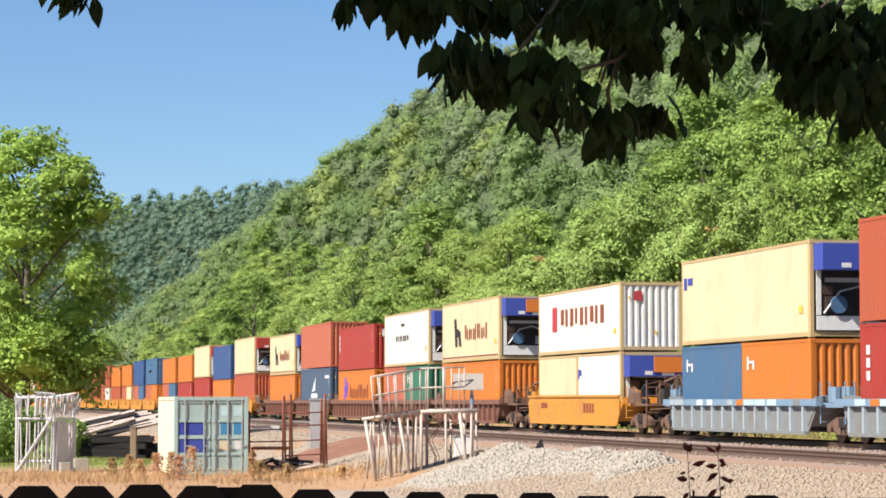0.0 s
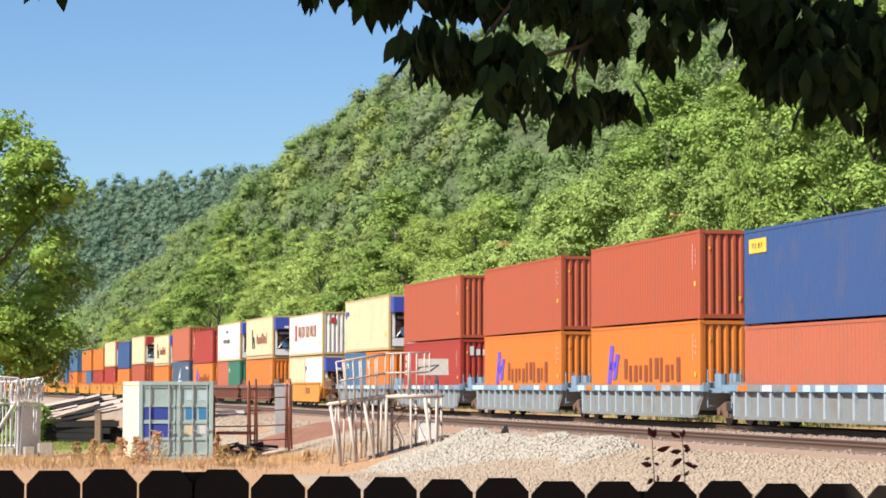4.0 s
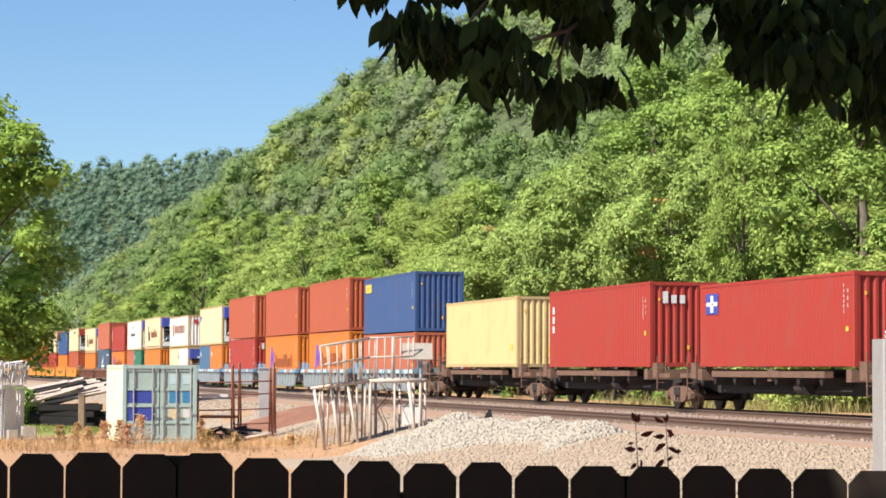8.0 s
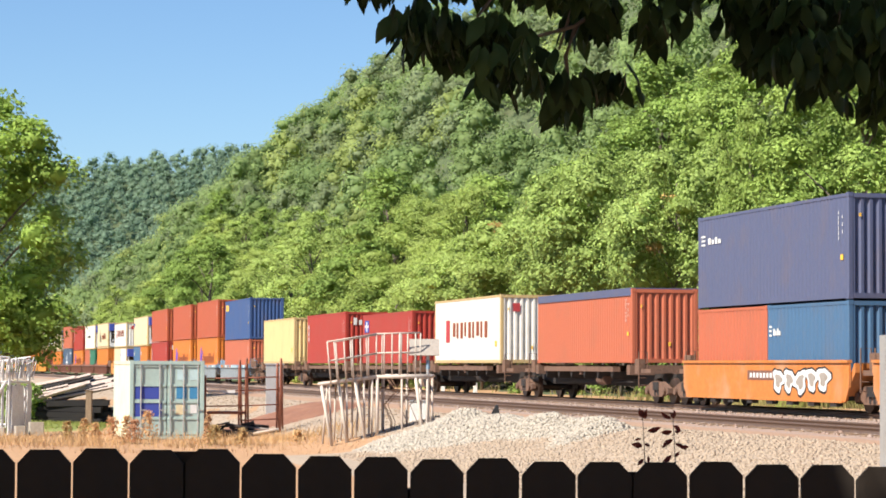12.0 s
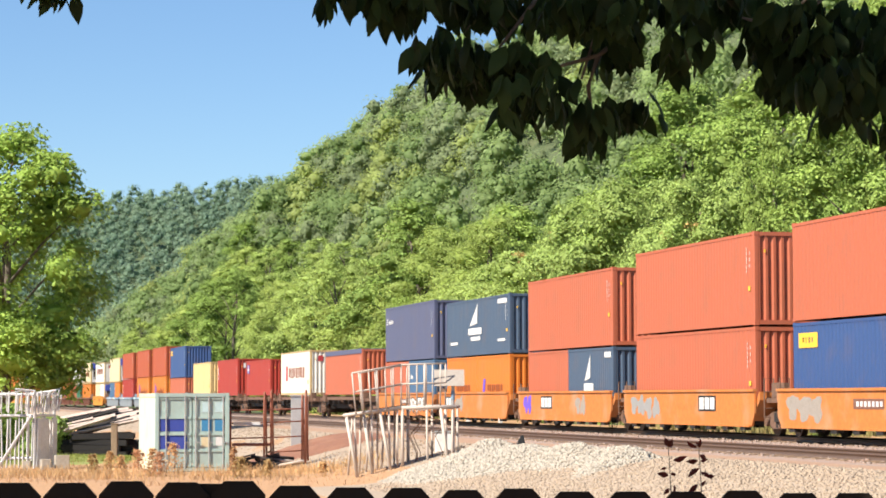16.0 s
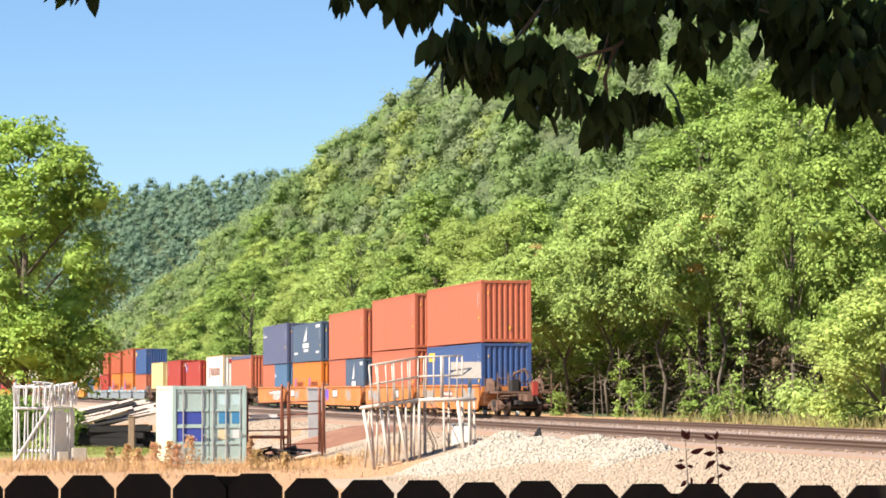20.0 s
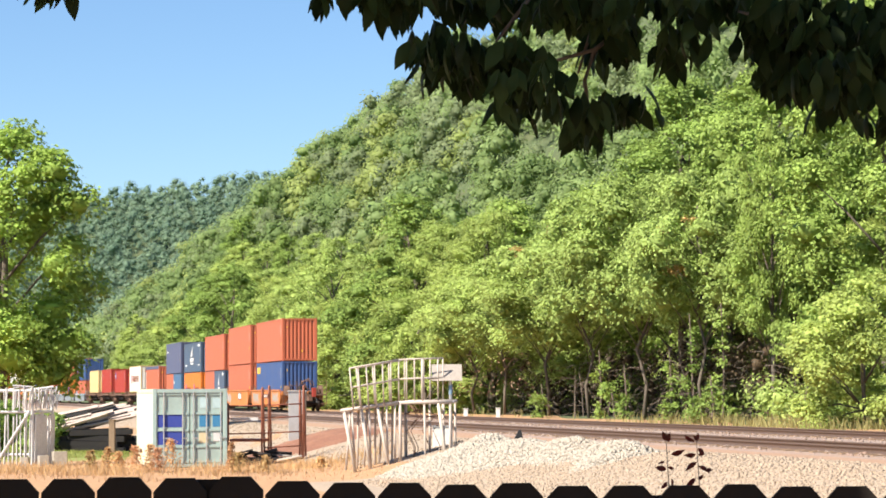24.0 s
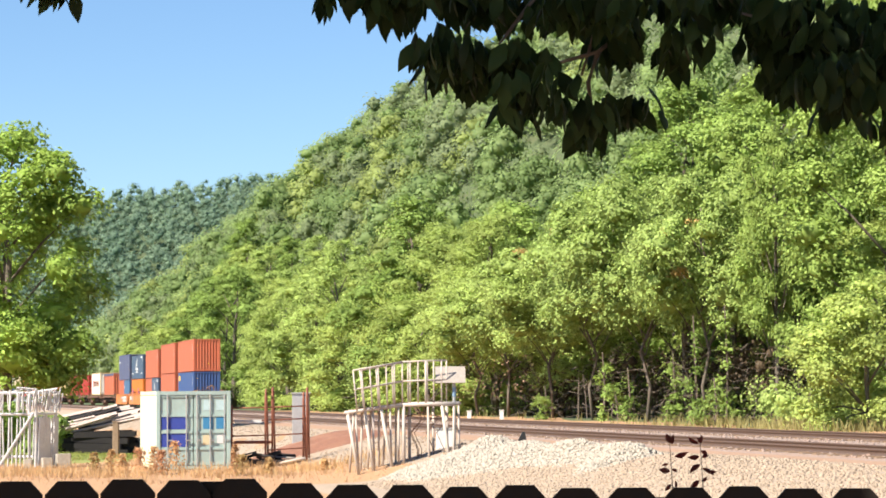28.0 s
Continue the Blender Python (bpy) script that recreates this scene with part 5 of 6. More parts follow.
# ---- shade tree over the camera ----
def blade(length, width):
    """A pointed leaf that hangs along -z, folded along its rib."""
    v, f = [(0, 0, 0)], []
    for u, w in ((0.18, 0.62), (0.42, 1.0), (0.68, 0.72), (0.86, 0.30)):
        bow = -0.10 * length * math.sin(math.pi * u)
        v += [(-w * width / 2, 0.06 * length + bow, -u * length), (0, bow, -u * length), (w * width / 2, 0.06 * length + bow, -u * length)]
    v.append((0, 0, -length))
    f += [(0, 1, 2, 2), (0, 2, 3, 3)]
    for k in range(3):
        a = 1 + 3 * k
        f += [(a, a + 3, a + 4, a + 1), (a + 1, a + 4, a + 5, a + 2)]
    f += [(10, 13, 11, 11), (11, 13, 12, 12)]
    return np.array(v, float), f


def hanging_leaves(name, rng, points, size, material):
    """Palmate sprays of drooping leaves at points, in one mesh."""
    verts, faces, k = [], [], 0
    base, bf = blade(1.0, 0.46)
    tri = [tuple(dict.fromkeys(q)) for q in bf]
    for p in points:
        for j in range(rng.integers(3, 6)):
            s = size * rng.uniform(0.75, 1.25)
            turn = pose(0, 0, 0, rng.uniform(-32, 32), rng.uniform(-35, 35), rng.uniform(0, 360)).to_3x3()
            m = np.array(turn)
            off = np.array([rng.normal() * 0.02, rng.normal() * 0.03, rng.normal() * 0.012])
            verts.append(base * s @ m.T + p + off)
            faces += [tuple(i + k for i in q) for q in tri]
            k += len(base)
    me = bpy.data.meshes.new(name)
    me.from_pydata(np.concatenate(verts).tolist(), [], faces)
    me.materials.append(material)
    me.polygons.foreach_set("use_smooth", [True] * len(me.polygons))
    return me


# low boughs: x, y, z, half width, half height
BOUGHS = [
    (-0.13, 6.6, 3.54, 0.169, 0.038), (0.09, 7.0, 3.58, 0.114, 0.029), (0.32, 7.4, 3.65, 0.189, 0.045), (0.075, 6.8, 3.39, 0.092, 0.051),
    (0.15, 7.2, 3.39, 0.064, 0.03), (0.28, 6.6, 3.25, 0.092, 0.037), (0.48, 7.0, 3.22, 0.055, 0.042), (0.62, 7.4, 3.32, 0.072, 0.014),
    (0.24, 6.8, 3.37, 0.087, 0.022), (0.55, 7.2, 3.48, 0.07, 0.037), (0.44, 6.6, 3.5, 0.154, 0.034), (0.73, 7.0, 3.45, 0.049, 0.026),
    (0.68, 6.8, 3.56, 0.174, 0.028), (0.93, 7.4, 3.65, 0.072, 0.045), (1.1, 7.2, 3.41, 0.084, 0.08), (1.13, 6.6, 3.29, 0.089, 0.065),
    (1.12, 7.0, 3.52, 0.171, 0.065), (1.06, 7.4, 3.53, 0.048, 0.048), (-1.06, 6.8, 3.61, 0.035, 0.016),
    (1.31, 6.7, 3.38, 0.094, 0.094), (1.43, 7.1, 3.27, 0.074, 0.074), (1.46, 6.9, 3.36, 0.096, 0.128), (1.33, 7.3, 3.52, 0.102, 0.051),
]
rng = np.random.default_rng(77)
shade = thing("shade_tree", "shade tree with drooping shade-darkened green leaves over a fence and an added unseen crown", "tree")
pts = []
for x, y, z, rx, rz in BOUGHS:
    n = int(9 + 3000 * rx * rz)
    a, r = rng.uniform(0, math.tau, n), np.sqrt(rng.random(n))
    q = np.stack([x + rx * r * np.cos(a), y + rng.normal(size=n) * 0.12, z + rz * r * np.sin(a)], 1)
    pts.append(q)
part("low_bough", hanging_leaves("low_bough", rng, np.concatenate(pts), 0.088, L_SHADE), None, shade, "drooping green leaves, colour darkened for shade")
for pts in (
    [(0.94, 7.2, 3.76), (0.68, 7.1, 3.56), (0.5, 7.0, 3.41), (0.29, 6.9, 3.34), (0.06, 6.8, 3.41)],
    [(0.5, 7.0, 3.41), (0.47, 7.0, 3.32), (0.49, 7.1, 3.23)],
    [(0.37, 7.0, 3.67), (0.31, 7.0, 3.56), (0.21, 6.9, 3.42)],
    [(1.2, 7.0, 3.67), (1.11, 7.1, 3.49), (1.11, 7.2, 3.37)],
    [(1.11, 7.1, 3.49), (0.92, 7.0, 3.52)],
):
    part("twig", Geo().tube(pts, 0.009, 6, 0.004), M_BARK, shade, smooth=True)
# crown out of view, added to keep the sun off fence and low boughs
blobs = [((x, y, z), (r, r, 0.8 * r)) for x, y, z, r in (
    (-3.0, 4.5, 5.6, 1.9), (-5.2, 3.0, 6.4, 2.2), (-2.0, 6.8, 5.9, 1.9), (0.4, 7.6, 6.0, 2.0), (2.6, 7.0, 6.0, 2.0), (-0.5, 4.0, 6.6, 2.2), (2.8, 4.5, 7.0, 2.2),
    (-7.4, 2.0, 7.4, 2.2), (-4.2, 5.8, 7.6, 2.2), (-1.5, 7.2, 8.0, 2.2), (-6.0, 0.0, 7.5, 2.2), (0.8, 5.5, 8.8, 2.3), (-3.2, 2.4, 8.6, 2.3), (-4.5, 7.4, 5.8, 1.7), (-6.4, 4.8, 6.0, 1.9), (-3.6, 4.6, 4.6, 1.1), (-2.6, 5.6, 4.7, 0.9))]
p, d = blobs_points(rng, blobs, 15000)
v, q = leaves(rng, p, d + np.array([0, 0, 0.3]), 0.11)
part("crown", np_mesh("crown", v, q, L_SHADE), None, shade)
part("trunk", Geo().tube([(3.4, 6.8, 0.2), (3.3, 6.7, 2.0), (3.1, 6.5, 4.0), (2.4, 6.0, 6.4), (1.2, 5.6, 8.6)], 0.24, 12, 0.07), M_BARK, shade, smooth=True)
for tip in ((-3.0, 4.5, 5.8), (-5.6, 3.0, 6.8), (-1.5, 7.0, 7.4), (0.2, 7.4, 5.2), (-3.6, 2.2, 8.2)):
    part("limb", Geo().tube([(2.9, 6.4, 4.6), ((2.9 + tip[0]) / 2, (6.4 + tip[1]) / 2, tip[2] - 0.2), tip], 0.10, 8, 0.025), M_BARK, shade, smooth=True)
for a, b in (((1.9, 7.0, 4.2), (1.05, 6.8, 3.52)), ((1.9, 7.0, 4.2), (0.5, 7.1, 3.72)), ((1.2, 7.05, 3.95), (0.2, 7.3, 3.62)), ((0.8, 7.05, 3.82), (-0.2, 6.9, 3.74)), ((0.6, 7.1, 3.74), (0.46, 7.15, 3.36)), ((-0.2, 6.9, 3.74), (-1.1, 6.85, 3.72)), ((2.5, 6.2, 6.0), (1.9, 7.0, 4.2))):
    mid = tuple((u + w) / 2 + (0.03 if k == 2 else 0) for k, (u, w) in enumerate(zip(a, b)))
    part("twig", Geo().tube([a, mid, b], 0.012, 6, 0.004), M_BARK, shade, smooth=True)

# ---- sprigs behind the fence ----
# leaf: across from the stem, height, tilt from hanging, length
SPRIGS = [
    (0.660, 2.285, [(0.0, 2.283, 150, 0.034), (0.002, 2.283, 205, 0.040), (0.006, 2.280, 178, 0.030), (0.012, 2.247, 98, 0.052), (-0.004, 2.226, -85, 0.026), (0.0, 2.206, -100, 0.040), (0.004, 2.212, 75, 0.022), (0.014, 2.182, 10, 0.040), (0.002, 2.172, -40, 0.032)]),
    (0.743, 2.290, [(0.0, 2.284, 160, 0.030), (-0.006, 2.280, -115, 0.046), (0.004, 2.282, 215, 0.026), (0.002, 2.262, 60, 0.034), (-0.002, 2.246, -80, 0.042), (0.004, 2.244, 110, 0.026), (0.0, 2.226, -60, 0.050), (0.004, 2.214, 70, 0.050), (0.020, 2.202, 100, 0.030), (-0.004, 2.182, -45, 0.044), (0.002, 2.178, 120, 0.030)]),
]
rng = np.random.default_rng(3)
for x, top, blades_ in SPRIGS:
    sp = thing("sapling", "thin sapling with dark red-brown leaves behind the fence", "sapling", "saplings behind the fence")
    part("stem", Geo().tube([(x, 6.62, 0.5), (x + 0.012, 6.63, 1.6), (x + 0.006, 6.64, 2.15), (x, 6.65, top)], 0.0026, 6, 0.001), M_BARK, sp)
    for dx, z, tilt, ln in blades_:
        bl, bf = blade(ln * 0.8, ln * 0.42)
        bl[:, 1] += 0.25 * ln * (bl[:, 2] / ln) ** 2
        m = np.array(pose(0, 0, 0, rng.uniform(-25, 25), -tilt, 0).to_3x3()) @ np.array(pose(0, 0, 0, 0, 0, rng.uniform(-60, 60)).to_3x3())
        part("leaf", Geo().add([tuple(c) for c in (bl @ m.T + np.array([x + dx, 6.645, z]))], [tuple(dict.fromkeys(q)) for q in bf]), L_SPRIG, sp)

# ---- yard ----
yard = thing("shipping_container", "pale green parked shipping container with closed patched doors and cream side", "container", at=pose(-8.84, 79.2, 0.0, 0, 0, 11.6))
CL, CW, CH = 6.06, 2.44, 2.58


def yard_box(name, x0, x1, y0, y1, z0, z1, m, label="", ch=0.0):
    return part(name, Geo().box(x0, x1, y0, y1, z0, z1, ch=ch), m, yard, label)


pts = wave(0.16, CL - 0.16, 0.036, 0.278)
n = len(pts)
for x, sgn in ((0.012, 1), (CW - 0.012, -1)):
    part("side_wall", Geo().add([(x + sgn * d, a, 0.13) for a, d in pts] + [(x + sgn * d, a, CH - 0.1) for a, d in pts], [(i, i + 1, n + i + 1, n + i) for i in range(n - 1)]), PAINT["pale_cream"], yard, "cream corrugated side wall")
part("end_wall", Geo().box(0.1, CW - 0.1, CL - 0.08, CL - 0.03, 0.13, CH - 0.1), PAINT["pale_green"], yard)
part("roof", Geo().box(0.02, CW - 0.02, 0.03, CL - 0.03, CH - 0.06, CH - 0.02), PAINT["band_blue"], yard, "blue-grey roof sheet")
for x in (0.0, CW - 0.14):
    for y in (0.0, CL - 0.14):
        yard_box("corner_post", x, x + 0.14, y, y + 0.14, 0.0, CH, PAINT["pale_green"], ch=0.015)
for z0, z1 in ((0.03, 0.14), (CH - 0.13, CH - 0.01)):
    yard_box("header", 0.14, CW - 0.14, 0.0, 0.1, z0, z1, PAINT["pale_green"])
    for x in (0.0, CW - 0.08):
        yard_box("side_rail", x, x + 0.08, 0.14, CL - 0.14, z0, z1, PAINT["pale_cream"])
for x0, x1 in ((0.15, CW / 2 - 0.015), (CW / 2 + 0.015, CW - 0.15)):
    door = part("door", Geo().box(x0, x1, 0.045, 0.08, 0.15, CH - 0.14), PAINT["pale_green"], yard, "pale green door leaf")
    for z in (0.17, 0.66, 1.20, 1.74, CH - 0.21):
        part("door_rib", Geo().box(x0 + 0.02, x1 - 0.02, 0.02, 0.045, z, z + 0.07), PAINT["pale_green"], door)
    for x in (x0 + 0.22, x1 - 0.22) if x0 < 0.5 else (x0 + 0.10, (x0 + x1) / 2, x1 - 0.06):
        part("lock_bar", Geo().tube([(x, 0.0, 0.12), (x, 0.0, CH - 0.1)], 0.022, 8), M_GALV, door)
        part("bar_handle", Geo().box(x - 0.02, x + 0.16, -0.03, -0.005, 0.95, 0.99), M_GALV, door)
for x0, x1, z0, z1, m, lab in ((0.17, 0.96, 1.33, 1.75, M_MARK_BLUE, "dark blue painted patch"), (0.17, 1.05, 0.76, 1.24, M_MARK_BLUE, "dark blue painted patch"), (1.53, 1.86, 1.34, 1.72, PAINT["sky_blue"], "sky blue painted patch"),
                               (1.96, 2.26, 1.34, 1.72, PAINT["sky_blue"], "sky blue painted patch"), (1.55, 1.82, 1.95, 2.28, PAINT["pale_aqua"], "pale aqua painted patch"), (1.96, 2.24, 1.95, 2.28, PAINT["pale_aqua"], "pale aqua painted patch"), (1.52, 1.80, 0.82, 1.14, PAINT["cream"], "beige painted patch"), (1.99, 2.2, 0.86, 1.14, M_MARK_WHITE, "white painted patch")):
    part("paint_patch", Geo().box(x0, x1, 0.039, 0.0445, z0, z1), m, yard, lab)

M_WHITEWASH = mat("whitewashed_wood", (0.50, 0.485, 0.47), 0.85, 0, 0.2, 4, 0.4, (0.35, 0.30, 0.26), 0.2)
M_PALEPIPE = mat("pale_worn_pipe", (0.50, 0.44, 0.37), 0.75, 0.1, 0.15, 3, 0.35, (0.30, 0.22, 0.16), 0.05)
# pipe platform
plat = thing("pipe_platform", "weathered pale pipe platform with railings and splayed legs", "platform")


def pipe(parent, pts, r, m=M_PIPE, name="pipe", label=""):
    return part(name, Geo().tube(pts, r, 8), m, parent, label, smooth=True)


FL, FM, FR = Vector((-2.39, 70.0, 1.90)), Vector((-0.74, 70.7, 2.12)), Vector((0.80, 70.9, 2.13))
for dy, dz in ((0, 0), (1.3, 0.02)):
    o = Vector((0.12 * dy, dy, dz))
    pipe(plat, [FL + o, FM + o], 0.055, name="floor_beam")
    pipe(plat, [FM + o, FR + o], 0.055, name="floor_beam")
    rail_l, rail_m, rail_r = FL + o + Vector((0.24, 0, 1.22)), FM + o + Vector((0.0, 0, 1.25)), FR + o + Vector((-0.40, 0, 1.28))
    pipe(plat, [rail_l, rail_m], 0.025, name="top_rail")
    pipe(plat, [rail_m, rail_r], 0.025, name="top_rail")
    pipe(plat, [rail_l.lerp(FL + o + Vector((0.3, 0, 0)), 0.45), rail_m.lerp(FM + o, 0.45)], 0.024, name="mid_rail")
    pipe(plat, [rail_m.lerp(FM + o, 0.45), rail_r.lerp(FR + o + Vector((-0.4, 0, 0)), 0.45)], 0.024, name="mid_rail")
    for k in range(7 if dy == 0 else 4):
        u = k / (6 if dy == 0 else 3)
        pipe(plat, [(FL + o + Vector((0.36, 0, 0))).lerp(FM + o, u), rail_l.lerp(rail_m, u)], 0.022, name="baluster")
    for k in range(1, 6 if dy == 0 else 3):
        u = k / (5 if dy == 0 else 2)
        pipe(plat, [FM.lerp(FR + Vector((-0.4, 0, 0)), u) + o, rail_m.lerp(rail_r, u)], 0.022 if k != 3 else 0.038, name="baluster")
    for k, (u, lean) in enumerate(((0.04, 0.36), (0.18, 0.1), (0.34, 0.30), (0.48, 0.05), (0.62, 0.38), (0.78, 0.05), (0.93, 0.0))):
        a = FL.lerp(FM, u) + o
        pipe(plat, [a, (a.x + (lean if dy == 0 else -lean * 0.4), a.y - 0.2 * lean, 0.0)], 0.048 if lean > 0.2 and dy == 0 else 0.032, M_PALEPIPE if lean > 0.2 and dy == 0 else M_PIPE, name="leg")
    for u, lean in ((0.02, 0.0), (0.48, 0.03), (0.74, 0.28), (0.97, -0.02)):
        a = FM.lerp(FR, u) + o
        pipe(plat, [a, (a.x + (lean if dy == 0 else 0), a.y, 0.0)], 0.048 if u in (0.74, 0.02) else 0.034, M_PALEPIPE if lean > 0.2 and dy == 0 else M_PIPE, name="leg")
for u in np.linspace(0, 1, 6):
    pipe(plat, [FL.lerp(FM, u), FL.lerp(FM, u) + Vector((0.16, 1.3, 0.02))], 0.04, name="cross_bar")
    pipe(plat, [FM.lerp(FR, u), FM.lerp(FR, u) + Vector((0.16, 1.3, 0.02))], 0.04, name="cross_bar")
part("deck", Geo().add([tuple(FL + Vector((0, 0.02, 0.045))), tuple(FM + Vector((0, 0.02, 0.045))), tuple(FM + Vector((0.16, 1.28, 0.06))), tuple(FL + Vector((0.16, 1.28, 0.06))), tuple(FL + Vector((0, 0.02, 0.075))), tuple(FM + Vector((0, 0.02, 0.075))), tuple(FM + Vector((0.16, 1.28, 0.09))), tuple(FL + Vector((0.16, 1.28, 0.09)))],
     [(3, 2, 1, 0), (4, 5, 6, 7), (0, 1, 5, 4), (1, 2, 6, 5), (2, 3, 7, 6), (3, 0, 4, 7)]), M_WOOD, plat)
panel = thing("sign_board", "tilted grey board seen on a slim post beside a platform", "board")
part("post", Geo().tube([(0.78, 72.3, 0.0), (0.78, 72.3, 2.92)], 0.05, 8), M_GALV, panel)
part("board", Geo().plate([(72.1, 2.76), (72.12, 2.75), (72.62, 3.24), (72.60, 3.25)], 0.22, 1.12), M_BOARD, panel, "grey sheet board")
part("sleeve", Geo().tube([(0.78, 72.3, 2.35), (0.78, 72.3, 2.62)], 0.058, 8), PAINT["band_blue"], panel, "blue sleeve")
box_ = thing("utility_cabinet", "small white utility cabinet on the ground", "cabinet", at=pose(0.52, 73.5, float(soil(0.52, 73.5))))
part("body", Geo().box(-0.27, 0.27, -0.2, 0.2, 0, 0.62, ch=0.02), M_MARK_WHITE, box_)
part("lid", Geo().box(-0.3, 0.3, -0.23, 0.23, 0.622, 0.66), M_GALV, box_)
part("door", Geo().box(-0.22, 0.22, -0.212, -0.201, 0.05, 0.58), M_MARK_WHITE, box_)
tank = thing("fuel_can", "small red drum lying under a platform", "drum", at=pose(-0.55, 71.6, 0.2))
part("drum", Geo().tube([(0, -0.3, 0.0), (0, 0.3, 0.0)], 0.2, 14), PAINT["deep_red"], tank)
part("cap", Geo().tube([(0, -0.33, 0.08), (0, -0.3, 0.08)], 0.04, 8), M_DARK, tank)
rng = random.Random(8)
cable = thing("cable_bundle", "dark loose cables hanging under a platform", "cable")
for k in range(5):
    x, y = rng.uniform(-0.5, 0.35), 71.0 + rng.uniform(0, 0.8)
    pipe(cable, [(x, y, 2.05), (x + 0.25, y, 1.7), (x - 0.1, y, 1.3), (x + 0.12, y, 0.8), (x + 0.05, y, 0.05)], 0.012, M_RUST, "cable")
for k in range(2):
    pipe(cable, [(-0.7, 71.2, 1.75 + 0.1 * k), (-0.2, 71.2, 1.9 - 0.2 * k), (0.5, 71.2, 1.72)], 0.014, M_RUST, "cable")

# whitewashed picket tower at the edge of the yard
stand = thing("wooden_stand", "whitewashed wooden stand with leaning pickets", "stand")
A, B_, C_ = Vector((-14.9, 84.6, 0)), Vector((-13.55, 84.2, 0)), Vector((-13.05, 85.4, 0))
rng = random.Random(5)
for a, b, k in ((A, B_, 9), (B_, C_, 9)):
    d = (b - a).normalized()
    out = Vector((d.y, -d.x, 0))
    for z in (0.35, 1.82, 2.55):
        e = out * (0.0 if z < 2 else 0.08)
        part("rail", Geo().tube([a + e + Vector((0, 0, z)), b + e + Vector((0, 0, z))], 0.055, 6), M_WHITEWASH, stand)
    for j in range(k):
        p0 = a.lerp(b, (j + 0.5) / k)
        w = rng.uniform(0.022, 0.034) if b is B_ else rng.uniform(0.05, 0.075)
        part("picket", Geo().tube([p0 + out * 0.07, p0 + out * 0.07 + d * rng.uniform(-0.06, 0.06) + Vector((0, 0, rng.uniform(1.66, 1.78)))], w, 4), M_WHITEWASH, stand)
        for m in range(2):
            q0 = p0 + out * (0.10 + 0.10 * m) + d * rng.uniform(-0.07, 0.07) + Vector((0, 0, rng.uniform(1.86, 1.98)))
            lean = (j / k - 0.2) * 0.16 + rng.uniform(-0.05, 0.05)
            part("picket", Geo().tube([q0, q0 + d * lean + out * rng.uniform(0.0, 0.08) + Vector((0, 0, rng.uniform(0.60, 0.74)))], rng.uniform(0.018, 0.032), 4), M_WHITEWASH, stand)
for c, h in ((A, 2.72), (B_, 2.66), (C_, 2.55), (A + Vector((0.8, 1.6, 0)), 2.7)):
    part("corner_post", Geo().tube([c, c + Vector((0, 0, h))], 0.06, 6), M_WHITEWASH, stand)
part("brace", Geo().tube([A + Vector((0.05, -0.12, 0.02)), B_ + Vector((-0.1, -0.12, 1.8))], 0.05, 6), M_WHITEWASH, stand)
for k in range(5):  # loose boards thrown on top
    p0 = A.lerp(C_, rng.uniform(0.15, 0.85)) + Vector((0, rng.uniform(-0.5, 0.4), rng.uniform(2.5, 2.72)))
    a = rng.uniform(-0.5, 0.5)
    e = Vector((math.cos(a), math.sin(a), rng.uniform(-0.25, 0.35))) * rng.uniform(0.25, 0.5)
    part("loose_board", Geo().tube([p0 - e, p0 + e], rng.uniform(0.025, 0.045), 4), M_WHITEWASH, stand)
for x, y, w in ((-13.1, 83.8, 0.36), (-12.6, 84.2, 0.5), (-13.7, 83.6, 0.3)):
    blk = thing("concrete_block", "weathered grey concrete block at the foot of a stand", "block", "concrete blocks", at=pose(x, y, 0, 0, 0, rng.uniform(-20, 20)))
    part("block", Geo().box(-w / 2, w / 2, -0.2, 0.2, -0.03, w * 0.9, ch=0.03), M_STONE, blk)

# rusty pipe rack
rack = thing("pipe_rack", "rusty red pipe rack with hooped uprights", "rack")


def hoop(x, y, top, gap):
    pts = [(x, y, 0.0)] + [(x, y + gap / 2 - gap / 2 * math.cos(a), top - gap / 2 + gap / 2 * math.sin(a)) for a in np.linspace(0, math.pi, 9)] + [(x + 0.05, y + gap, 0.3)]
    pipe(rack, pts, 0.033, M_REDPIPE, "hoop")


for x, y, top in ((-5.38, 80.6, 2.6), (-5.18, 81.0, 2.66), (-4.05, 81.4, 2.66), (-4.2, 82.0, 2.5)):
    hoop(x, y, top, 0.6)
for z in (2.02, 1.6, 1.1, 0.62):
    pipe(rack, [(-5.3, 80.7, z), (-4.1, 81.4, z + 0.04)], 0.023, M_REDPIPE, "rail")
    if z > 1:
        pipe(rack, [(-6.5, 80.6, z - 0.02), (-5.3, 80.7, z)], 0.023, M_REDPIPE, "rail")
pipe(rack, [(-6.5, 80.6, 0.0), (-6.5, 80.6, 2.1)], 0.04, M_REDPIPE, "upright")
part("shelf", Geo().box(-6.45, -5.25, 80.7, 82.2, 0.82, 0.90), M_REDPIPE, rack, "rusty sheet shelf")
part("plank", Geo().box(-6.4, -5.5, 80.5, 80.58, 1.52, 1.62), M_WHITEWASH, rack, "pale plank")
scrap = thing("scrap_heap", "heap of dark scrap pipes and rails on the ground", "scrap")
rng = random.Random(12)
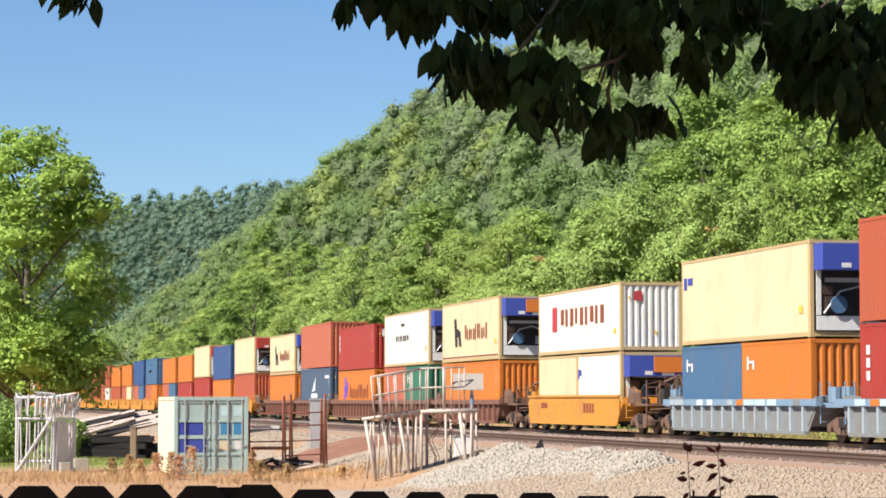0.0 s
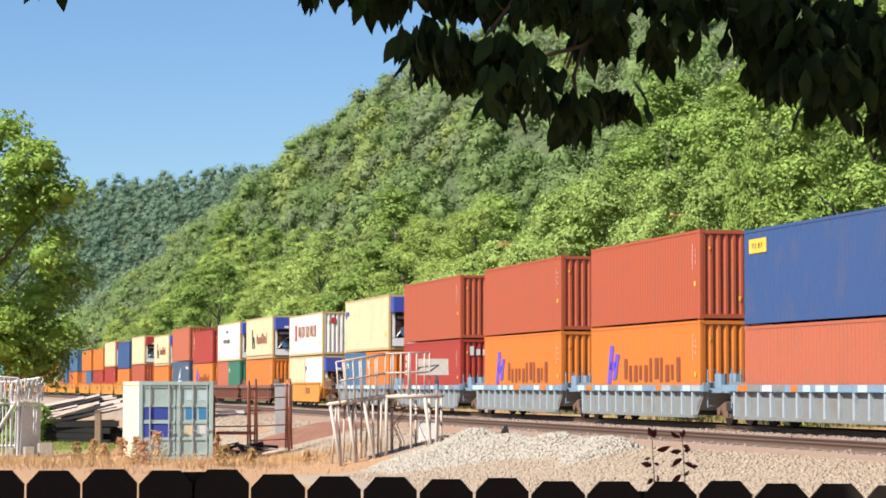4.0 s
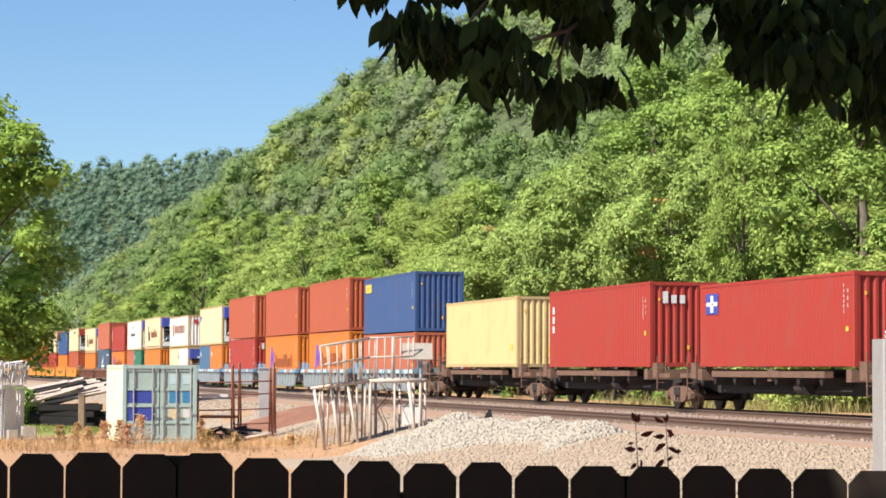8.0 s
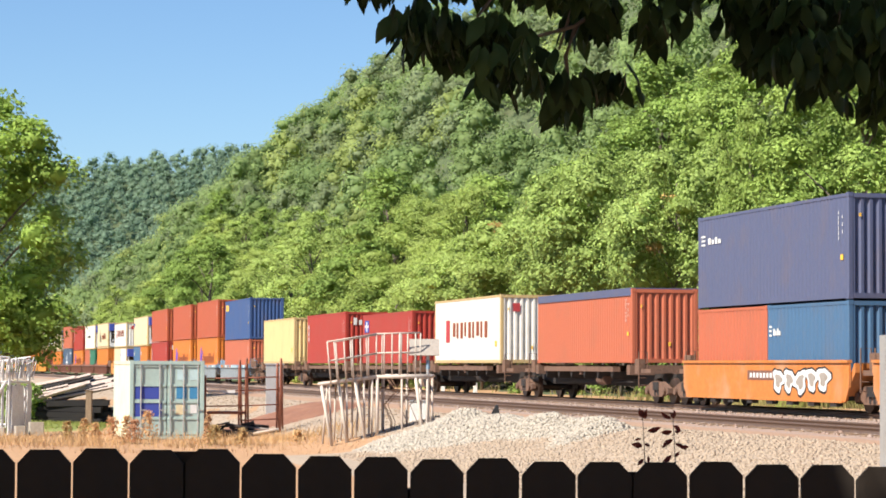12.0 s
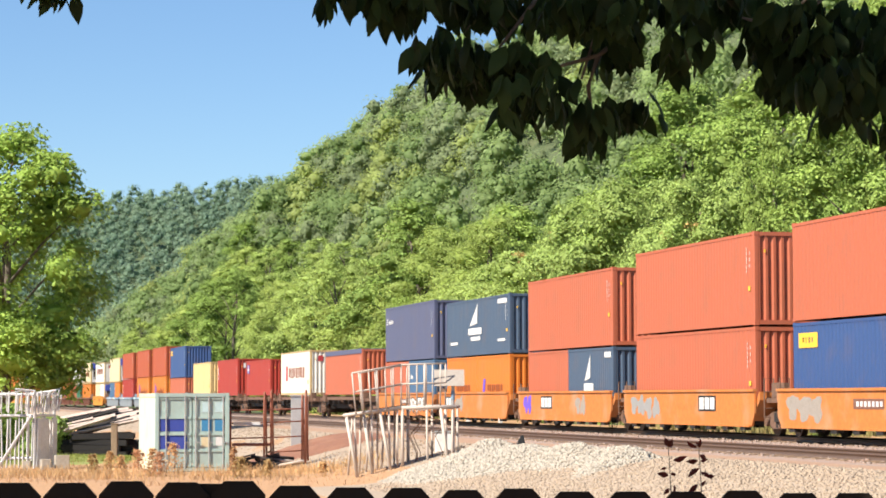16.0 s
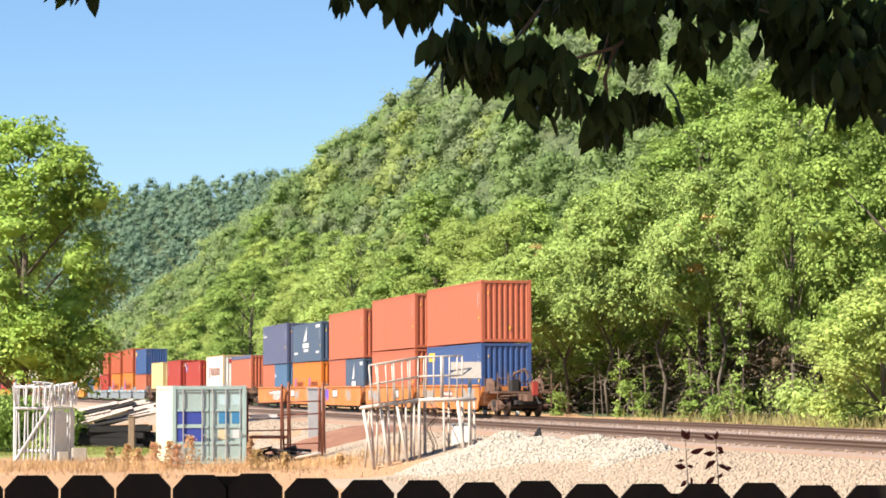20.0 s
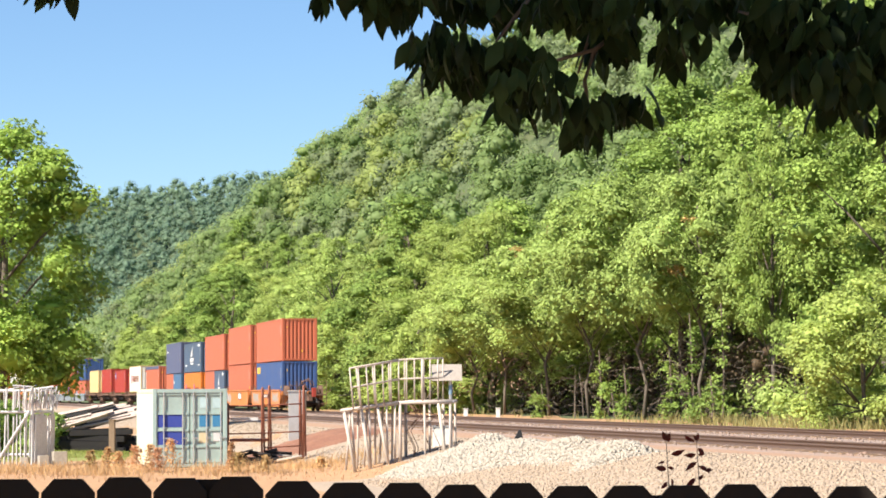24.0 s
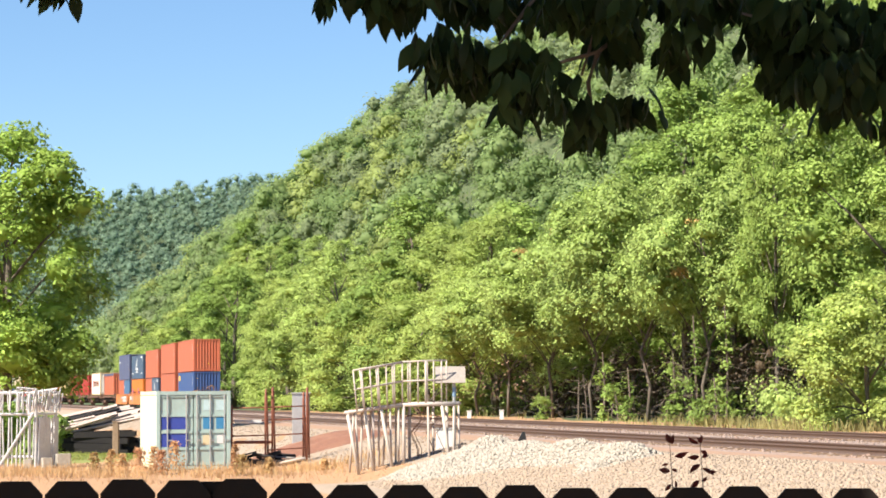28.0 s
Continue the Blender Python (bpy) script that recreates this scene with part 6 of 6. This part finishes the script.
for k in range(22):
    x, y = rng.uniform(-6.4, -4.3), rng.uniform(80.2, 81.8)
    a = rng.uniform(-0.9, 0.9)
    ln = rng.uniform(0.5, 1.1)
    z = rng.uniform(0.05, 0.5)
    pipe(scrap, [(x - ln * math.cos(a) / 2, y, z), (x + ln * math.cos(a) / 2, y + ln * math.sin(a) / 2, max(0.04, z + rng.uniform(-0.4, 0.2)))], rng.uniform(0.03, 0.06), M_DARK if k % 4 else M_PIPE, "scrap_pipe")
part("base", Geo().box(-6.5, -4.6, 80.4, 81.9, 0.0, 0.28, ch=0.2), M_DARK, scrap)
cab = thing("equipment_cabinet", "pale grey steel equipment cabinet beside the track", "cabinet", at=pose(-4.8, 92, float(soil(-4.8, 92))))
part("body", Geo().box(-0.32, 0.32, -0.3, 0.3, 0, 1.95, ch=0.02), M_GALV, cab)
part("door", Geo().box(-0.28, 0.28, -0.316, -0.302, 0.1, 1.85), M_GALV, cab)
part("handle", Geo().box(0.18, 0.21, -0.35, -0.317, 0.9, 1.1), M_DARK, cab)
part("roof", Geo().box(-0.36, 0.36, -0.34, 0.34, 1.952, 2.0), M_GALV, cab)
tall = thing("signal_cabinet", "tall light grey steel cabinet with a lifting eye behind the fence", "cabinet", at=pose(6.35, 30, float(soil(6.35, 30))))
part("body", Geo().box(-0.37, 0.37, -0.35, 0.35, 0, 2.84 - float(soil(6.35, 30)), ch=0.02), M_GALV, tall)
part("door", Geo().box(-0.33, 0.33, -0.366, -0.352, 0.15, 2.1), M_GALV, tall)
zt = 2.84 - float(soil(6.35, 30))
part("lifting_eye", Geo().tube([(-0.28 + 0.05 * math.cos(math.tau * k / 12), -0.3, zt + 0.05 + 0.05 * math.sin(math.tau * k / 12)) for k in range(13)], 0.02, 6), M_GALV, tall)
mk = thing("rail_bumper", "small black wedge-shaped marker beside the track", "marker", at=pose(2.6, 67, float(soil(2.6, 67)), 0, 0, 90))
part("wedge", Geo().plate([(-0.16, 0), (0.18, 0), (0.12, 0.30), (0.0, 0.52), (-0.06, 0.52)], -0.14, 0.14), M_BLACK, mk)
part("cap", Geo().box(0.145, 0.30, -0.12, 0.12, 0, 0.24, ch=0.03), M_DARK, mk, "dark side block")
for x, y in ((2.35, 138), (4.2, 138.5)):
    wp = thing("marker_post", "short white marker post beyond the track", "post", "marker posts", at=pose(x, y, float(soil(x, y))))
    part("post", Geo().box(-0.12, 0.12, -0.1, 0.1, 0, 0.5, ch=0.02), M_MARK_WHITE, wp)
    part("cap", Geo().box(-0.14, 0.14, -0.12, 0.12, 0.502, 0.55, ch=0.02), M_MARK_WHITE, wp)
post = thing("wooden_post", "short brown wooden post in the grass", "post", at=pose(-12.3, 96, float(soil(-12.3, 96))))
part("post", Geo().box(-0.12, 0.12, -0.12, 0.12, -0.1, 1.35, ch=0.02), M_WOOD, post)
part("cap", Geo().box(-0.14, 0.14, -0.14, 0.14, 1.351, 1.39), M_WOOD, post)
dark = thing("timber_stack", "stack of dark creosoted timbers in the grass", "timber stack")
rng = random.Random(9)
for k in range(24):
    y, z = 100.2 + 0.28 * (k % 6), 0.02 + 0.24 * (k // 6)
    x, ln = -13.6 + rng.uniform(-0.5, 0.5), rng.uniform(1.1, 1.7)
    part("timber", Geo().box(-ln, ln, 0, 0.26, 0, 0.23, ch=0.03), M_TAR, dark, at=pose(x, y + rng.uniform(-0.1, 0.05), z, 0, rng.uniform(-2.0, 2.0), rng.uniform(-5, 5)))
M_GREYBOARD = mat("bleached_scrap_board", (0.42, 0.33, 0.28), 0.85, 0, 0.25, 2, 0.5, (0.16, 0.12, 0.10), 0.2, 12)
for k in range(22):
    x, y, z = -13.7 + rng.uniform(-1.3, 1.5), 100.2 + 0.075 * k, 1.03 + 0.028 * k
    ln, up = rng.uniform(0.9, 1.5), rng.uniform(0.15, 0.30)
    part("board", Geo().tube([(x - ln, y, z - up * ln + 0.15), (x + ln, y + 0.1, z + up * ln + 0.15)], rng.uniform(0.05, 0.11), 4), M_GREYBOARD if k % 5 < 3 else M_TAR, dark, "bleached scrap board" if k % 5 < 3 else "")


# ---- loose ground cover ----
def stones(name, rng, pts, size, material, label):
    """Low angular stones in one mesh."""
    cube = np.array([(x, y, z) for x in (-1, 1) for y in (-1, 1) for z in (-1, 1)], float)
    fq = np.array([(0, 1, 3, 2), (4, 6, 7, 5), (0, 4, 5, 1), (2, 3, 7, 6), (0, 2, 6, 4), (1, 5, 7, 3)])
    n = len(pts)
    s = size * rng.uniform(0.5, 1.3, (n, 1, 1)) * rng.uniform(0.6, 1.1, (n, 1, 3))
    v = cube[None] * s * rng.uniform(0.55, 1.15, (n, 8, 1))
    a = rng.uniform(0, math.tau, n)
    c, si = np.cos(a)[:, None], np.sin(a)[:, None]
    b = rng.uniform(-0.8, 0.8, n)
    y2, z2 = v[..., 1] * np.cos(b)[:, None] - v[..., 2] * np.sin(b)[:, None], v[..., 1] * np.sin(b)[:, None] + v[..., 2] * np.cos(b)[:, None]
    v = np.stack([v[..., 0] * c - y2 * si, v[..., 0] * si + y2 * c, z2], -1) + pts[:, None]
    return tagged(part(name, np_mesh(name, v.reshape(-1, 3), (fq[None] + 8 * np.arange(n)[:, None, None]).reshape(-1, 4), material), None), label, "gravel", kind="stuff")


def pile_height(x, y):
    """A ridge of tipped stone that runs beside the track."""
    ax, ay, bx, by = 1.7, 66.0, 4.8, 55.5
    t = np.clip(((x - ax) * (bx - ax) + (y - ay) * (by - ay)) / ((bx - ax) ** 2 + (by - ay) ** 2), 0, 1)
    d = np.hypot(x - ax - t * (bx - ax), y - ay - t * (by - ay)) / (2.9 + 0.5 * np.sin(5 * t + 1))
    return np.clip(1.36 * (1 - np.sqrt(d * d + 0.012)), -0.25, 2) * (1 + 0.09 * np.sin(2.1 * x + 0.6) * np.sin(1.3 * y)) - 0.03


rng = np.random.default_rng(40)
px_, py_ = np.meshgrid(np.linspace(-2.2, 8.6, 69), np.linspace(51.5, 69.6, 91))
pz_ = pile_height(px_, py_)
i = np.arange(69 * 91).reshape(91, 69)
pile = thing("gravel_pile", "heap of pale crushed stone beside the track", "gravel pile")
part("mound", np_mesh("mound", np.stack([px_, py_, pz_], -1).reshape(-1, 3), np.stack([i[:-1, :-1], i[:-1, 1:], i[1:, 1:], i[1:, :-1]], -1).reshape(-1, 4), M_STONE, True), None, pile)
x, y = rng.uniform(-2.1, 8.5, 44000), rng.uniform(51.6, 69.5, 44000)
keep = pile_height(x, y) > 0.02
x, y = x[keep], y[keep]
stones("loose_stones", rng, np.stack([x, y, pile_height(x, y) + 0.01], 1), 0.037, M_STONE, "pale crushed stones on a heap")
apron = []
ss, oo = np.arange(-60, 5.1, 1.0), np.linspace(9.0, 17.0, 25)
for s_ in ss:
    for o_ in oo:
        x, y, th = on_track(s_, o_)
        apron.append((x, y, float(soil(x, y)) + (0.07 if o_ < 16.5 else -0.05)))
i = np.arange(len(apron)).reshape(len(ss), len(oo))
tagged(part("gravel_apron", np_mesh("gravel_apron", apron, np.stack([i[:-1, :-1], i[:-1, 1:], i[1:, 1:], i[1:, :-1]], -1).reshape(-1, 4), M_GRAVEL, True), None), "pale pinkish gravel apron beside the track", "gravel", kind="structure")
s, o = rng.uniform(-34, 4, 26000), rng.uniform(9.2, 15.0, 26000)
th = np.interp(s, _s, _th)
x, y = np.interp(s, _s, _x) - o * np.cos(th), np.interp(s, _s, _y) - o * np.sin(th)
keep = x < 0.25 * y
x, y = x[keep], y[keep]
stones("loose_gravel", rng, np.stack([x, y, soil(x, y) + 0.07], 1), 0.032, M_GRAVEL, "pale loose gravel beside the track")
s, o = rng.uniform(2, 130, 7000), rng.uniform(9.3, 14.2, 7000)
th = np.interp(s, _s, _th)
x, y = np.interp(s, _s, _x) - o * np.cos(th), np.interp(s, _s, _y) - o * np.sin(th)
stones("bank_stones", rng, np.stack([x, y, 0.92 * (1 - fade(9.5, 15.0, o)) + 0.04], 1), 0.028, M_GRAVEL, "pale stones on the bank below the track")
s = rng.uniform(-40, 120, 14000)
o = rng.uniform(-3.0, 7.9, 14000)
th = np.interp(s, _s, _th)
x, y = np.interp(s, _s, _x) - o * np.cos(th), np.interp(s, _s, _y) - o * np.sin(th)
stones("ballast_stones", rng, np.stack([x, y, np.interp(o, [-3.4, -2.0, 2.0, 3.6, 4.2, 8.1, 10.2], [0.6, 1.06, 1.06, 0.98, 1.06, 1.06, 0.5])], 1), 0.038, M_BALLAST, "rust-stained ballast stones")


def blades(name, rng, x, y, z, height, material, label, lean=0.35, width=0.012):
    """Grass blades, each a narrow bent quad."""
    n = len(x)
    h = height * rng.uniform(0.5, 1.3, n)
    a = rng.uniform(0, math.tau, n)
    w = width * rng.uniform(0.6, 1.6, n)
    wx, wy = np.cos(a) * w, np.sin(a) * w
    lx, ly = rng.normal(size=n) * lean * h, rng.normal(size=n) * lean * h
    v = np.stack([np.stack([x - wx, y - wy, z - 0.02], 1), np.stack([x + wx, y + wy, z - 0.02], 1), np.stack([x + lx + wx * 0.3, y + ly + wy * 0.3, z + h], 1), np.stack([x + lx - wx * 0.3, y + ly - wy * 0.3, z + h], 1)], 1)
    return tagged(part(name, np_mesh(name, v.reshape(-1, 3), np.arange(4 * n).reshape(-1, 4), material), None), label, "grass", kind="stuff")


c = rng.uniform((-14.0, 71.0), (-1.0, 78.6), (150, 2))
k = rng.integers(0, 150, 3600)
x, y = c[k, 0] + rng.normal(size=3600) * 0.35, c[k, 1] + rng.normal(size=3600) * 0.4
blades("dry_brushwood", rng, x, y, soil(x, y), 0.27, L_DRY, "wispy yellow dry weeds in tufts", 0.3, 0.009)
n = 9000
x, y = rng.uniform(-20, 1, n), rng.uniform(66, 92, n)
keep = np.sin(x * 0.9 + 2) * np.sin(y * 0.5) + rng.normal(size=n) * 0.5 > -0.1
x, y = x[keep], y[keep]
blades("dry_grass", rng, x, y, soil(x, y), 0.10, L_GRASS, "dry straw-coloured grass and weeds")
lawn = []
for y in np.linspace(88.5, 112, 30):
    for k, x in enumerate(np.linspace(-22, -10.3 - 0.12 * (y - 90) + 0.5 * math.sin(y * 1.1), 16)):
        edge = k in (0, 15) or y in (88.5, 112)
        lawn.append((x, y + 0.3 * math.sin(2 * x), float(soil(x, y)) + (-0.04 if edge else 0.045)))
i = np.arange(480).reshape(30, 16)
M_LAWN = mat("mown_grass", (0.20, 0.225, 0.055), 0.95, 0, 0.3, 0.6, 0.5, (0.30, 0.21, 0.09), 0.8, 14)
tagged(part("lawn", np_mesh("lawn", lawn, np.stack([i[:-1, :-1], i[:-1, 1:], i[1:, 1:], i[1:, :-1]], -1).reshape(-1, 4), M_LAWN, True), None), "patch of short mown green grass beside the yard", "lawn", kind="structure")
n = 16000
x, y = rng.uniform(-22, -11, n), rng.uniform(90, 112, n)
blades("green_grass", rng, x, y, soil(x, y) + 0.03, 0.09, L_GREENGRASS, "short green grass under the trees")
s, o = rng.uniform(-40, 130, 30000), rng.uniform(-11.5, -5.2, 30000)
keep = (rng.random(30000) < (-(o + 3.5) / 7) ** 1.2) & (np.sin(s * 0.55) + np.sin(s * 0.23 + 1) + rng.normal(size=30000) * 0.4 > -0.2) & ((s < 50) | (rng.random(30000) < 0.04))
s, o = s[keep], o[keep]
th = np.interp(s, _s, _th)
x, y = np.interp(s, _s, _x) - o * np.cos(th), np.interp(s, _s, _y) - o * np.sin(th)
blades("trackside_grass", rng, x, y, soil(x, y), 0.42, L_WEEDS, "tall olive grass along the edge of the woods", 0.3, 0.02)

# dry weeds in the yard
rr = random.Random(14)
for n, (x, y, h) in enumerate(((-9.9, 83.6, 0.75), (-9.3, 82.6, 0.8), (-8.7, 83.9, 0.95), (-9.0, 82.2, 0.7), (-6.35, 80.0, 0.9), (-6.1, 79.5, 0.6), (-10.8, 83.0, 0.7), (-11.5, 84.0, 0.6), (-5.2, 79.6, 0.5), (-10.3, 81.8, 0.6), (-3.4, 80.0, 0.45))):
    x, y = x * 0.925, y * 0.925
    g = np.random.default_rng(100 + n)
    wd = thing("dry_weed", "tall rusty brown dried weed in the yard", "weed", "dry weeds")
    part("stem", Geo().tube([(x, y, -0.02), (x + 0.03, y, h * 0.6), (x, y, h)], 0.012, 5, 0.004), M_WOOD, wd)
    m = 300
    zz = g.random(m) ** 0.7
    rad = g.uniform(0.22, 0.42) * (1 - zz * 0.6)
    aa = g.uniform(0, math.tau, m)
    pp = np.stack([x + rad * np.cos(aa) * g.random(m), y + rad * np.sin(aa) * g.random(m), zz * h + 0.03], 1)
    v, q = leaves(g, pp, g.normal(size=(m, 3)), 0.026, 0.36, 2.2)
    part("foliage", np_mesh("foliage", v, q, L_DRY), None, wd, "rusty dried leaves")

# bushes by the stand
for n, (x, y, h, r) in enumerate(((-17.2, 96, 2.0, 1.5), (-18.8, 97.5, 2.4, 1.6), (-16.0, 101, 1.4, 1.1))):
    g = np.random.default_rng(200 + n)
    bush = thing("bush", "green leafy bush at the edge of the yard", "bush", "bushes")
    bl = [((x + g.normal() * r * 0.45, y + g.normal() * r * 0.4, h * g.uniform(0.25, 0.85)), (r * g.uniform(0.3, 0.55),) * 3) for _ in range(12)]
    p, d = blobs_points(g, bl, 4500)
    v, q = leaves(g, p, d + np.array([0, 0, 0.3]), 0.07)
    part("foliage", np_mesh("foliage", v, q, L_NEAR), None, bush)
    part("stem", Geo().tube([(x, y, -0.1), (x, y, h * 0.6)], 0.05, 6, 0.02), M_BARK, bush)

# bare stems and dead branches under the trees
rr = random.Random(21)
for k in range(34):
    s_, o_ = rr.uniform(-25, 95), -rr.uniform(11.0, 15.0)
    x, y, th = on_track(s_, o_)
    z = float(soil(x, y))
    st = thing("dead_sapling", "bare grey dead sapling at the edge of the woods", "sapling", "dead saplings")
    h, a = rr.uniform(1.5, 3.6), rr.uniform(0, math.tau)
    le = rr.uniform(0.1, 0.5) * h
    tip = (x + le * math.cos(a), y + le * math.sin(a), z + h)
    mid = (x + le * 0.35 * math.cos(a), y + le * 0.35 * math.sin(a), z + h * 0.55)
    part("stem", Geo().tube([(x, y, z - 0.1), mid, tip], rr.uniform(0.03, 0.07), 6, 0.012), M_DEADWOOD, st)
    for j in range(3):
        u = rr.uniform(0.4, 0.9)
        b = tuple(p + (q_ - p) * u for p, q_ in zip((x, y, z), tip))
        a2 = rr.uniform(0, math.tau)
        part("branch", Geo().tube([b, (b[0] + 0.6 * math.cos(a2), b[1] + 0.6 * math.sin(a2), b[2] + rr.uniform(-0.3, 0.6)), (b[0] + 1.3 * math.cos(a2), b[1] + 1.3 * math.sin(a2), b[2] + rr.uniform(-0.8, 0.9))], 0.02, 5, 0.006), M_DEADWOOD, st)

# vines that climb the stems under the canopy
for n, (s_, o_, h, r) in enumerate(((53, -10.8, 4.6, 0.34), (62, -10.2, 2.2, 0.4), (68, -10.6, 3.2, 0.3), (78, -10.0, 1.4, 0.4), (57.5, -11.2, 3.0, 0.36), (49.5, -11.2, 5.0, 0.36), (46.5, -9.6, 1.6, 0.5))):
    g = np.random.default_rng(300 + n)
    x, y, th = on_track(s_, o_)
    z = float(soil(x, y))
    vine = thing("climbing_vine", "green leafy vine climbing a bare stem under the trees", "vine", "vines under the trees")
    bl = [((x + g.normal() * 0.25, y + g.normal() * 0.25, z + h * (j + 0.4) / 6), (r * g.uniform(0.6, 1.1),) * 2 + (r * 0.8,)) for j in range(6)]
    v, q = tufts(g, bl, 36, 20, 0.26, 0.06)
    part("foliage", np_mesh("foliage", v, q, L_NEAR), None, vine)
    part("stem", Geo().tube([(x, y, z - 0.1), (x + 0.1, y, z + h * 0.5), (x, y + 0.1, z + h + 0.6)], 0.06, 7, 0.03), M_DEADWOOD, vine)

# dead brush at the foot of the trees
brush = Geo()
rr = random.Random(33)
for k in range(360):
    s_, o_ = rr.uniform(44, 106), -rr.uniform(11.0, 15.5)
    x, y, th = on_track(s_, o_)
    z, a, ln = float(soil(x, y)) + rr.random() ** 1.4 * 3.6, rr.uniform(0, math.tau), rr.uniform(0.6, 2.0)
    b1 = (x + ln * 0.5 * math.cos(a), y + ln * 0.5 * math.sin(a), z + rr.uniform(-0.2, 0.5))
    brush.tube([(x, y, z), b1, (x + ln * math.cos(a + 0.5), y + ln * math.sin(a + 0.5), z + rr.uniform(-0.6, 0.5))], rr.uniform(0.010, 0.028), 5, 0.005)
tagged(part("dead_brush", brush, M_DEADWOOD), "tangle of dead brown branches under the trees", "brush", kind="stuff")
g = np.random.default_rng(61)
bl = []
for k in range(130):
    s_, o_ = g.uniform(22, 46) if k % 2 else g.uniform(102, 128), -g.uniform(11.0, 16.5)
    x, y, th = on_track(s_, o_)
    r = g.uniform(0.5, 1.25)
    bl.append(((x, y, float(soil(x, y)) + g.uniform(0.2, 1.0) * (2.6 if o_ < -13.5 else 1.2)), (r, r, r * 0.9)))
p, d = blobs_points(g, bl, 22000)
v, q = leaves(g, p, d + np.array([0, 0, 0.3]), 0.075)
cv, cq = cores(g, bl, 8, 5, 0.4)
tagged(part("underbrush", np_mesh("underbrush", np.concatenate([v, cv]), np.concatenate([q, cq + len(v)]), L_DARK)), "dense green underbrush below the trees", "underbrush", kind="stuff")
# thicket of dead leaves, coloured dark where the canopy's shade would lie
bl = []
for k in range(120):
    s_, o_ = g.uniform(44, 106), -g.uniform(14.0, 18.0)
    x, y, th = on_track(s_, o_)
    r = g.uniform(0.6, 1.4)
    bl.append(((x, y, float(soil(x, y)) + g.uniform(0.2, 3.6)), (r, r, r * 0.9)))
p, d = blobs_points(g, bl, 14000)
v, q = leaves(g, p, g.normal(size=p.shape), 0.06)
cv, cq = cores(g, bl, 8, 5, 0.22)
tagged(part("dead_thicket", np_mesh("dead_thicket", np.concatenate([v, cv]), np.concatenate([q, cq + len(v)]), L_SHADE_BROWN)), "brown dead thicket below the trees, coloured dark to stand for shade", "thicket", kind="stuff")
g = np.random.default_rng(60)
n = 420
s_, o_ = g.normal(96, 9, n), -g.uniform(9.4, 11.5, n)
th = np.interp(s_, _s, _th)
x, y = np.interp(s_, _s, _x) - o_ * np.cos(th), np.interp(s_, _s, _y) - o_ * np.sin(th)
v, q = leaves(g, np.stack([x, y, soil(x, y) + g.uniform(1.2, 4.0, n)], 1), g.normal(size=(n, 3)), 0.055)
tagged(part("withered_leaves", np_mesh("withered_leaves", v, q, L_WITHER)), "withered brown leaves hanging in the brush", "leaves", kind="stuff")
# rusty seed clusters on the crowns
for x, y, z in ((11.8, 119.5, 10.3), (13.2, 119.5, 10.85), (12.63, 119.5, 8.46), (12.2, 119.5, 8.4), (7.37, 139.5, 11.7), (5.3, 139.5, 10.6)):
    cl = thing("seed_cluster", "rusty orange seed cluster on a green crown", "seed cluster", "seed clusters")
    v, q = tufts(g, [((x, y, z), (0.35, 0.35, 0.22))], 7, 16, 0.22, 0.05)
    part("seeds", np_mesh("seeds", v, q, L_SEED), None, cl)
# red clay spread by the rack
cx_, cy_ = np.meshgrid(np.linspace(-1, 1, 33), np.linspace(-1, 1, 33))
cr = np.clip(1 - cx_**2 - cy_**2, 0, 1)
X_, Y_ = -4.1 + 2.9 * cx_, 89.5 + 5.0 * cy_
Z_ = soil(X_, Y_) - 0.05 + 0.30 * cr**0.6 + 0.03 * np.sin(5 * X_) * np.sin(3 * Y_) * cr
i = np.arange(33 * 33).reshape(33, 33)
M_CLAY = mat("red_clay", (0.20, 0.088, 0.052), 0.95, 0, 0.25, 0.8, 0.4, (0.36, 0.2, 0.12), 0.6, 8)
clay = thing("clay_heap", "low spread heap of red clay behind a rack", "clay heap")
part("mound", np_mesh("mound", np.stack([X_, Y_, Z_], -1).reshape(-1, 3), np.stack([i[:-1, :-1], i[:-1, 1:], i[1:, 1:], i[1:, :-1]], -1).reshape(-1, 4), M_CLAY, True), None, clay)



# ---- movement ----
def travelled(t):
    d = t - 17.0
    return 13.633 * d - 0.02099 * d * d / 2


def motions():
    for ob, middle, half, z in MOVING:
        rows = []
        for k in range(15):
            t = 2.0 * k
            s = middle + travelled(t)
            ax, ay, _ = on_track(s - half)
            bx, by, _ = on_track(s + half)
            rows.append((t, pose((ax + bx) / 2, (ay + by) / 2, RAIL + z, 0, 0, math.degrees(math.atan2(ax - bx, by - ay)))))
        walk(ob, rows)
    turn = lambda t: math.degrees(-travelled(t) / 0.42)
    for ax, yy in AXLES:
        walk(ax, [(k / FPS, pose(0, yy, 0.42, turn(k / FPS), 0, 0)) for k in range(28 * FPS + 1)])


motions()
